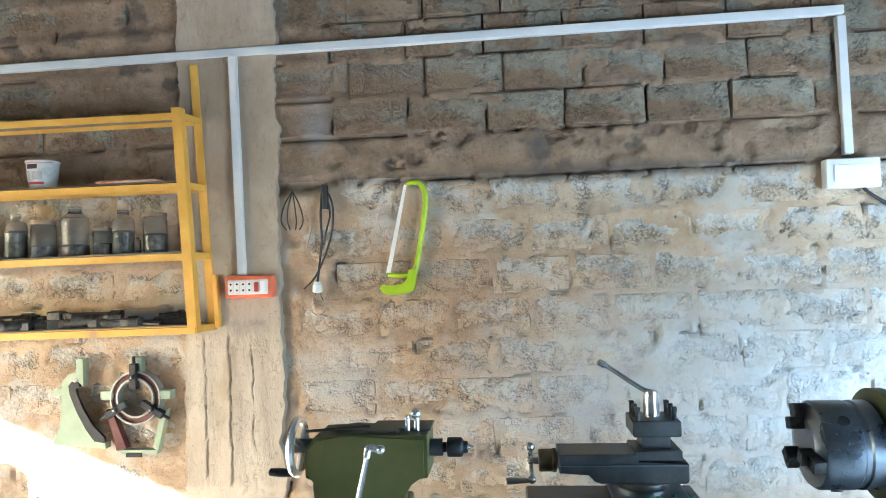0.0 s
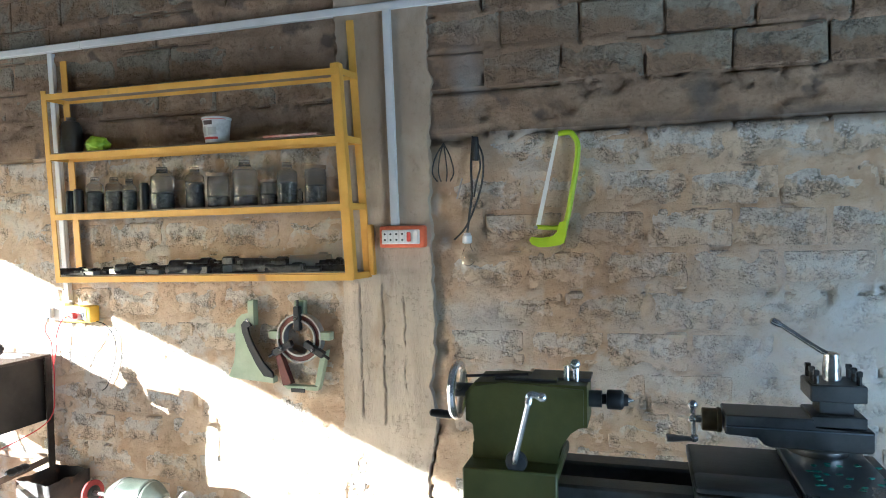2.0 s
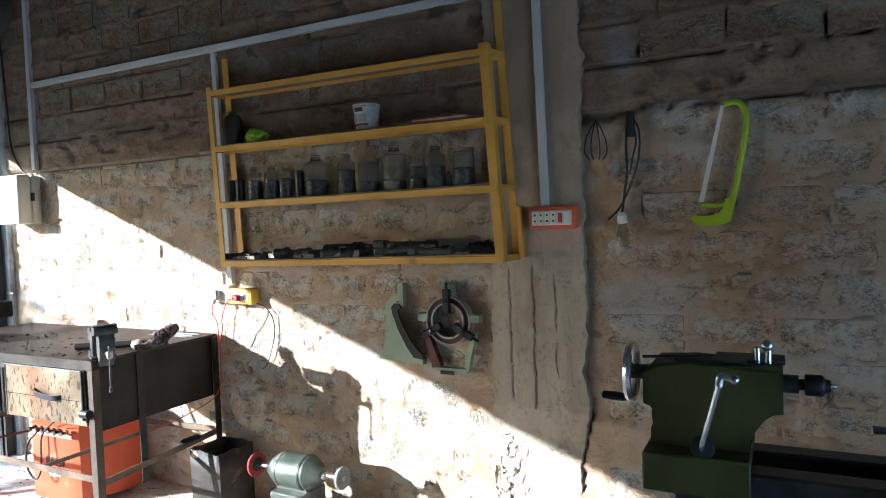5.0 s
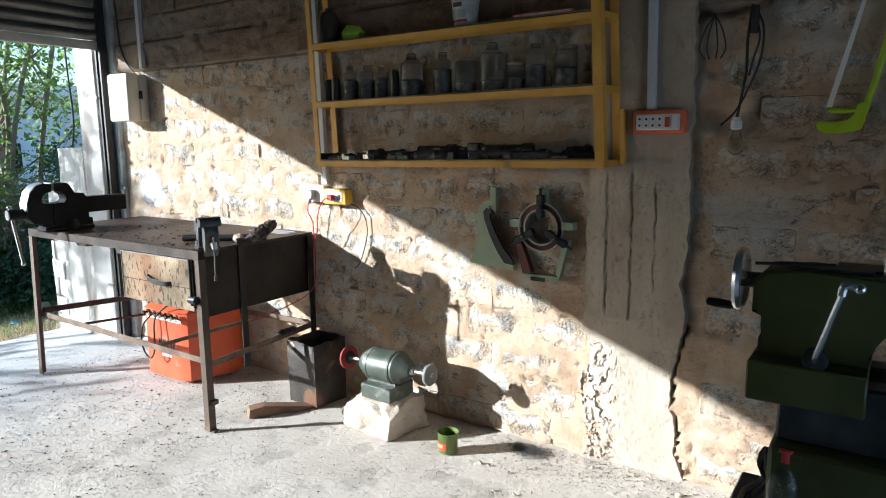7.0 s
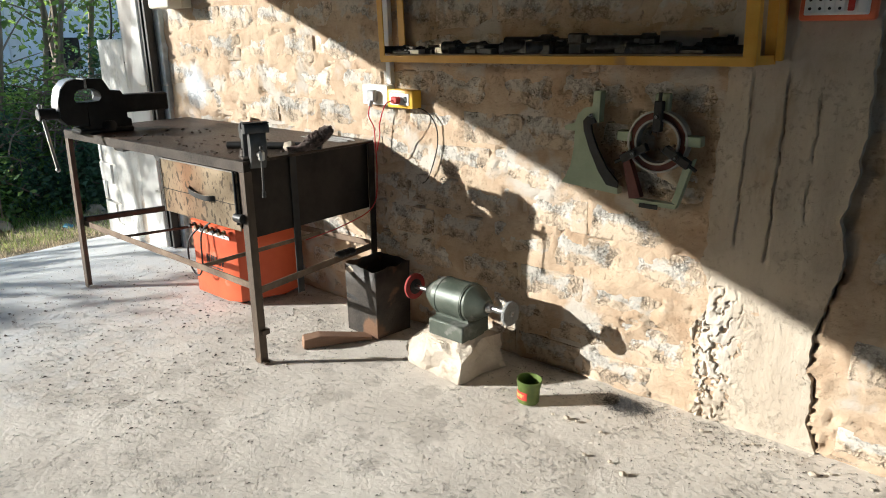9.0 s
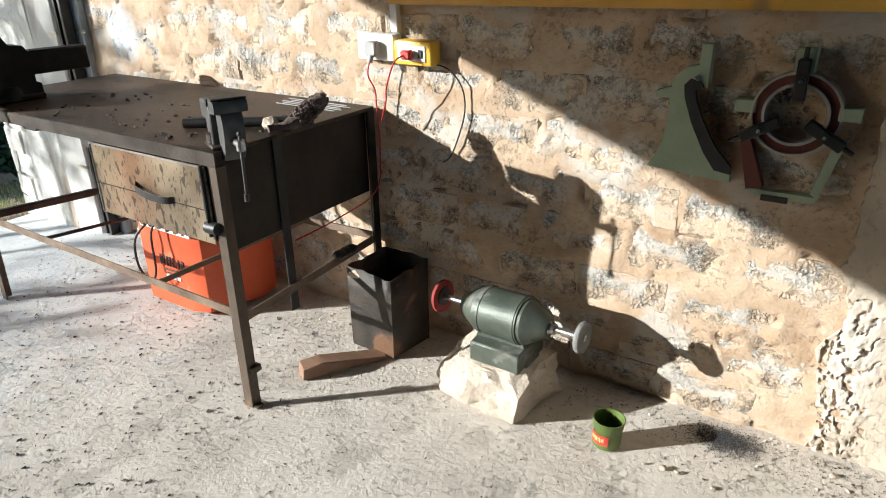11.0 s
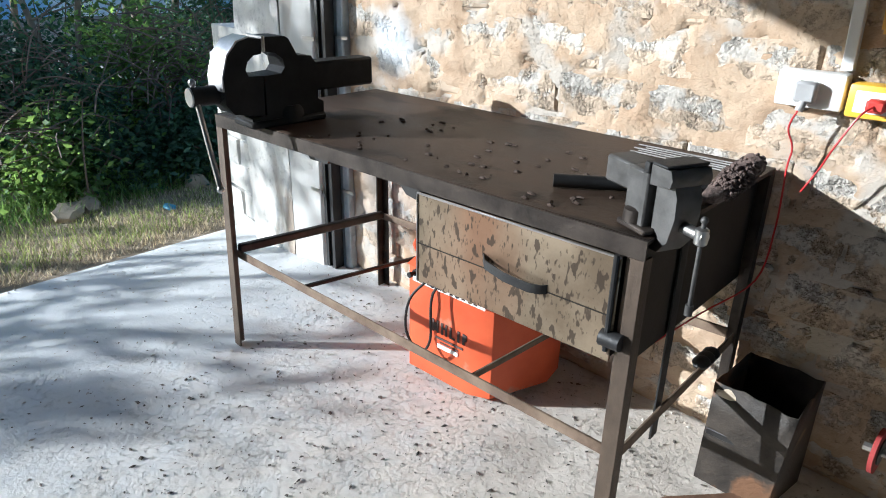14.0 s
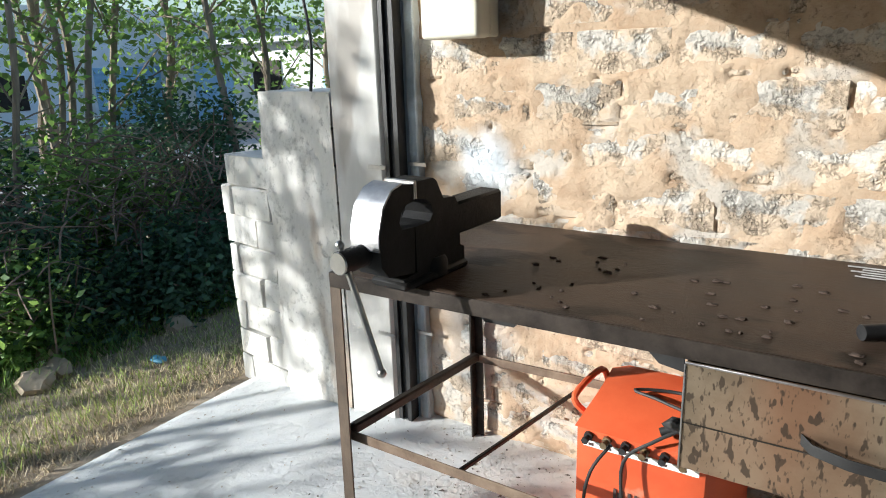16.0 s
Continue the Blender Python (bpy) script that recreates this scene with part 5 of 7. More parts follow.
part("nut", bm, STEEL, grinder)
WOOD = mat("raw_wood", (0.18, 0.10, 0.06), (0.30, 0.18, 0.11), 6, 0.85, 0, 0.3, 60, stretch=(0.2, 1, 1))
bm = bmesh.new()
prism(bm, [(-0.155, 0.0), (0.15, 0.0), (0.155, 0.012), (-0.08, 0.052), (-0.15, 0.045)], -0.032, 0.032, pose(-1.83, -0.395, 0.0, 0, 0, 58))
bmesh.ops.bevel(bm, geom=bm.edges[:], offset=0.003, segments=1, affect="EDGES")
single("wood_wedge", bm, WOOD, (-1.83, -0.395, 0), "split brown wood wedge on the floor", "wood")
CANG = mat("green_tin_paint", (0.085, 0.13, 0.03), (0.15, 0.20, 0.05), 10, 0.4, 0.2, 0.1, 40)
can = thing("paint_can", (-0.885, -0.30, 0), "small open green tin with a colourful wrapper", "can")
bm = bmesh.new()
spun(bm, [(0.040, 0.0), (0.042, 0.004), (0.042, 0.060), (0.044, 0.063), (0.047, 0.087), (0.048, 0.091), (0.045, 0.091), (0.044, 0.086), (0.039, 0.059), (0.039, 0.006)], (-0.885, -0.30, 0.001), (0.03, 0.02, 1), 32)
part("tin", bm, CANG, can)
bm = bmesh.new()
for k in range(14):
    a = -2.7 + k * 0.11
    b = a + 0.11
    v4 = [bm.verts.new((-0.885 + 0.0435 * math.cos(t) + 0.03 * z, -0.30 + 0.0435 * math.sin(t) + 0.02 * z, z)) for t, z in ((a, 0.020), (b, 0.020), (b, 0.052), (a, 0.052))]
    bm.faces.new(v4)
part("wrapper", bm, RED, can, "red printed wrapper")
bm = bmesh.new()
for k in range(9):
    a = -2.5 + k * 0.12
    v4 = [bm.verts.new((-0.885 + 0.0442 * math.cos(t) + 0.03 * z, -0.30 + 0.0442 * math.sin(t) + 0.02 * z, z)) for t, z in ((a, 0.028 + 0.004 * (k % 3)), (a + 0.07, 0.028), (a + 0.07, 0.042), (a, 0.046))]
    bm.faces.new(v4)
part("print", bm, mat("yellow_print", (0.6, 0.42, 0.1), (0.7, 0.5, 0.2), 30, 0.6, 0, 0), can)

# ---- yellow wall shelf ----
SL, SR, SYF, SYB = -1.742, -0.298, -0.155, -0.016
LEVELS = (1.232, 1.515, 1.787, 2.058)
shelf = thing("wall_shelf", (-1.02, -0.08, 1.232), "yellow painted steel wall shelf with four tiers", "shelf")


def lift(x, z):
    """How far the sagging frame stands above its level at x, z."""
    return (0.003 + 0.019 * (x - SL) / (SR - SL)) * max(0.0, 1 - (z - 1.232) / 0.83)


def skew(bm):
    for p in bm.verts:
        x, z = p.co.x, p.co.z
        p.co.x += 0.028 * (x - SL) / (SR - SL) - 0.042 * (z - 1.232) / 0.83
        p.co.z += lift(x, z)


def shpart(name, build, material, parent, label=""):
    bm = bmesh.new()
    build(bm)
    skew(bm)
    return part(name, bm, material, parent, label)


shpart("front_post", lambda bm: angle_iron(bm, (SL, SYF, 1.215), (SL, SYF, 2.075), 0.026, 0.004, (1, 0, 0), (0, 1, 0)), YELLOW, shelf)
shpart("front_post", lambda bm: angle_iron(bm, (SR, SYF, 1.205), (SR, SYF, 2.075), 0.036, 0.004, (-1, 0, 0), (0, 1, 0)), YELLOW, shelf)
shpart("back_post", lambda bm: angle_iron(bm, (SL + 0.0, -0.034, 1.215), (SL, -0.034, 2.235), 0.034, 0.004, (1, 0, 0), (0, 1, 0)), YELLOW, shelf)
shpart("back_post", lambda bm: angle_iron(bm, (SR + 0.02, -0.034, 1.205), (SR + 0.02, -0.034, 2.27), 0.030, 0.004, (-1, 0, 0), (0, 1, 0)), YELLOW, shelf)
shpart("wall_plate", lambda bm: box(bm, SR + 0.022, SR + 0.042, -0.05, -0.02, 1.215, 1.425, 0.003), YELLOW, shelf)
for k, z in enumerate(LEVELS):
    shpart("front_rail", lambda bm: angle_iron(bm, (SL + 0.005, SYF - 0.003, z), (SR - 0.004, SYF - 0.003, z - 0.004), 0.026, 0.004, (0, 0, -1), (0, 1, 0)), YELLOW, shelf)
    shpart("back_rail", lambda bm: angle_iron(bm, (SL + 0.005, SYB - 0.014, z), (SR, SYB - 0.014, z - 0.004), 0.024, 0.004, (0, 0, -1), (0, -1, 0)), YELLOW, shelf)
    shpart("side_rail", lambda bm: angle_iron(bm, (SL + 0.004, SYF + 0.005, z - 0.001), (SL + 0.004, SYB - 0.02, z - 0.001), 0.024, 0.004, (0, 0, -1), (1, 0, 0)), YELLOW, shelf)
    shpart("side_rail", lambda bm: angle_iron(bm, (SR - 0.002, SYF + 0.005, z - 0.001), (SR + 0.018, SYB - 0.02, z - 0.001), 0.026, 0.004, (0, 0, -1), (-1, 0, 0)), YELLOW, shelf)
    if k < 3:
        shpart("board", lambda bm: box(bm, SL + 0.03, SR - 0.03, SYF + 0.006, SYB - 0.016, z + 0.001, z + 0.006, 0.001), SHELFWOOD, shelf, "thin dull sheet")
    else:
        shpart("board", lambda bm: box(bm, SL + 0.03, SR - 0.03, SYF + 0.006, SYB - 0.016, z - 0.010, z - 0.006, 0.001), SHELFWOOD, shelf, "thin dull sheet")

# ---- jars and bottles on the shelf ----
CLEAR = mat("clear_plastic", (0.72, 0.73, 0.72), (0.84, 0.84, 0.83), 10, 0.06, 0, 0.25, 22, trans=0.94, ior=1.38, rough_var=0.04)
DARKFILL = mat("small_parts", (0.04, 0.037, 0.033), (0.20, 0.185, 0.16), 45, 0.6, 0.4, 0.6, 120)
BLACKPL = mat("black_plastic", (0.012, 0.012, 0.012), (0.022, 0.022, 0.022), 10, 0.4, 0, 0.05, 40)
LIDM = mat("dull_lid", (0.22, 0.16, 0.10), (0.32, 0.25, 0.17), 10, 0.5, 0.3, 0.1, 40)
LABELW = mat("pale_label", (0.34, 0.33, 0.31), (0.46, 0.45, 0.43), 14, 0.7, 0, 0.05, 40)


def sx(x, z):
    return x + 0.028 * (x - SL) / (SR - SL) - 0.042 * (z - 1.232) / 0.83


def jar(x, y, z, r, h, kind):
    z += lift(x, z)
    x = sx(x, z) + 0.01
    h *= 0.9
    label = {"bottle": "clear plastic bottle half full of small parts", "jar": "clear jar of small parts with a dull lid", "tube": "black plastic tube standing on the shelf", "ribbed": "large ribbed clear plastic bottle of dark parts"}[kind]
    ob = thing("jar" if kind == "jar" else ("tube" if kind == "tube" else "bottle"), (x, y, z), label, "jar" if kind == "jar" else "bottle", "jars on the shelf")
    fill = 0.12 + 0.5 * ((x * 37.7) % 1)
    bm = bmesh.new()
    if kind == "tube":
        spun(bm, [(r, 0), (r, h * 0.93), (r * 0.8, h * 0.96), (r * 0.8, h)], (x, y, z), seg=20)
        part("body", bm, BLACKPL, ob)
        return ob
    if kind == "jar":
        prof = [(r * 0.95, 0), (r, 0.006), (r, h * 0.82), (r * 0.92, h * 0.86), (r * 0.92, h * 0.9)]
    elif kind == "ribbed":
        prof = [(r * 0.9, 0), (r, 0.008)] + [(r * (0.96 + 0.04 * (k % 2)), 0.01 + (h * 0.68) * k / 12) for k in range(13)] + [(r * 0.94, h * 0.78), (r * 0.5, h * 0.88), (r * 0.42, h * 0.95)]
    else:
        prof = [(r * 0.9, 0), (r, 0.006), (r, h * 0.35), (r * 0.94, h * 0.40), (r, h * 0.45), (r, h * 0.72), (r * 0.90, h * 0.80), (r * 0.52, h * 0.86), (r * 0.46, h * 0.95)]
    spun(bm, prof, (x, y, z), seg=24)
    part("body", bm, CLEAR, ob)
    bm = bmesh.new()
    spun(bm, [(r * 0.86, 0.004), (r * 0.92, 0.01), (r * 0.90, h * fill), (r * 0.5, h * (fill + 0.05))], (x, y, z), seg=18)
    part("contents", bm, DARKFILL, ob)
    bm = bmesh.new()
    rr = prof[-1][0] * 1.1
    spun(bm, [(rr, h * 0.9), (rr, h), (rr * 0.9, h * 1.005)], (x, y, z), seg=20)
    part("cap", bm, LIDM if kind == "jar" else CLEAR, ob)
    return ob


JZ = LEVELS[1] + 0.006
for x, y, r, h, kind in ((-1.70, -0.09, 0.020, 0.115, "tube"), (-1.655, -0.09, 0.022, 0.12, "tube"), (-1.567, -0.085, 0.036, 0.175, "bottle"), (-1.463, -0.085, 0.036, 0.17, "bottle"), (-1.382, -0.085, 0.030, 0.155, "bottle"),
                         (-1.30, -0.09, 0.020, 0.135, "tube"), (-1.213, -0.08, 0.050, 0.205, "ribbed"), (-1.045, -0.085, 0.040, 0.195, "bottle"), (-0.930, -0.085, 0.046, 0.16, "jar"), (-0.805, -0.08, 0.052, 0.215, "ribbed"),
                         (-0.690, -0.085, 0.036, 0.115, "jar"), (-0.607, -0.085, 0.042, 0.19, "bottle"), (-0.548, -0.09, 0.013, 0.07, "bottle"), (-0.480, -0.085, 0.044, 0.17, "jar")):
    jar(x, y, JZ, r, h, kind)
TZ = LEVELS[2] + 0.006 + lift(-0.905, LEVELS[2])
tub = thing("plastic_tub", (sx(-0.905, TZ), -0.085, TZ), "white plastic tub with red and black print", "tub")
bm = bmesh.new()
spun(bm, [(0.046, 0), (0.048, 0.004), (0.058, 0.100), (0.061, 0.102), (0.061, 0.109), (0.056, 0.111), (0.053, 0.104), (0.045, 0.006)], (sx(-0.905, TZ), -0.085, TZ), seg=30)
part("tub_body", bm, mat("grubby_white_plastic", (0.42, 0.42, 0.40), (0.62, 0.62, 0.60), 24, 0.5, 0, 0.03, 40), tub)
for z0, z1, a0, a1, m_ in ((0.099, 0.108, -2.8, -0.3, RED), (0.076, 0.094, -2.1, -1.3, DARKINK), (0.03, 0.070, -2.6, -1.9, LABELW), (0.034, 0.066, -1.7, -1.0, LABELW), (0.016, 0.026, -2.3, -0.9, RED)):
    bm = bmesh.new()
    for k in range(10):
        a = a0 + (a1 - a0) * k / 10
        b = a0 + (a1 - a0) * (k + 1) / 10
        bm.faces.new([bm.verts.new((sx(-0.905, TZ) + (0.0488 + 0.111 * z) * math.cos(t) * (1.045 if z0 > 0.1 else 1.0), -0.085 + (0.0488 + 0.111 * z) * math.sin(t) * (1.045 if z0 > 0.1 else 1.0), TZ + z)) for t, z in ((a, z0), (b, z0), (b, z1), (a, z1))])
    part("print", bm, m_, tub)
LIME = mat("lime_plastic", (0.30, 0.52, 0.02), (0.42, 0.66, 0.05), 14, 0.5, 0, 0.2, 40)
bm = bmesh.new()
TZ = LEVELS[2] + 0.007 + lift(-1.545, LEVELS[2])
lump(bm, (-1.545, -0.09, TZ + 0.033), (0.062, 0.042, 0.036), 12, 0.45, 3)
single("green_cloth", bm, LIME, (-1.545, -0.09, TZ), "crumpled lime green cloth on the shelf", "cloth")
bm = bmesh.new()
TZ = LEVELS[2] + 0.008 + lift(-0.52, LEVELS[2])
box(bm, -0.66, -0.42, -0.15, -0.06, TZ, TZ + 0.010, 0.002, None)
single("booklet", bm, mat("faded_red_paper", (0.46, 0.14, 0.09), (0.60, 0.40, 0.33), 9, 0.8, 0, 0.1, 40), (-0.54, -0.1, TZ), "thin faded red booklet on the shelf", "booklet")
bm = bmesh.new()
TZ = LEVELS[2] + 0.006 + lift(-1.715, LEVELS[2])
spun(bm, [(0.042, 0), (0.046, 0.01), (0.046, 0.125), (0.034, 0.150), (0.020, 0.156), (0.020, 0.17)], (-1.715, -0.06, TZ))
single("dark_bottle", bm, mat("smoky_plastic", (0.07, 0.065, 0.05), (0.11, 0.10, 0.08), 10, 0.35, 0, 0.03, 40, trans=0.4), (-1.715, -0.06, TZ), "dark plastic bottle in the shelf corner", "bottle")
TOOLDARK = mat("oily_tool_steel", (0.02, 0.02, 0.02), (0.08, 0.08, 0.08), 30, 0.4, 0.7, 0.2, 80)
LZ = LEVELS[0] + 0.006
r0 = random.Random(21)
for k in range(58):
    x = SL + 0.06 + (SR - SL - 0.12) * (k + r0.random()) / 58
    big = 1.0 if x < -1.1 else 1.5
    LZ = LEVELS[0] + 0.006 + lift(x, LEVELS[0])
    bm = bmesh.new()
    L, w, h = r0.uniform(0.03, 0.075) * big, r0.uniform(0.008, 0.018), r0.uniform(0.008, 0.024) * big
    y = r0.uniform(-0.125, -0.06)
    m = pose(x, y, LZ, 0, 0, r0.uniform(-35, 35))
    if k % 4 == 0:
        cone(bm, m @ Vector((-L, 0, h)), m @ Vector((L, 0, h)), h, seg=10)
        cone(bm, m @ Vector((L * 0.4, 0, h)), m @ Vector((L * 0.8, 0, h)), h * 1.25, seg=10)
    else:
        box(bm, -L, L, -w, w, 0, h, 0.002, m)
        box(bm, -L * 0.4, L * 0.3, -w * 0.7, w * 0.7, h, h * 1.6, 0.002, m)
    single("lathe_tool", bm, STEEL if k % 7 == 3 else TOOLDARK, (x, y, LZ), "oily dark steel lathe tool on the shelf", "tool", "tools on the bottom tier")
bm = bmesh.new()
LZ = LEVELS[0] + 0.007 + lift(-0.6, LEVELS[0])
box(bm, -0.86, -0.52, -0.10, -0.075, LZ + 0.03, LZ + 0.055, 0.004)
box(bm, -0.90, -0.84, -0.11, -0.06, LZ, LZ + 0.062, 0.006)
box(bm, -0.56, -0.50, -0.105, -0.07, LZ, LZ + 0.05, 0.006)
single("boring_bar", bm, TOOLDARK, (-0.7, -0.09, LZ), "long dark boring bar on two blocks", "tool")

# ---- trunking and sockets ----


def trunking(p0, p1, width, y0, y1, label="grey-white plastic cable trunking on the wall"):
    """A run from p0 to p1 (x, z on the wall): a base with a snap-on cover, joined every two metres by a sleeve."""
    a, b = Vector((p0[0], 0, p0[1])), Vector((p1[0], 0, p1[1]))
    d = (b - a).normalized()
    n = Vector((-d.z, 0, d.x))
    ob = thing("cable_trunking", (b.x, 0, b.z), label, "cable trunking", "cable trunking")

    def run(q0, q1, half):
        return [((q + n * h).x, (q + n * h).z) for q, h in ((q0, -half), (q0, half), (q1, half), (q1, -half))]
    mid = y0 + (y1 - y0) * 0.55
    bm = bmesh.new()
    prism(bm, run(a, b, width * 0.46), mid, y1)
    part("base", bm, TRUNK, ob)
    bm = bmesh.new()
    prism(bm, run(a, b, width / 2), y0, mid)
    bmesh.ops.bevel(bm, geom=bm.edges[:], offset=0.0025, segments=1, affect="EDGES")
    part("cover", bm, TRUNK, ob)
    length = (b - a).length
    for k in range(1, int(length / 2.0) + 1):
        c = a + d * (k * 2.0 - 0.35)
        bm = bmesh.new()
        prism(bm, run(c, c + d * 0.006, width * 0.53), y0 - 0.0015, mid)
        part("sleeve", bm, TRUNK, ob)
    return ob


trunking((-3.33, 2.2946), (2.125, 2.3231), 0.032, -0.034, -0.006, "long run of grey-white trunking along the wall")
trunking((-0.154, 2.293), (-0.137, 1.437), 0.032, -0.048, -0.018, "vertical grey-white trunking down to the orange socket")
trunking((-1.860, 2.280), (-1.814, 1.112), 0.028, -0.030, -0.004, "vertical grey-white trunking behind the shelf")
trunking((-3.356, 2.9), (-3.356, 1.79), 0.032, -0.032, -0.004)
trunking((2.114, 2.30), (2.120, 1.80), 0.032, -0.032, -0.004, "vertical grey-white trunking down to a junction box")
ORANGE = mat("orange_plastic", (0.66, 0.13, 0.05), (0.74, 0.18, 0.08), 10, 0.45, 0, 0.03, 40)
sock = thing("socket_panel", (-0.10, -0.03, 1.347), "orange socket panel with white outlets and a red switch", "socket panel")
bm = bmesh.new()
box(bm, -0.197, -0.008, -0.068, -0.016, 1.347, 1.435, 0.010, None, 2)
part("back_box", bm, ORANGE, sock)
bm = bmesh.new()
box(bm, -0.183, -0.024, -0.073, -0.066, 1.362, 1.419, 0.003)
part("face_plate", bm, WHITEP, sock)
for k in range(4):
    bm = bmesh.new()
    x = -0.179 + k * 0.0245
    box(bm, x, x + 0.0215, -0.076, -0.0725, 1.366, 1.415, 0.002)
    o = part("outlet", bm, WHITEP, sock)
    bm = bmesh.new()
    for zz in (1.379, 1.402):
        cone(bm, (x + 0.0108, -0.0775, zz), (x + 0.0108, -0.0755, zz), 0.0042, seg=10)
    part("hole", bm, BLACKPL, o)
bm = bmesh.new()
box(bm, -0.076, -0.060, -0.079, -0.0725, 1.372, 1.409, 0.002)
part("switch", bm, RED, sock, "red rocker switch")
bm = bmesh.new()
box(bm, -0.054, -0.029, -0.078, -0.0725, 1.366, 1.415, 0.002)
part("blank", bm, WHITEP, sock)
jb = thing("junction_box", (2.12, -0.02, 1.675), "white plastic junction box under the trunking", "junction box")
bm = bmesh.new()
box(bm, 2.03, 2.215, -0.05, -0.004, 1.676, 1.782, 0.006, None, 2)
part("case", bm, WHITEP, jb)
bm = bmesh.new()
box(bm, 2.055, 2.19, -0.054, -0.0505, 1.70, 1.76, 0.002)
part("cover", bm, WHITEP, jb)
bm = bmesh.new()
tube(bm, [(2.16, -0.03, 1.68), (2.19, -0.03, 1.65), (2.30, -0.02, 1.58), (2.42, -0.02, 1.50)], 0.006, 6)
single("cable", bm, CABLE, (2.3, -0.02, 1.5), "dark cable running down the wall", "cable")
dbox = thing("distribution_box", (-3.43, -0.075, 1.462), "cream enamelled electrical distribution box on the wall", "distribution box")
bm = bmesh.new()
box(bm, -3.545, -3.335, -0.062, -0.004, 1.466, 1.752, 0.008, None, 2)
part("body", bm, CREAM, dbox)
bm = bmesh.new()
box(bm, -3.548, -3.330, -0.150, -0.064, 1.462, 1.756, 0.016, None, 3)
lid = part("lid", bm, CREAM, dbox)
bm = bmesh.new()
box(bm, -3.331, -3.324, -0.075, -0.05, 1.60, 1.65, 0.003)
part("catch", bm, BLACKSTEEL, dbox)
bm = bmesh.new()
tube(bm, [(-3.63, -0.02, 2.6), (-3.60, -0.02, 2.2), (-3.58, -0.02, 1.95), (-3.50, -0.025, 1.82), (-3.41, -0.03, 1.755)], 0.005, 6)
single("cable", bm, CABLE, (-3.5, -0.02, 1.75), "black cable hanging into the distribution box", "cable")
YPL = mat("yellow_plastic", (0.72, 0.42, 0.03), (0.80, 0.50, 0.05), 10, 0.45, 0, 0.03, 40)
ws = thing("white_socket", (-1.87, -0.03, 1.020), "white socket box with a black plug above the bench", "socket")
bm = bmesh.new()
box(bm, -1.955, -1.802, -0.055, -0.004, 1.020, 1.106, 0.006, None, 2)
part("case", bm, WHITEP, ws)
bm = bmesh.new()
box(bm, -1.905, -1.855, -0.085, -0.0555, 1.035, 1.085, 0.006)
cone(bm, (-1.88, -0.075, 1.04), (-1.885, -0.08, 1.015), 0.010)
part("plug", bm, mat("grey_plug", (0.30, 0.30, 0.30), (0.38, 0.38, 0.38), 10, 0.5, 0, 0.05, 40), ws, "dark plug")
ys = thing("yellow_socket", (-1.715, -0.03, 1.015), "yellow socket box with a red plug above the bench", "socket")
bm = bmesh.new()
box(bm, -1.792, -1.645, -0.066, -0.004, 1.014, 1.092, 0.008, None, 2)
part("case", bm, YPL, ys)
bm = bmesh.new()
box(bm, -1.775, -1.664, -0.070, -0.0665, 1.028, 1.078, 0.002)
part("face_plate", bm, WHITEP, ys)
bm = bmesh.new()
box(bm, -1.745, -1.705, -0.100, -0.0705, 1.035, 1.065, 0.006)
part("plug", bm, RED, ys, "red plug")
bm = bmesh.new()
box(bm, -1.69, -1.674, -0.074, -0.0705, 1.04, 1.066, 0.002)
part("switch", bm, BLACKPL, ys)
REDWIRE = mat("red_wire", (0.46, 0.022, 0.022), (0.56, 0.035, 0.035), 20, 0.45, 0, 0.02, 60)
bm = bmesh.new()
tube(bm, [(-1.885, -0.08, 1.02), (-1.90, -0.075, 0.97), (-1.885, -0.06, 0.92), (-1.890, -0.05, 0.86), (-1.885, -0.05, 0.70), (-1.90, -0.07, 0.55), (-1.98, -0.20, 0.47), (-2.02, -0.38, 0.44)], 0.0026, 6)
single("red_wire", bm, REDWIRE, (-1.9, -0.07, 0.44), "red twin wire hanging from the white socket", "wire", "red wires")
bm = bmesh.new()
tube(bm, [(-1.728, -0.10, 1.05), (-1.745, -0.13, 1.03), (-1.78, -0.13, 0.95), (-1.80, -0.11, 0.90), (-1.825, -0.10, 0.845), (-1.835, -0.095, 0.825)], 0.0026, 6)
single("red_wire", bm, REDWIRE, (-1.82, -0.1, 0.825), "red wire hanging from the yellow socket", "wire", "red wires")
bm = bmesh.new()
tube(bm, [(-1.68, -0.03, 1.02), (-1.61, -0.020, 1.005), (-1.555, -0.022, 0.95), (-1.545, -0.022, 0.87), (-1.575, -0.022, 0.77), (-1.605, -0.022, 0.71), (-1.63, -0.025, 0.69)], 0.0026, 6)
single("black_wire", bm, CABLE, (-1.6, -0.02, 0.7), "black wire looping down the wall", "wire")

# ---- hacksaw, wires and bulb on the wall ----
SAWG = mat("lime_frame_paint", (0.36, 0.52, 0.01), (0.46, 0.64, 0.02), 10, 0.4, 0, 0.03, 40)
saw = thing("hacksaw", (0.50, -0.025, 1.36), "lime green hacksaw hanging on the wall", "hacksaw")
bm = bmesh.new()
tube(bm, [(0.516, -0.03, 1.765), (0.555, -0.03, 1.768), (0.570, -0.03, 1.757), (0.586, -0.03, 1.72), (0.580, -0.03, 1.64), (0.555, -0.03, 1.50), (0.538, -0.03, 1.425), (0.532, -0.03, 1.40)], 0.0105, 10)
tube(bm, [(0.430, -0.03, 1.420), (0.48, -0.03, 1.415), (0.515, -0.03, 1.418), (0.542, -0.03, 1.44)], 0.009, 8)
frame_ = part("frame", bm, SAWG, saw)
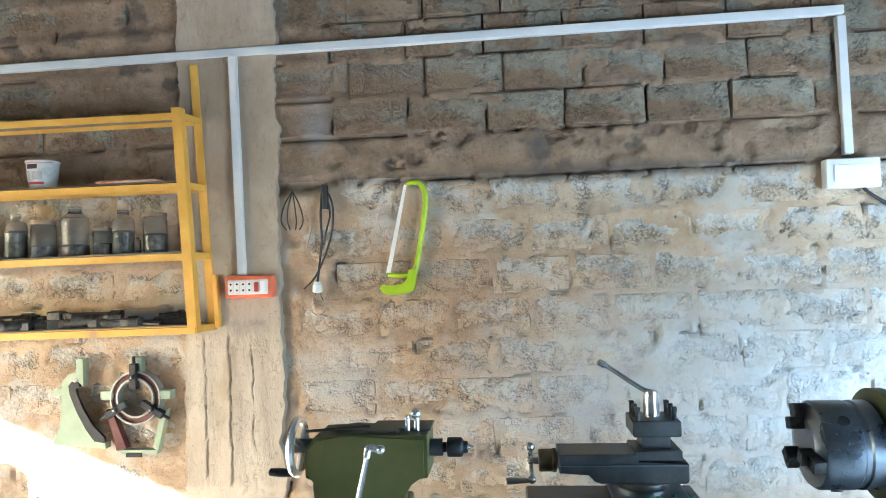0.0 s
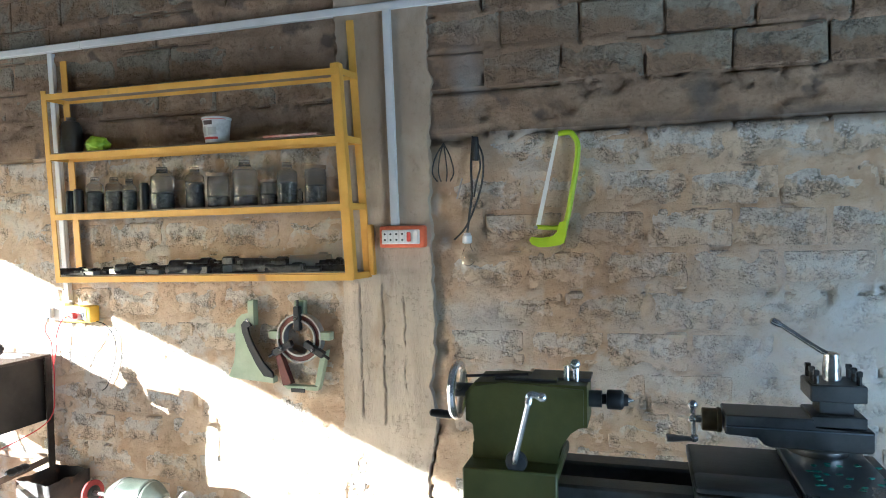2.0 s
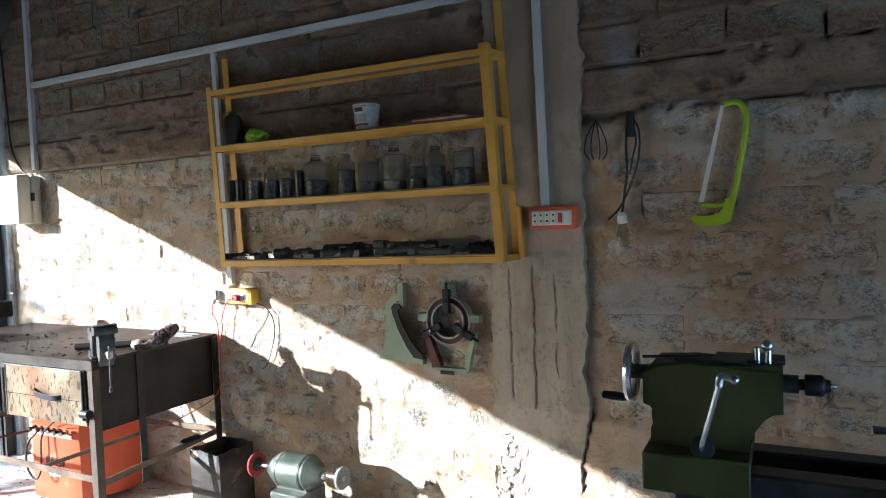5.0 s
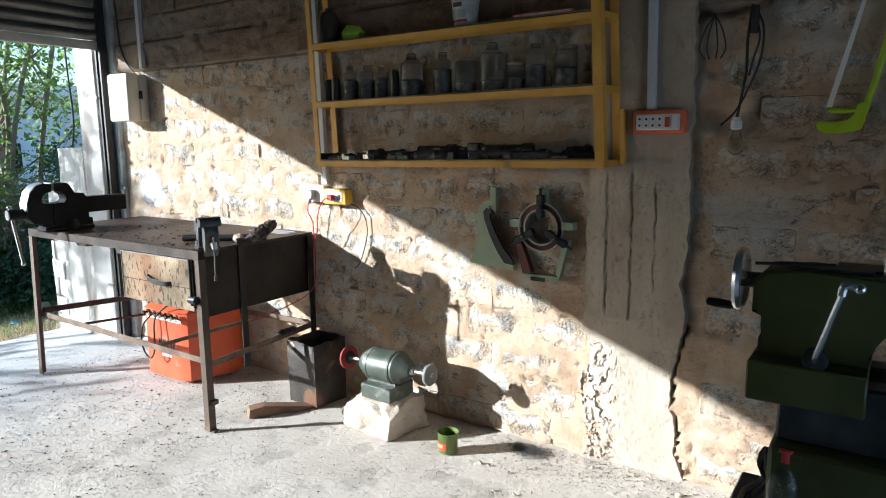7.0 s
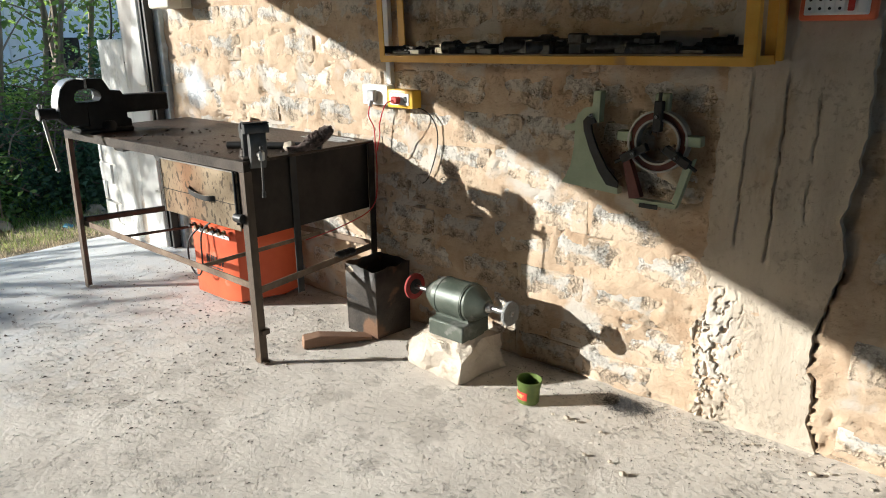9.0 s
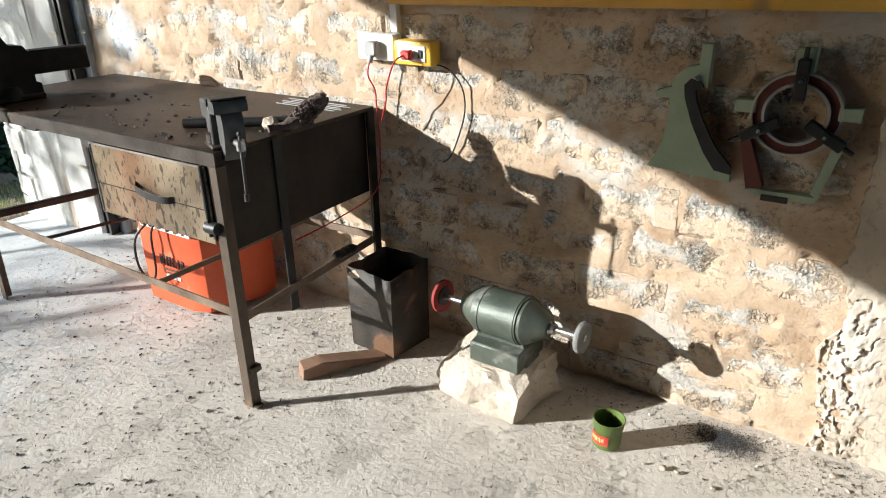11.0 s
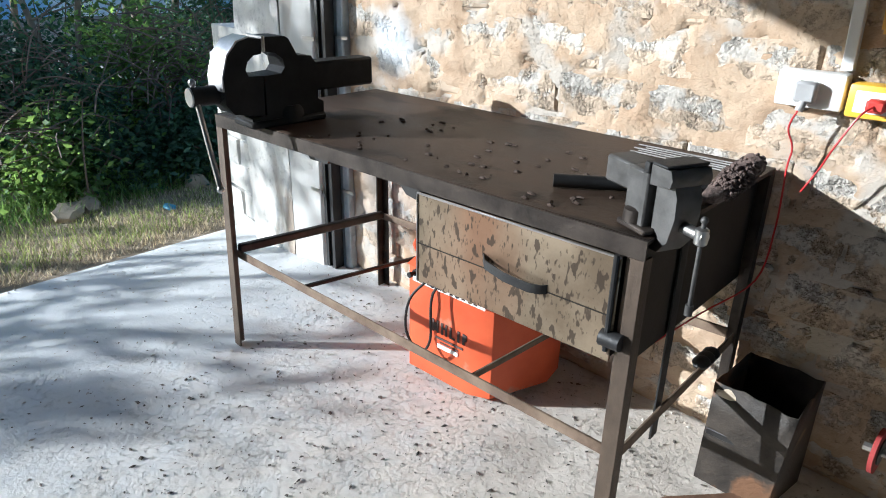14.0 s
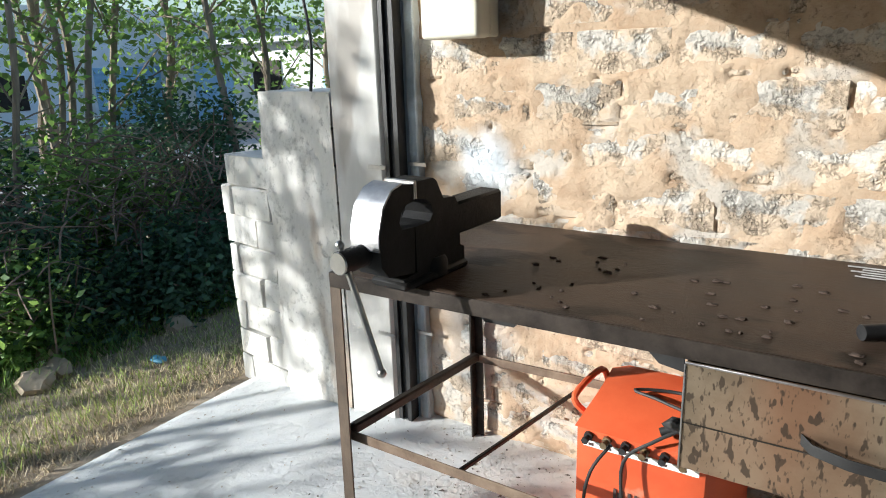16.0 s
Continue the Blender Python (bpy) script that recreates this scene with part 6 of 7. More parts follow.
bm = bmesh.new()
prism(bm, [(0.543, 1.440), (0.540, 1.385), (0.532, 1.358), (0.516, 1.350), (0.47, 1.343), (0.435, 1.344), (0.412, 1.354), (0.402, 1.370), (0.412, 1.382), (0.45, 1.378), (0.49, 1.384), (0.507, 1.400), (0.516, 1.435)], -0.043, -0.019)
part("handle", bm, SAWG, saw)
bm = bmesh.new()
prism(bm, [(0.508, 1.770), (0.519, 1.770), (0.474, 1.56), (0.441, 1.412), (0.424, 1.412), (0.458, 1.56)], -0.032, -0.0305)
part("blade", bm, WHITEP, saw, "pale steel blade")
bm = bmesh.new()
cone(bm, (0.512, -0.04, 1.765), (0.512, -0.02, 1.765), 0.006)
part("wing_nut", bm, STEEL, saw)
bm = bmesh.new()
cone(bm, (0.428, -0.045, 1.418), (0.428, -0.02, 1.418), 0.007)
part("wing_nut", bm, STEEL, saw)
bm = bmesh.new()
cone(bm, (0.555, -0.05, 1.752), (0.555, 0.02, 1.752), 0.003, seg=6)
single("nail", bm, STEEL, (0.555, 0, 1.752), "nail in the wall", "nail")
bm = bmesh.new()
for dx in (-0.045, -0.02, 0.015, 0.042):
    tube(bm, [(0.066, -0.02, 1.755), (0.066 + dx * 0.7, -0.03, 1.70), (0.066 + dx, -0.028, 1.64), (0.066 + dx * 0.6, -0.022, 1.605)], 0.0028, 5)
single("wire_hook", bm, CABLE, (0.066, -0.02, 1.6), "bunch of thin dark wires hanging on the wall", "wire")
lampc = thing("bulb_on_cable", (0.175, -0.03, 1.27), "bare bulb hanging on a looped black cable", "bulb")
bm = bmesh.new()
tube(bm, [(0.185, -0.02, 1.768), (0.178, -0.03, 1.66), (0.180, -0.03, 1.56), (0.168, -0.03, 1.47), (0.158, -0.03, 1.40)], 0.005, 6)
tube(bm, [(0.192, -0.02, 1.768), (0.225, -0.03, 1.70), (0.222, -0.03, 1.60), (0.190, -0.03, 1.50), (0.150, -0.03, 1.42), (0.105, -0.03, 1.375)], 0.004, 6)
tube(bm, [(0.185, -0.028, 1.775), (0.205, -0.03, 1.72), (0.215, -0.03, 1.66), (0.200, -0.03, 1.60), (0.188, -0.03, 1.54)], 0.004, 6)
tube(bm, [(0.195, -0.024, 1.77), (0.198, -0.03, 1.72), (0.196, -0.03, 1.68)], 0.013, 8)
part("cable", bm, CABLE, lampc)
bm = bmesh.new()
spun(bm, [(0.012, 0.0), (0.019, 0.004), (0.018, 0.03), (0.014, 0.034), (0.013, 0.042)], (0.158, -0.032, 1.360))
part("holder", bm, WHITEP, lampc)
bm = bmesh.new()
spun(bm, [(0.010, 0.0), (0.012, -0.012), (0.024, -0.04), (0.028, -0.058), (0.024, -0.076), (0.012, -0.086), (0.001, -0.089)], (0.160, -0.032, 1.361))
part("glass", bm, mat("bulb_glass", (0.95, 0.95, 0.95), (1, 1, 1), 5, 0.03, 0, 0, trans=1.0, ior=1.45, rough_var=0.01), lampc, "clear glass bulb")
bm = bmesh.new()
cone(bm, (0.116, -0.018, 1.535), (0.138, -0.018, 1.615), 0.0035, seg=6)
single("pale_stick", bm, LABELW, (0.127, -0.015, 1.535), "thin pale stick on the wall", "stick")

# ---- lathe rests hanging on the wall ----
RESTG = mat("pale_green_paint", (0.28, 0.34, 0.235), (0.37, 0.43, 0.31), 8, 0.5, 0.1, 0.15, 50)
RESTR = mat("dull_red_paint", (0.09, 0.025, 0.02), (0.15, 0.042, 0.03), 8, 0.5, 0.1, 0.15, 50)
fol = thing("follow_rest", (-0.81, -0.03, 0.78), "pale green cast follow rest hanging on the wall", "lathe rest")
outer = [(-0.788, 1.128), (-0.815, 1.128), (-0.816, 1.075), (-0.846, 1.068), (-0.872, 1.044), (-0.880, 1.015), (-0.922, 1.000), (-0.918, 0.985), (-0.880, 0.985), (-0.880, 0.93), (-0.890, 0.86), (-0.912, 0.81), (-0.925, 0.792),
         (-0.70, 0.776), (-0.702, 0.80), (-0.740, 0.805), (-0.775, 0.85), (-0.815, 0.925), (-0.840, 0.99), (-0.845, 1.022), (-0.832, 1.038), (-0.808, 1.036), (-0.788, 1.02)]
bm = bmesh.new()
prism(bm, outer, -0.055, -0.018)
part("body", bm, RESTG, fol)
bm = bmesh.new()
prism(bm, [(-0.700, 0.800), (-0.742, 0.806), (-0.776, 0.851), (-0.816, 0.926), (-0.841, 0.99), (-0.846, 1.023), (-0.832, 1.040), (-0.806, 1.037), (-0.798, 1.020), (-0.815, 1.012), (-0.810, 0.985), (-0.785, 0.93), (-0.745, 0.865), (-0.700, 0.82)], -0.062, -0.050)
part("inner_face", bm, BLACKSTEEL, fol)
bm = bmesh.new()
cone(bm, (-0.812, -0.07, 1.045), (-0.812, -0.05, 1.045), 0.007)
part("screw", bm, CHROME, fol)
st = thing("steady_rest", (-0.575, -0.03, 0.75), "red and green three-jaw steady rest hanging on the wall", "lathe rest")
C0 = Vector((-0.573, 0, 0.972))


def ring_prism(bm, c, r0_, r1_, y0, y1, a0=0.0, a1=6.2832, n=32):
    a = [[bm.verts.new((c.x + r * math.cos(a0 + (a1 - a0) * k / n), y, c.z + r * math.sin(a0 + (a1 - a0) * k / n))) for k in range(n + 1)] for r, y in ((r0_, y0), (r1_, y0), (r1_, y1), (r0_, y1))]
    for j in range(4):
        p, q = a[j], a[(j + 1) % 4]
        for k in range(n):
            bm.faces.new((p[k], p[k + 1], q[k + 1], q[k]))
    bm.faces.new([a[j][0] for j in range(4)])
    bm.faces.new([a[j][n] for j in range(3, -1, -1)])


bm = bmesh.new()
ring_prism(bm, C0, 0.074, 0.100, -0.05, -0.018)
part("ring", bm, RESTR, st, "dull red cast ring")
bm = bmesh.new()
ring_prism(bm, C0, 0.070, 0.077, -0.062, -0.020)
ring_prism(bm, C0, 0.098, 0.104, -0.060, -0.020)
part("ring_edge", bm, mat("bare_ring_steel", (0.34, 0.33, 0.31), (0.46, 0.45, 0.43), 14, 0.45, 0.5, 0.1, 60), st, "bare steel ring edge")
bm = bmesh.new()
box(bm, C0.x - 0.024, C0.x + 0.024, -0.047, -0.016, C0.z + 0.095, C0.z + 0.158, 0.004)
part("top_lug", bm, RESTG, st)
for a in (90, 210, 330):
    bm = bmesh.new()
    m = Matrix.Translation((C0.x, -0.062, C0.z)) @ pose(0, 0, 0, 0, -a, 0)
    box(bm, 0.035, 0.135, -0.014, 0.014, -0.014, 0.014, 0.003, m)
    cone(bm, m @ Vector((0.13, 0, 0)), m @ Vector((0.162, 0, 0)), 0.006)
    cone(bm, m @ Vector((0.085, -0.022, 0)), m @ Vector((0.085, -0.01, 0)), 0.010)
    jaw = part("jaw", bm, BLACKSTEEL, st)
    bm = bmesh.new()
    cone(bm, m @ Vector((0.085, -0.026, 0)), m @ Vector((0.085, -0.022, 0)), 0.005)
    part("screw", bm, CHROME, jaw)
for sgn in (-1, 1):
    bm = bmesh.new()
    box(bm, C0.x + sgn * 0.118 - 0.026, C0.x + sgn * 0.118 + 0.026, -0.058, -0.016, C0.z - 0.006, C0.z + 0.028, 0.003)
    part("lug", bm, RESTG, st)
    bm = bmesh.new()
    prism(bm, [(C0.x + sgn * 0.125, 0.925), (C0.x + sgn * 0.094, 0.90), (C0.x + sgn * (0.045 if sgn < 0 else 0.066), 0.775), (C0.x + sgn * 0.085, 0.765)], -0.05, -0.018)
    part("side", bm, RESTR if sgn < 0 else RESTG, st)
bm = bmesh.new()
prism(bm, [(C0.x - 0.085, 0.768), (C0.x + 0.085, 0.768), (C0.x + 0.078, 0.752), (C0.x - 0.06, 0.752)], -0.05, -0.018)
part("base", bm, RESTG, st)
bm = bmesh.new()
box(bm, C0.x - 0.045, C0.x + 0.02, -0.056, -0.0505, 0.742, 0.758, 0.001)
part("slot", bm, BLACKSTEEL, st)
for x, z, o in ((-0.573, 1.118, st), (-0.80, 1.075, fol)):
    bm = bmesh.new()
    cone(bm, (x, -0.02, z), (x, 0.03, z), 0.004, seg=6)
    part("hook", bm, STEEL, o)

# ---- lathe ----
OLIVE = mat("olive_machine_paint", (0.048, 0.052, 0.012), (0.082, 0.086, 0.024), 6, 0.45, 0.1, 0.1, 40)
LATHEDARK = mat("dark_machined_iron", (0.045, 0.048, 0.05), (0.10, 0.104, 0.106), 8, 0.38, 0.6, 0.12, 60)
BLUED = mat("blued_steel", (0.15, 0.17, 0.20), (0.26, 0.29, 0.33), 8, 0.3, 0.8, 0.06, 60)
lathe = thing("metal_lathe", (1.6, -0.95, 0), "olive green metal lathe with a chuck, carriage and tailstock", "lathe")
AY, AZ = -0.955, 1.015
bm = bmesh.new()
box(bm, 0.47, 2.2, -1.060, -0.995, 0.70, 0.842, 0.006)
box(bm, 0.47, 2.2, -0.905, -0.84, 0.70, 0.842, 0.006)
box(bm, 0.47, 2.2, -0.995, -0.905, 0.70, 0.76, 0.0)
part("bed", bm, LATHEDARK, lathe, "dark slideway bed")
bm = bmesh.new()
box(bm, 0.462, 0.98, -1.10, -0.80, 0.0, 0.698, 0.01)
part("tail_pedestal", bm, OLIVE, lathe)
bm = bmesh.new()
box(bm, 1.55, 2.45, -1.14, -0.78, 0.0, 0.698, 0.01)
part("head_pedestal", bm, OLIVE, lathe)
bm = bmesh.new()
box(bm, 0.36, 1.55, -1.24, -0.74, 0.435, 0.455, 0.004)
part("chip_tray", bm, LATHEDARK, lathe)
# tailstock
bm = bmesh.new()
prism(bm, [(0.402, 1.030), (0.425, 1.056), (0.50, 1.060), (0.690, 1.058), (0.690, 0.962), (0.648, 0.955), (0.628, 0.925), (0.622, 0.872), (0.418, 0.872), (0.418, 0.905), (0.430, 0.935), (0.430, 0.962), (0.402, 0.962)], -1.025, -0.885)
bmesh.ops.bevel(bm, geom=[e for e in bm.edges if abs(e.verts[0].co.y - e.verts[1].co.y) < 0.01], offset=0.008, segments=2, affect="EDGES")
tail = part("tailstock", bm, OLIVE, lathe)
bm = bmesh.new()
box(bm, 0.408, 0.628, -1.075, -0.83, 0.845, 0.871, 0.004)
box(bm, 0.408, 0.628, -1.082, -1.062, 0.785, 0.871, 0.004)
part("tailstock_base", bm, OLIVE, lathe)
bm = bmesh.new()
box(bm, 0.47, 0.62, -1.0, -0.96, 1.058, 1.066, 0.002)
box(bm, 0.55, 0.695, -0.975, -0.89, 1.058, 1.0655, 0.002)
part("top_plate", bm, LATHEDARK, tail)
bm = bmesh.new()
cone(bm, (0.40, -1.0, 1.066), (0.55, -0.98, 1.072), 0.0035, seg=6)
part("oil_rod", bm, BLACKSTEEL, tail)
bm = bmesh.new()
spun(bm, [(0.020, 0), (0.020, 0.03)], (0.690, AY, AZ), (1, 0, 0), 24)
part("quill", bm, LATHEDARK, lathe, "steel quill")
bm = bmesh.new()
spun(bm, [(0.012, 0.0), (0.012, 0.012), (0.022, 0.014), (0.023, 0.02), (0.023, 0.046), (0.020, 0.050), (0.015, 0.052), (0.013, 0.062)], (0.718, AY, AZ), (1, 0, 0), 24)
part("drill_chuck", bm, BLACKSTEEL, lathe)
bm = bmesh.new()
spun(bm, [(0.009, 0), (0.009, 0.008), (0.001, 0.026)], (0.768, AY, AZ), (1, 0, 0), 16)
part("centre_point", bm, CHROME, lathe, "bright centre point")
for dx in (-0.012, 0.010):
    bm = bmesh.new()
    spun(bm, [(0.007, 0), (0.0065, 0.035), (0.009, 0.036)], (0.652 + dx, AY - 0.02, 1.06), (0, 0, 1), 12)
    if dx > 0:
        ball(bm, (0.660, AY - 0.02, 1.100), 0.013, 14)
    part("quill_clamp", bm, CHROME, tail)
bm = bmesh.new()
wc = Vector((0.366, AY, 1.020))
n = 40
rings = []
for k in range(n):
    a = 2 * math.pi * k / n
    c = wc + Vector((0, math.cos(a), math.sin(a))) * 0.064
    d = Vector((0, math.cos(a), math.sin(a)))
    rings.append([bm.verts.new(c + d * 0.010 * math.cos(t) + Vector((0.010 * math.sin(t), 0, 0))) for t in (0, 0.9, 1.8, 2.7, 3.6, 4.5, 5.4)])
for k in range(n):
    a, b = rings[k], rings[(k + 1) % n]
    for j in range(7):
        bm.faces.new((a[j], a[(j + 1) % 7], b[(j + 1) % 7], b[j]))
wheel = part("handwheel", bm, CHROME, lathe, "chromed handwheel")
for k in range(3):
    bm = bmesh.new()
    a = 0.5 + k * 2.094
    cone(bm, wc + Vector((0.01, 0, 0)), wc + Vector((0, math.cos(a), math.sin(a))) * 0.064, 0.008, seg=8)
    part("spoke", bm, STEEL, wheel)
bm = bmesh.new()
cone(bm, wc - Vector((0.012, 0, 0)), Vector((0.41, AY, 1.02)), 0.018, seg=18)
part("hub", bm, LATHEDARK, wheel)
bm = bmesh.new()
spun(bm, [(0.006, 0), (0.010, 0.012), (0.011, 0.04), (0.009, 0.062), (0.004, 0.066)], (0.360, AY - 0.01, 0.957), (-1, 0, 0.05), 14)
part("crank_knob", bm, BLACKPL, wheel)
bm = bmesh.new()
tube(bm, [(0.533, -1.085, 0.892), (0.540, -1.10, 0.92), (0.573, -1.125, 1.040)], 0.0065, 8)
tube(bm, [(0.573, -1.125, 1.040), (0.578, -1.125, 1.060), (0.598, -1.120, 1.055)], 0.008, 8)
ball(bm, (0.602, -1.12, 1.054), 0.011, 12)
part("clamp_lever", bm, CHROME, lathe, "bright clamp lever")
bm = bmesh.new()
spun(bm, [(0.026, 0), (0.024, 0.012), (0.014, 0.016)], (0.533, -1.062, 0.888), (0, -1, 0), 18)
part("lever_boss", bm, LATHEDARK, lathe)
# carriage
bm = bmesh.new()
box(bm, 0.915, 1.335, -1.12, -0.78, 0.844, 0.868, 0.005)
box(bm, 0.915, 1.11, -1.12, -1.02, 0.868, 0.885, 0.012, None, 2)
box(bm, 0.93, 1.32, -1.16, -1.105, 0.56, 0.86, 0.008)
saddle = part("carriage", bm, LATHEDARK, lathe)
bm = bmesh.new()
box(bm, 1.12, 1.30, -1.13, -0.68, 0.869, 0.884, 0.003)
part("cross_slide", bm, BLUED, saddle)
bm = bmesh.new()
spun(bm, [(0.064, 0), (0.066, 0.004), (0.066, 0.014), (0.060, 0.018)], (1.205, -0.82, 0.884), (0, 0, 1), 32)
part("swivel_base", bm, STEEL, saddle)
bm = bmesh.new()
prism(bm, [(1.082, 0.905), (1.10, 0.900), (1.305, 0.900), (1.310, 0.905), (1.310, 0.950), (1.188, 0.950), (1.188, 0.972), (0.998, 0.972), (0.998, 0.925), (1.07, 0.925)], -0.875, -0.765)
bmesh.ops.bevel(bm, geom=bm.edges[:], offset=0.003, segments=1, affect="EDGES")
comp = part("compound_slide", bm, LATHEDARK, lathe)
bm = bmesh.new()
box(bm, 1.0, 1.305, -0.879, -0.8765, 0.944, 0.947)
part("slide_seam", bm, BLUED, comp)
bm = bmesh.new()
spun(bm, [(0.026, 0), (0.028, 0.004), (0.028, 0.034), (0.030, 0.036), (0.030, 0.044), (0.02, 0.046)], (0.950, -0.82, 0.944), (1, 0, 0), 28)
part("dial", bm, BRASS, comp, "graduated dial")
bm = bmesh.new()
cone(bm, (0.930, -0.82, 0.944), (0.952, -0.82, 0.944), 0.010)
tube(bm, [(0.930, -0.82, 0.974), (0.930, -0.82, 0.944), (0.932, -0.82, 0.900)], 0.006, 8, False)
ball(bm, (0.930, -0.82, 0.978), 0.0125, 14)
ball(bm, (0.930, -0.82, 0.944), 0.0125, 14)
ball(bm, (0.932, -0.82, 0.896), 0.0115, 14)
part("ball_crank", bm, CHROME, comp, "chromed ball crank")
bm = bmesh.new()
spun(bm, [(0.006, 0), (0.007, 0.02), (0.010, 0.05), (0.009, 0.062), (0.004, 0.064)], (0.928, -0.825, 0.894), (-1, -0.1, 0.0), 14)
part("crank_grip", bm, STEEL, comp)
bm = bmesh.new()
box(bm, 1.182, 1.298, -0.865, -0.755, 1.010, 1.050, 0.003)
box(bm, 1.205, 1.275, -0.845, -0.775, 0.975, 1.010, 0.0)
box(bm, 1.182, 1.298, -0.865, -0.755, 0.951, 0.978, 0.003)
post = part("tool_post", bm, LATHEDARK, lathe)
for x in (1.196, 1.284):
    for y in (-0.852, -0.768, -0.81):
        bm = bmesh.new()
        cone(bm, (x, y, 1.03), (x, y, 1.070), 0.006, seg=8)
        box(bm, x - 0.006, x + 0.006, y - 0.006, y + 0.006, 1.070, 1.082, 0.001)
        part("clamp_screw", bm, TOOLDARK, post)
bm = bmesh.new()
spun(bm, [(0.021, 0), (0.020, 0.03), (0.017, 0.062), (0.010, 0.066)], (1.238, -0.81, 1.051), (0, 0, 1), 24)
part("clamp_hub", bm, CHROME, post)
bm = bmesh.new()
tube(bm, [(1.238, -0.81, 1.112), (1.215, -0.805, 1.120), (1.13, -0.79, 1.178)], 0.0065, 10)
spun(bm, [(0.006, 0), (0.010, 0.01), (0.009, 0.024), (0.003, 0.028)], (1.135, -0.791, 1.174), (-0.85, 0.15, 0.48), 12)
part("clamp_lever", bm, CHROME, post, "bright slanting lever")
SWARF = mat("green_swarf", (0.02, 0.20, 0.16), (0.06, 0.34, 0.28), 30, 0.5, 0.2, 0.1, 60)
for k in range(30):
    r0 = random.Random(k + 77)
    bm = bmesh.new()
    x, y = r0.uniform(1.14, 1.31), r0.uniform(-1.09, -0.9)
    lump(bm, (x, y, 0.887), (0.007, 0.004, 0.0025), k, 0.6, 1)
    single("swarf_chip", bm, SWARF, (x, y, 0.884), "green plastic swarf chip on the cross slide", "chip", "green chips on the lathe")
# headstock and chuck
bm = bmesh.new()
spun(bm, [(0.055, 0.0), (0.060, 0.004), (0.092, 0.010), (0.098, 0.018), (0.098, 0.085), (0.094, 0.09), (0.094, 0.10), (0.098, 0.104), (0.098, 0.135), (0.09, 0.14)], (1.545, AY, AZ), (1, 0, 0), 48)
chuck = part("chuck", bm, BLUED, lathe, "blued steel three-jaw chuck")
for k in range(3):
    bm = bmesh.new()
    a = 1.9 + k * 2.094
    m = Matrix.Translation((1.545, AY, AZ)) @ Matrix.Rotation(a, 4, "X")
    box(bm, -0.030, 0.01, -0.015, 0.015, 0.035, 0.062, 0.002, m)
    box(bm, -0.018, 0.01, -0.015, 0.015, 0.062, 0.092, 0.002, m)
    part("jaw", bm, TOOLDARK, chuck)
    bm = bmesh.new()
    m2 = Matrix.Translation((1.60, AY, AZ)) @ Matrix.Rotation(a + 1.0, 4, "X")
    cone(bm, m2 @ Vector((0, 0, 0.096)), m2 @ Vector((0, 0, 0.101)), 0.012, seg=16)
    part("key_socket", bm, BLACKSTEEL, chuck)
bm = bmesh.new()
spun(bm, [(0.10, 0), (0.124, 0.006), (0.124, 0.03), (0.10, 0.032)], (1.69, AY, AZ), (1, 0, 0), 40)
part("back_plate", bm, OLIVE, chuck, "olive painted spindle flange")
bm = bmesh.new()
box(bm, 1.86, 2.55, -1.12, -0.78, 0.843, 1.16, 0.05, None, 4)
cone(bm, (1.72, AY, AZ), (1.88, AY, AZ), 0.095, 0.105, 32)
part("headstock", bm, OLIVE, lathe)
# bottle and rag by the tail pedestal
bt = thing("drink_bottle", (0.4975, -1.085, 0.456), "clear plastic bottle of green drink with a red cap", "bottle")
bm = bmesh.new()
spun(bm, [(0.030, 0), (0.033, 0.006), (0.033, 0.09), (0.030, 0.10), (0.033, 0.11), (0.034, 0.15), (0.028, 0.18), (0.014, 0.205), (0.013, 0.22)], (0.4975, -1.085, 0.456), seg=28)
part("body", bm, CLEAR, bt)
bm = bmesh.new()
spun(bm, [(0.028, 0.004), (0.031, 0.008), (0.031, 0.088), (0.0285, 0.10), (0.0305, 0.110), (0.031, 0.125)], (0.4975, -1.085, 0.456), seg=24)
part("drink", bm, mat("green_drink", (0.02, 0.16, 0.03), (0.03, 0.20, 0.04), 3, 0.2, 0, 0), bt, "green drink")
bm = bmesh.new()
spun(bm, [(0.017, 0.212), (0.017, 0.238), (0.015, 0.240)], (0.4975, -1.085, 0.456), seg=24)
part("cap", bm, RED, bt, "red screw cap")
bm = bmesh.new()
U, V, F = sheet(np.linspace(0, 1, 20), np.linspace(0, 1, 22))
w = 0.026 + 0.008 * np.sin(V * 9) + 0.036 * np.clip((V - 0.45) * 5, 0, 1)
X = 0.466 - w * U * 1.1 + 0.012 * (fbm(V * 6, U * 3, 71, 3) - 0.5)
Y = -1.00 + 0.08 * (U - 0.5) + 0.05 * (fbm(U * 5, V * 2, 72, 3) - 0.5)
Zr = 0.640 - 0.18 * V + 0.02 * (fbm(U * 6, V * 0, 73, 3) - 0.5)
vs = [bm.verts.new(p) for p in zip(X, Y, Zr)]
for f in F:
    bm.faces.new([vs[i] for i in f])
rag = single("black_rag", bm, mat("black_cloth", (0.01, 0.01, 0.01), (0.025, 0.024, 0.023), 20, 0.95, 0, 0.4, 90), (0.44, -1.0, 0.456), "black rag hanging at the lathe pedestal", "rag")
sol = rag.modifiers.new("thickness", "SOLIDIFY")
sol.thickness = 0.004

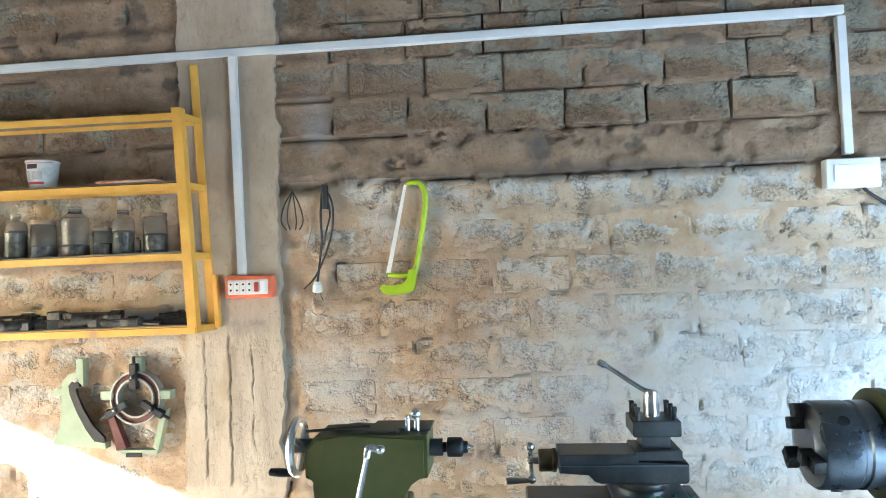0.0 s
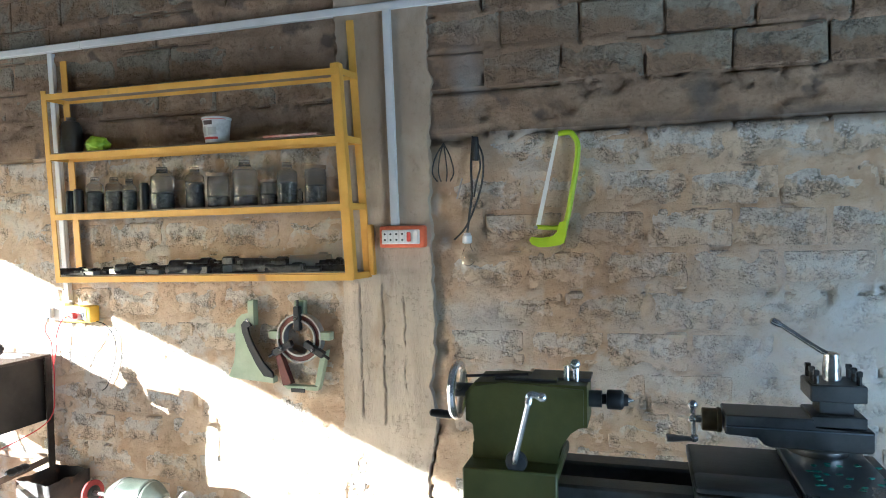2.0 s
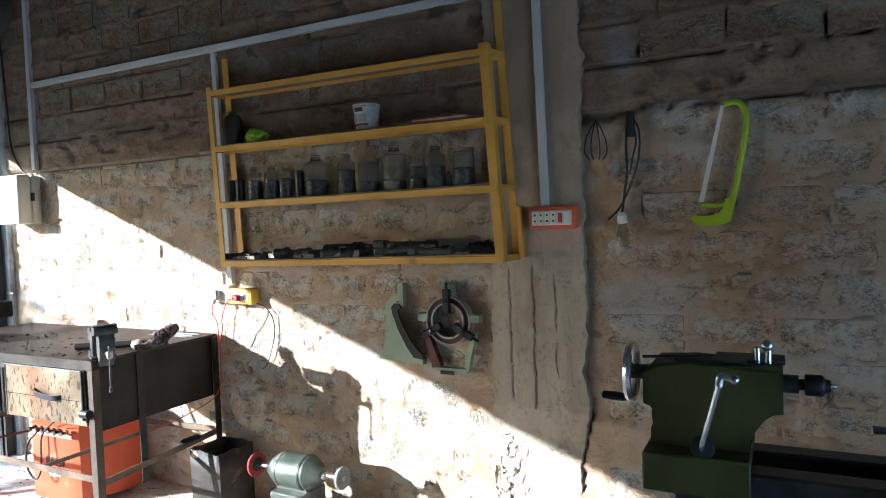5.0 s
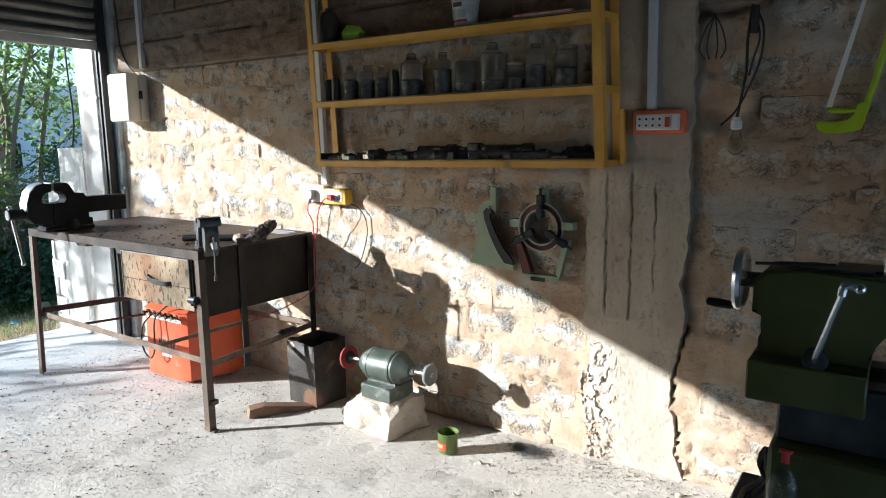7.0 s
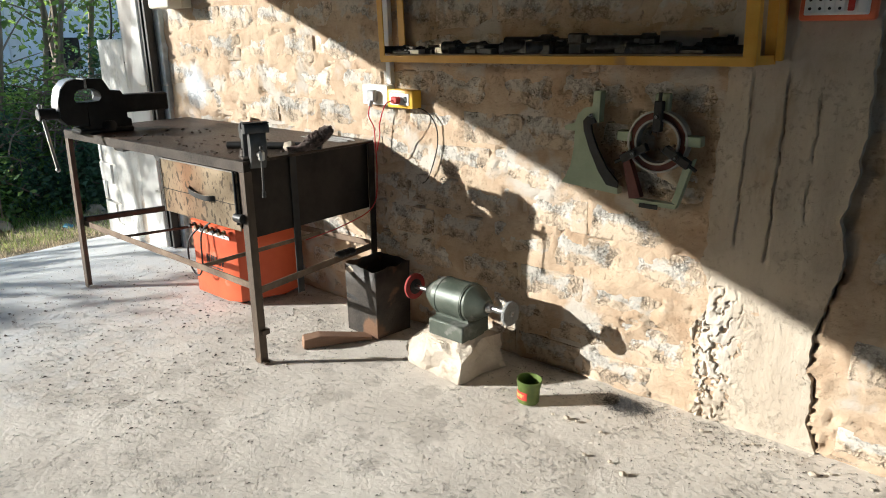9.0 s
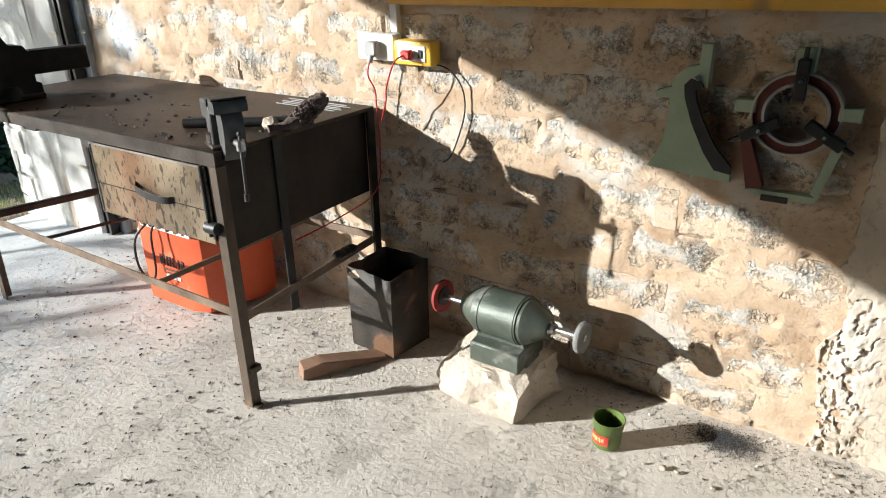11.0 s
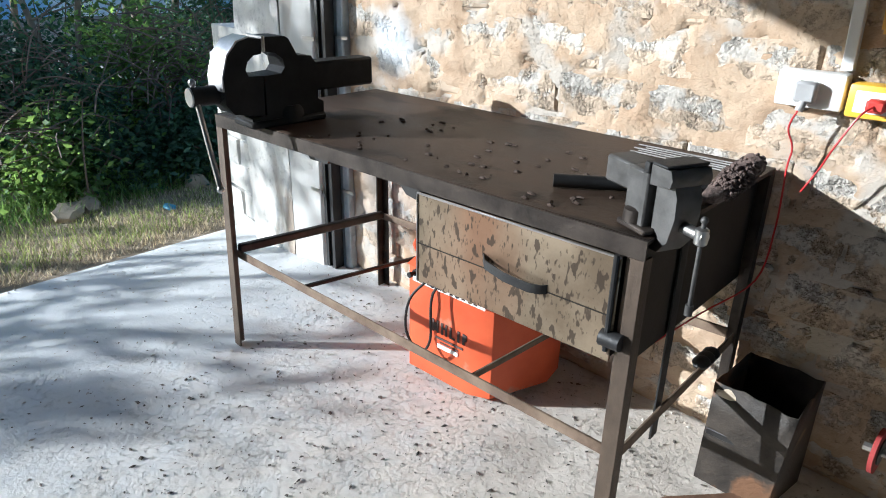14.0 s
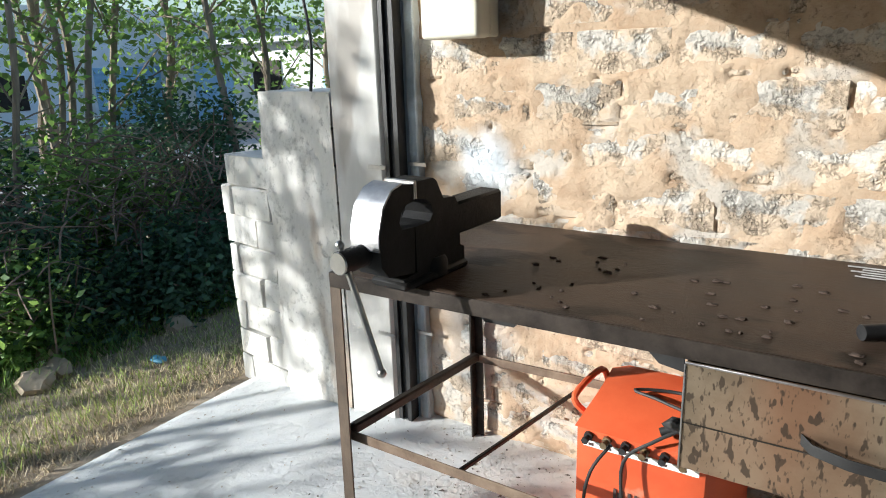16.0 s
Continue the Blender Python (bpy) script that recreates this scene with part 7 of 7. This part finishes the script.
# ---- floor litter and outside grass ----
CHIP = mat("dark_chips", (0.05, 0.045, 0.04), (0.17, 0.145, 0.12), 30, 0.9, 0, 0.2, 60)
SOOT = mat("soot", (0.02, 0.02, 0.022), (0.06, 0.06, 0.062), 30, 0.95, 0, 0.2, 60)
PCHIP = mat("pale_chips", (0.38, 0.35, 0.30), (0.52, 0.49, 0.43), 30, 0.9, 0, 0.2, 60)


def scatter(name, n, seed, where, size, material, label, category, flat=0.35):
    """Many small angular bits in one mesh."""
    r = np.random.RandomState(seed)
    verts, faces = [], []
    for k in range(n):
        x, y = where(r)
        z = (x + 3.85) * 0.125 if x < -3.85 else 0.0
        L = size * (0.35 + 1.3 * r.rand() ** 2)
        a = r.rand() * 6.28
        b = len(verts)
        for t in (0, 1.7, 3.3, 4.8):
            q = 0.6 + 0.8 * r.rand()
            u, v = math.cos(t) * L * q, math.sin(t) * L * q * (0.35 + 0.4 * r.rand())
            verts.append((x + u * math.cos(a) - v * math.sin(a), y + u * math.sin(a) + v * math.cos(a), z - 0.001))
        verts.append((x + r.randn() * L * 0.15, y + r.randn() * L * 0.15, z + L * flat * (0.5 + r.rand())))
        faces += [(b, b + 1, b + 4), (b + 1, b + 2, b + 4), (b + 2, b + 3, b + 4), (b + 3, b, b + 4)]
    return tagged(from_arrays(name, verts, faces, material, 20), label, category, kind="stuff")


scatter("floor_chips", 2600, 1, lambda r: (r.uniform(-3.9, 1.2), r.uniform(-2.6, -0.03)), 0.0042, CHIP, "dark metal and dirt chips scattered over the floor", "chips")
scatter("floor_chips", 800, 2, lambda r: (r.uniform(-3.4, -1.8), r.uniform(-1.4, -0.05)), 0.0066, CHIP, "dark chips lying round the bench", "chips")
scatter("mortar_crumbs", 700, 3, lambda r: (r.uniform(-3.6, 1.2), -0.02 - abs(r.randn()) * 0.12), 0.0045, PCHIP, "pale mortar crumbs along the wall foot", "crumbs", 0.6)
scatter("floor_chips", 500, 4, lambda r: (r.uniform(-4.8, -3.0), r.uniform(-2.2, -0.2)), 0.006, PCHIP, "pale chips on the slab by the door", "chips")
scatter("dry_leaves", 900, 5, lambda r: (r.uniform(-3.0, 0.9), r.uniform(-2.2, -0.2)), 0.0035, CHIP, "fine dark specks on the floor", "specks")
scatter("ash_dust", 4200, 6, lambda r: (-0.59 + r.randn() * 0.055, -0.10 + r.randn() * 0.032), 0.0022, SOOT, "patch of black ash and filings on the floor", "ash", 0.2)
scatter("floor_chips", 700, 7, lambda r: (-0.35 + r.randn() * 0.30, -0.04 - abs(r.randn()) * 0.11), 0.0034, CHIP, "dirt and chips swept along the wall foot", "chips")
for k in range(14):
    r0 = random.Random(k + 5)
    bm = bmesh.new()
    x, y = r0.choice(((-0.33, -0.06), (-0.05, -0.05), (0.1, -0.08), (-0.5, -0.45), (-0.65, -0.30), (-1.0, -0.5)))
    x, y = x + r0.uniform(-0.12, 0.12), y - r0.uniform(0, 0.06)
    s = r0.uniform(0.005, 0.013)
    lump(bm, (x, y, s * 0.4), (s, s * 0.8, s * 0.6), k, 0.5, 2)
    single("mortar_lump", bm, STONE, (x, y, 0), "pale lump of fallen mortar by the wall", "rubble", "fallen mortar lumps")


def blades(name, n, seed, where, height, material, label):
    r = np.random.RandomState(seed)
    p = np.array([where(r) for _ in range(n)])
    z = ground_z(p[:, 0], p[:, 1])
    a, t = r.rand(n) * 6.28, 0.25 + r.rand(n) * 0.9
    h = height * (0.4 + 0.9 * r.rand(n))
    base = np.stack([p[:, 0], p[:, 1], z - 0.005], 1)
    side = np.stack([-np.sin(a), np.cos(a), 0 * a], 1) * 0.004
    tip = base + np.stack([np.cos(a) * np.sin(t) * h, np.sin(a) * np.sin(t) * h, np.cos(t) * h], 1)
    v = np.stack([base - side, base + side, tip], 1).reshape(-1, 3)
    k = np.arange(n) * 3
    return tagged(from_arrays(name, v, np.stack([k, k + 1, k + 2], 1).tolist(), material, 180), label, "grass", kind="stuff")


blades("grass", 13000, 11, lambda r: (-5.05 - abs(r.randn()) * 1.0, r.uniform(-4.5, 1.8)), 0.075, GRASS, "green and yellow grass at the edge of the slab")
blades("dry_grass", 21000, 12, lambda r: (-4.9 - abs(r.randn()) * 0.7, r.uniform(-4.5, 0.6)), 0.05, STRAW, "dry straw and dead grass beside the slab")
blades("tall_grass", 5000, 13, lambda r: (-5.9 - abs(r.randn()) * 0.5, r.uniform(-4, 2.2)), 0.22, LEAFMID, "taller green weeds below the bushes")
for k in range(9):
    r0 = random.Random(k + 50)
    bm = bmesh.new()
    x, y = r0.uniform(-6.8, -5.9), r0.uniform(-0.6, 1.2)
    z = float(ground_z(np.array([x]), np.array([y]))[0])
    s = r0.uniform(0.05, 0.14)
    lump(bm, (x, y, z + s * 0.4), (s, s * 0.8, s * 0.55), k, 0.45, 2)
    single("stone", bm, STONE if k % 2 else SOIL, (x, y, z), "weathered stone under the bushes", "stone", "stones under the bushes")
LITTER = mat("blue_litter", (0.10, 0.32, 0.46), (0.18, 0.42, 0.55), 10, 0.5, 0, 0.1, 40)
for x, y, s, m_, lab in ((-5.55, 0.0, 0.06, LITTER, "crumpled blue plastic wrapper on the grass"), (-6.2, -0.3, 0.07, WHITEP, "pale plastic scrap under the bushes"), (-6.0, 0.4, 0.05, WHITEP, "pale plastic scrap under the bushes"), (-5.3, -1.35, 0.05, WHITEP, "pale paper scrap on the grass")):
    bm = bmesh.new()
    z = float(ground_z(np.array([x]), np.array([y]))[0])
    lump(bm, (x, y, z + s * 0.25), (s, s * 0.6, s * 0.3), x, 0.7, 2)
    single("litter", bm, m_, (x, y, z), lab, "litter")
for k in range(11):
    r0 = random.Random(k + 500)
    bm = bmesh.new()
    x, y = r0.uniform(-7.0, -6.1), r0.uniform(-0.6, 1.6)
    z = float(ground_z(np.array([x]), np.array([y]))[0])
    a = r0.random() * 6.28
    h = r0.uniform(0.35, 0.95)
    L = r0.uniform(0.3, 0.6)
    tube(bm, [(x, y, z - 0.02), (x + 0.3 * L * math.cos(a), y + 0.3 * L * math.sin(a), z + h), (x + L * math.cos(a), y + L * math.sin(a), z + h * r0.uniform(0.3, 0.95))], [0.008, 0.007, 0.005], 5)
    single("dry_branch", bm, TWIG, (x, y, z), "bare dry branch among the bushes", "branch", "dry branches")
bm = bmesh.new()
tube(bm, [(-4.25, -0.02, 3.1), (-4.22, -0.04, 2.4), (-4.18, -0.06, 1.9), (-4.08, -0.10, 1.5), (-4.07, -0.13, 1.3)], 0.006, 6)
single("cable", bm, CABLE, (-4.15, -0.06, 1.3), "thin dark cable hanging beside the pier", "cable")

# ---- wall blocks ----


def block_mesh(k, material):
    r = random.Random(900 + k)
    bm = bmesh.new()
    box(bm, -0.146, 0.146, -0.001, 0.10, -0.070, 0.070, 0.007)
    for p in bm.verts:
        p.co += Vector((r.uniform(-1, 1) * 0.004, r.uniform(-1, 1) * 0.0035, r.uniform(-1, 1) * 0.004))
    me = bpy.data.meshes.new("block")
    bm.to_mesh(me)
    bm.free()
    finish(me, material, 30)
    return me


BLOCKS = [block_mesh(k, BLOCK) for k in range(8)]
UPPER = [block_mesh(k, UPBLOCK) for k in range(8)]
rb = random.Random(33)
rest_v, rest_f = [], []
for z0, z1, off in course_rows():
    h = z1 - z0
    x = off - BLOCK_L * 14 + BLOCK_L / 2
    while x < 2.75:
        inside = x > WX0 + 0.02 and not (-0.46 < x < 0.09) and h > 0.06
        if inside:
            y = -0.0010 - rb.uniform(-0.0018, 0.0022) - (0.003 if z0 > 1.9 else 0.0)
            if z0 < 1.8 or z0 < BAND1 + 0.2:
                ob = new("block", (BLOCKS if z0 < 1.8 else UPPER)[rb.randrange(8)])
                ob.location = (x, y, (z0 + z1) / 2)
                ob.scale = (1, 1, h / 0.15)
                ob.parent = wall_north
            else:
                b = len(rest_v)
                rest_v += [(x + sx_ * 0.146, y + sy_, (z0 + z1) / 2 + sz_ * h * 0.465) for sx_ in (-1, 1) for sy_ in (0, 0.1) for sz_ in (-1, 1)]
                rest_f += [(b, b + 1, b + 3, b + 2), (b + 4, b + 6, b + 7, b + 5), (b, b + 4, b + 5, b + 1), (b + 2, b + 3, b + 7, b + 6), (b, b + 2, b + 6, b + 4), (b + 1, b + 5, b + 7, b + 3)]
        x += BLOCK_L
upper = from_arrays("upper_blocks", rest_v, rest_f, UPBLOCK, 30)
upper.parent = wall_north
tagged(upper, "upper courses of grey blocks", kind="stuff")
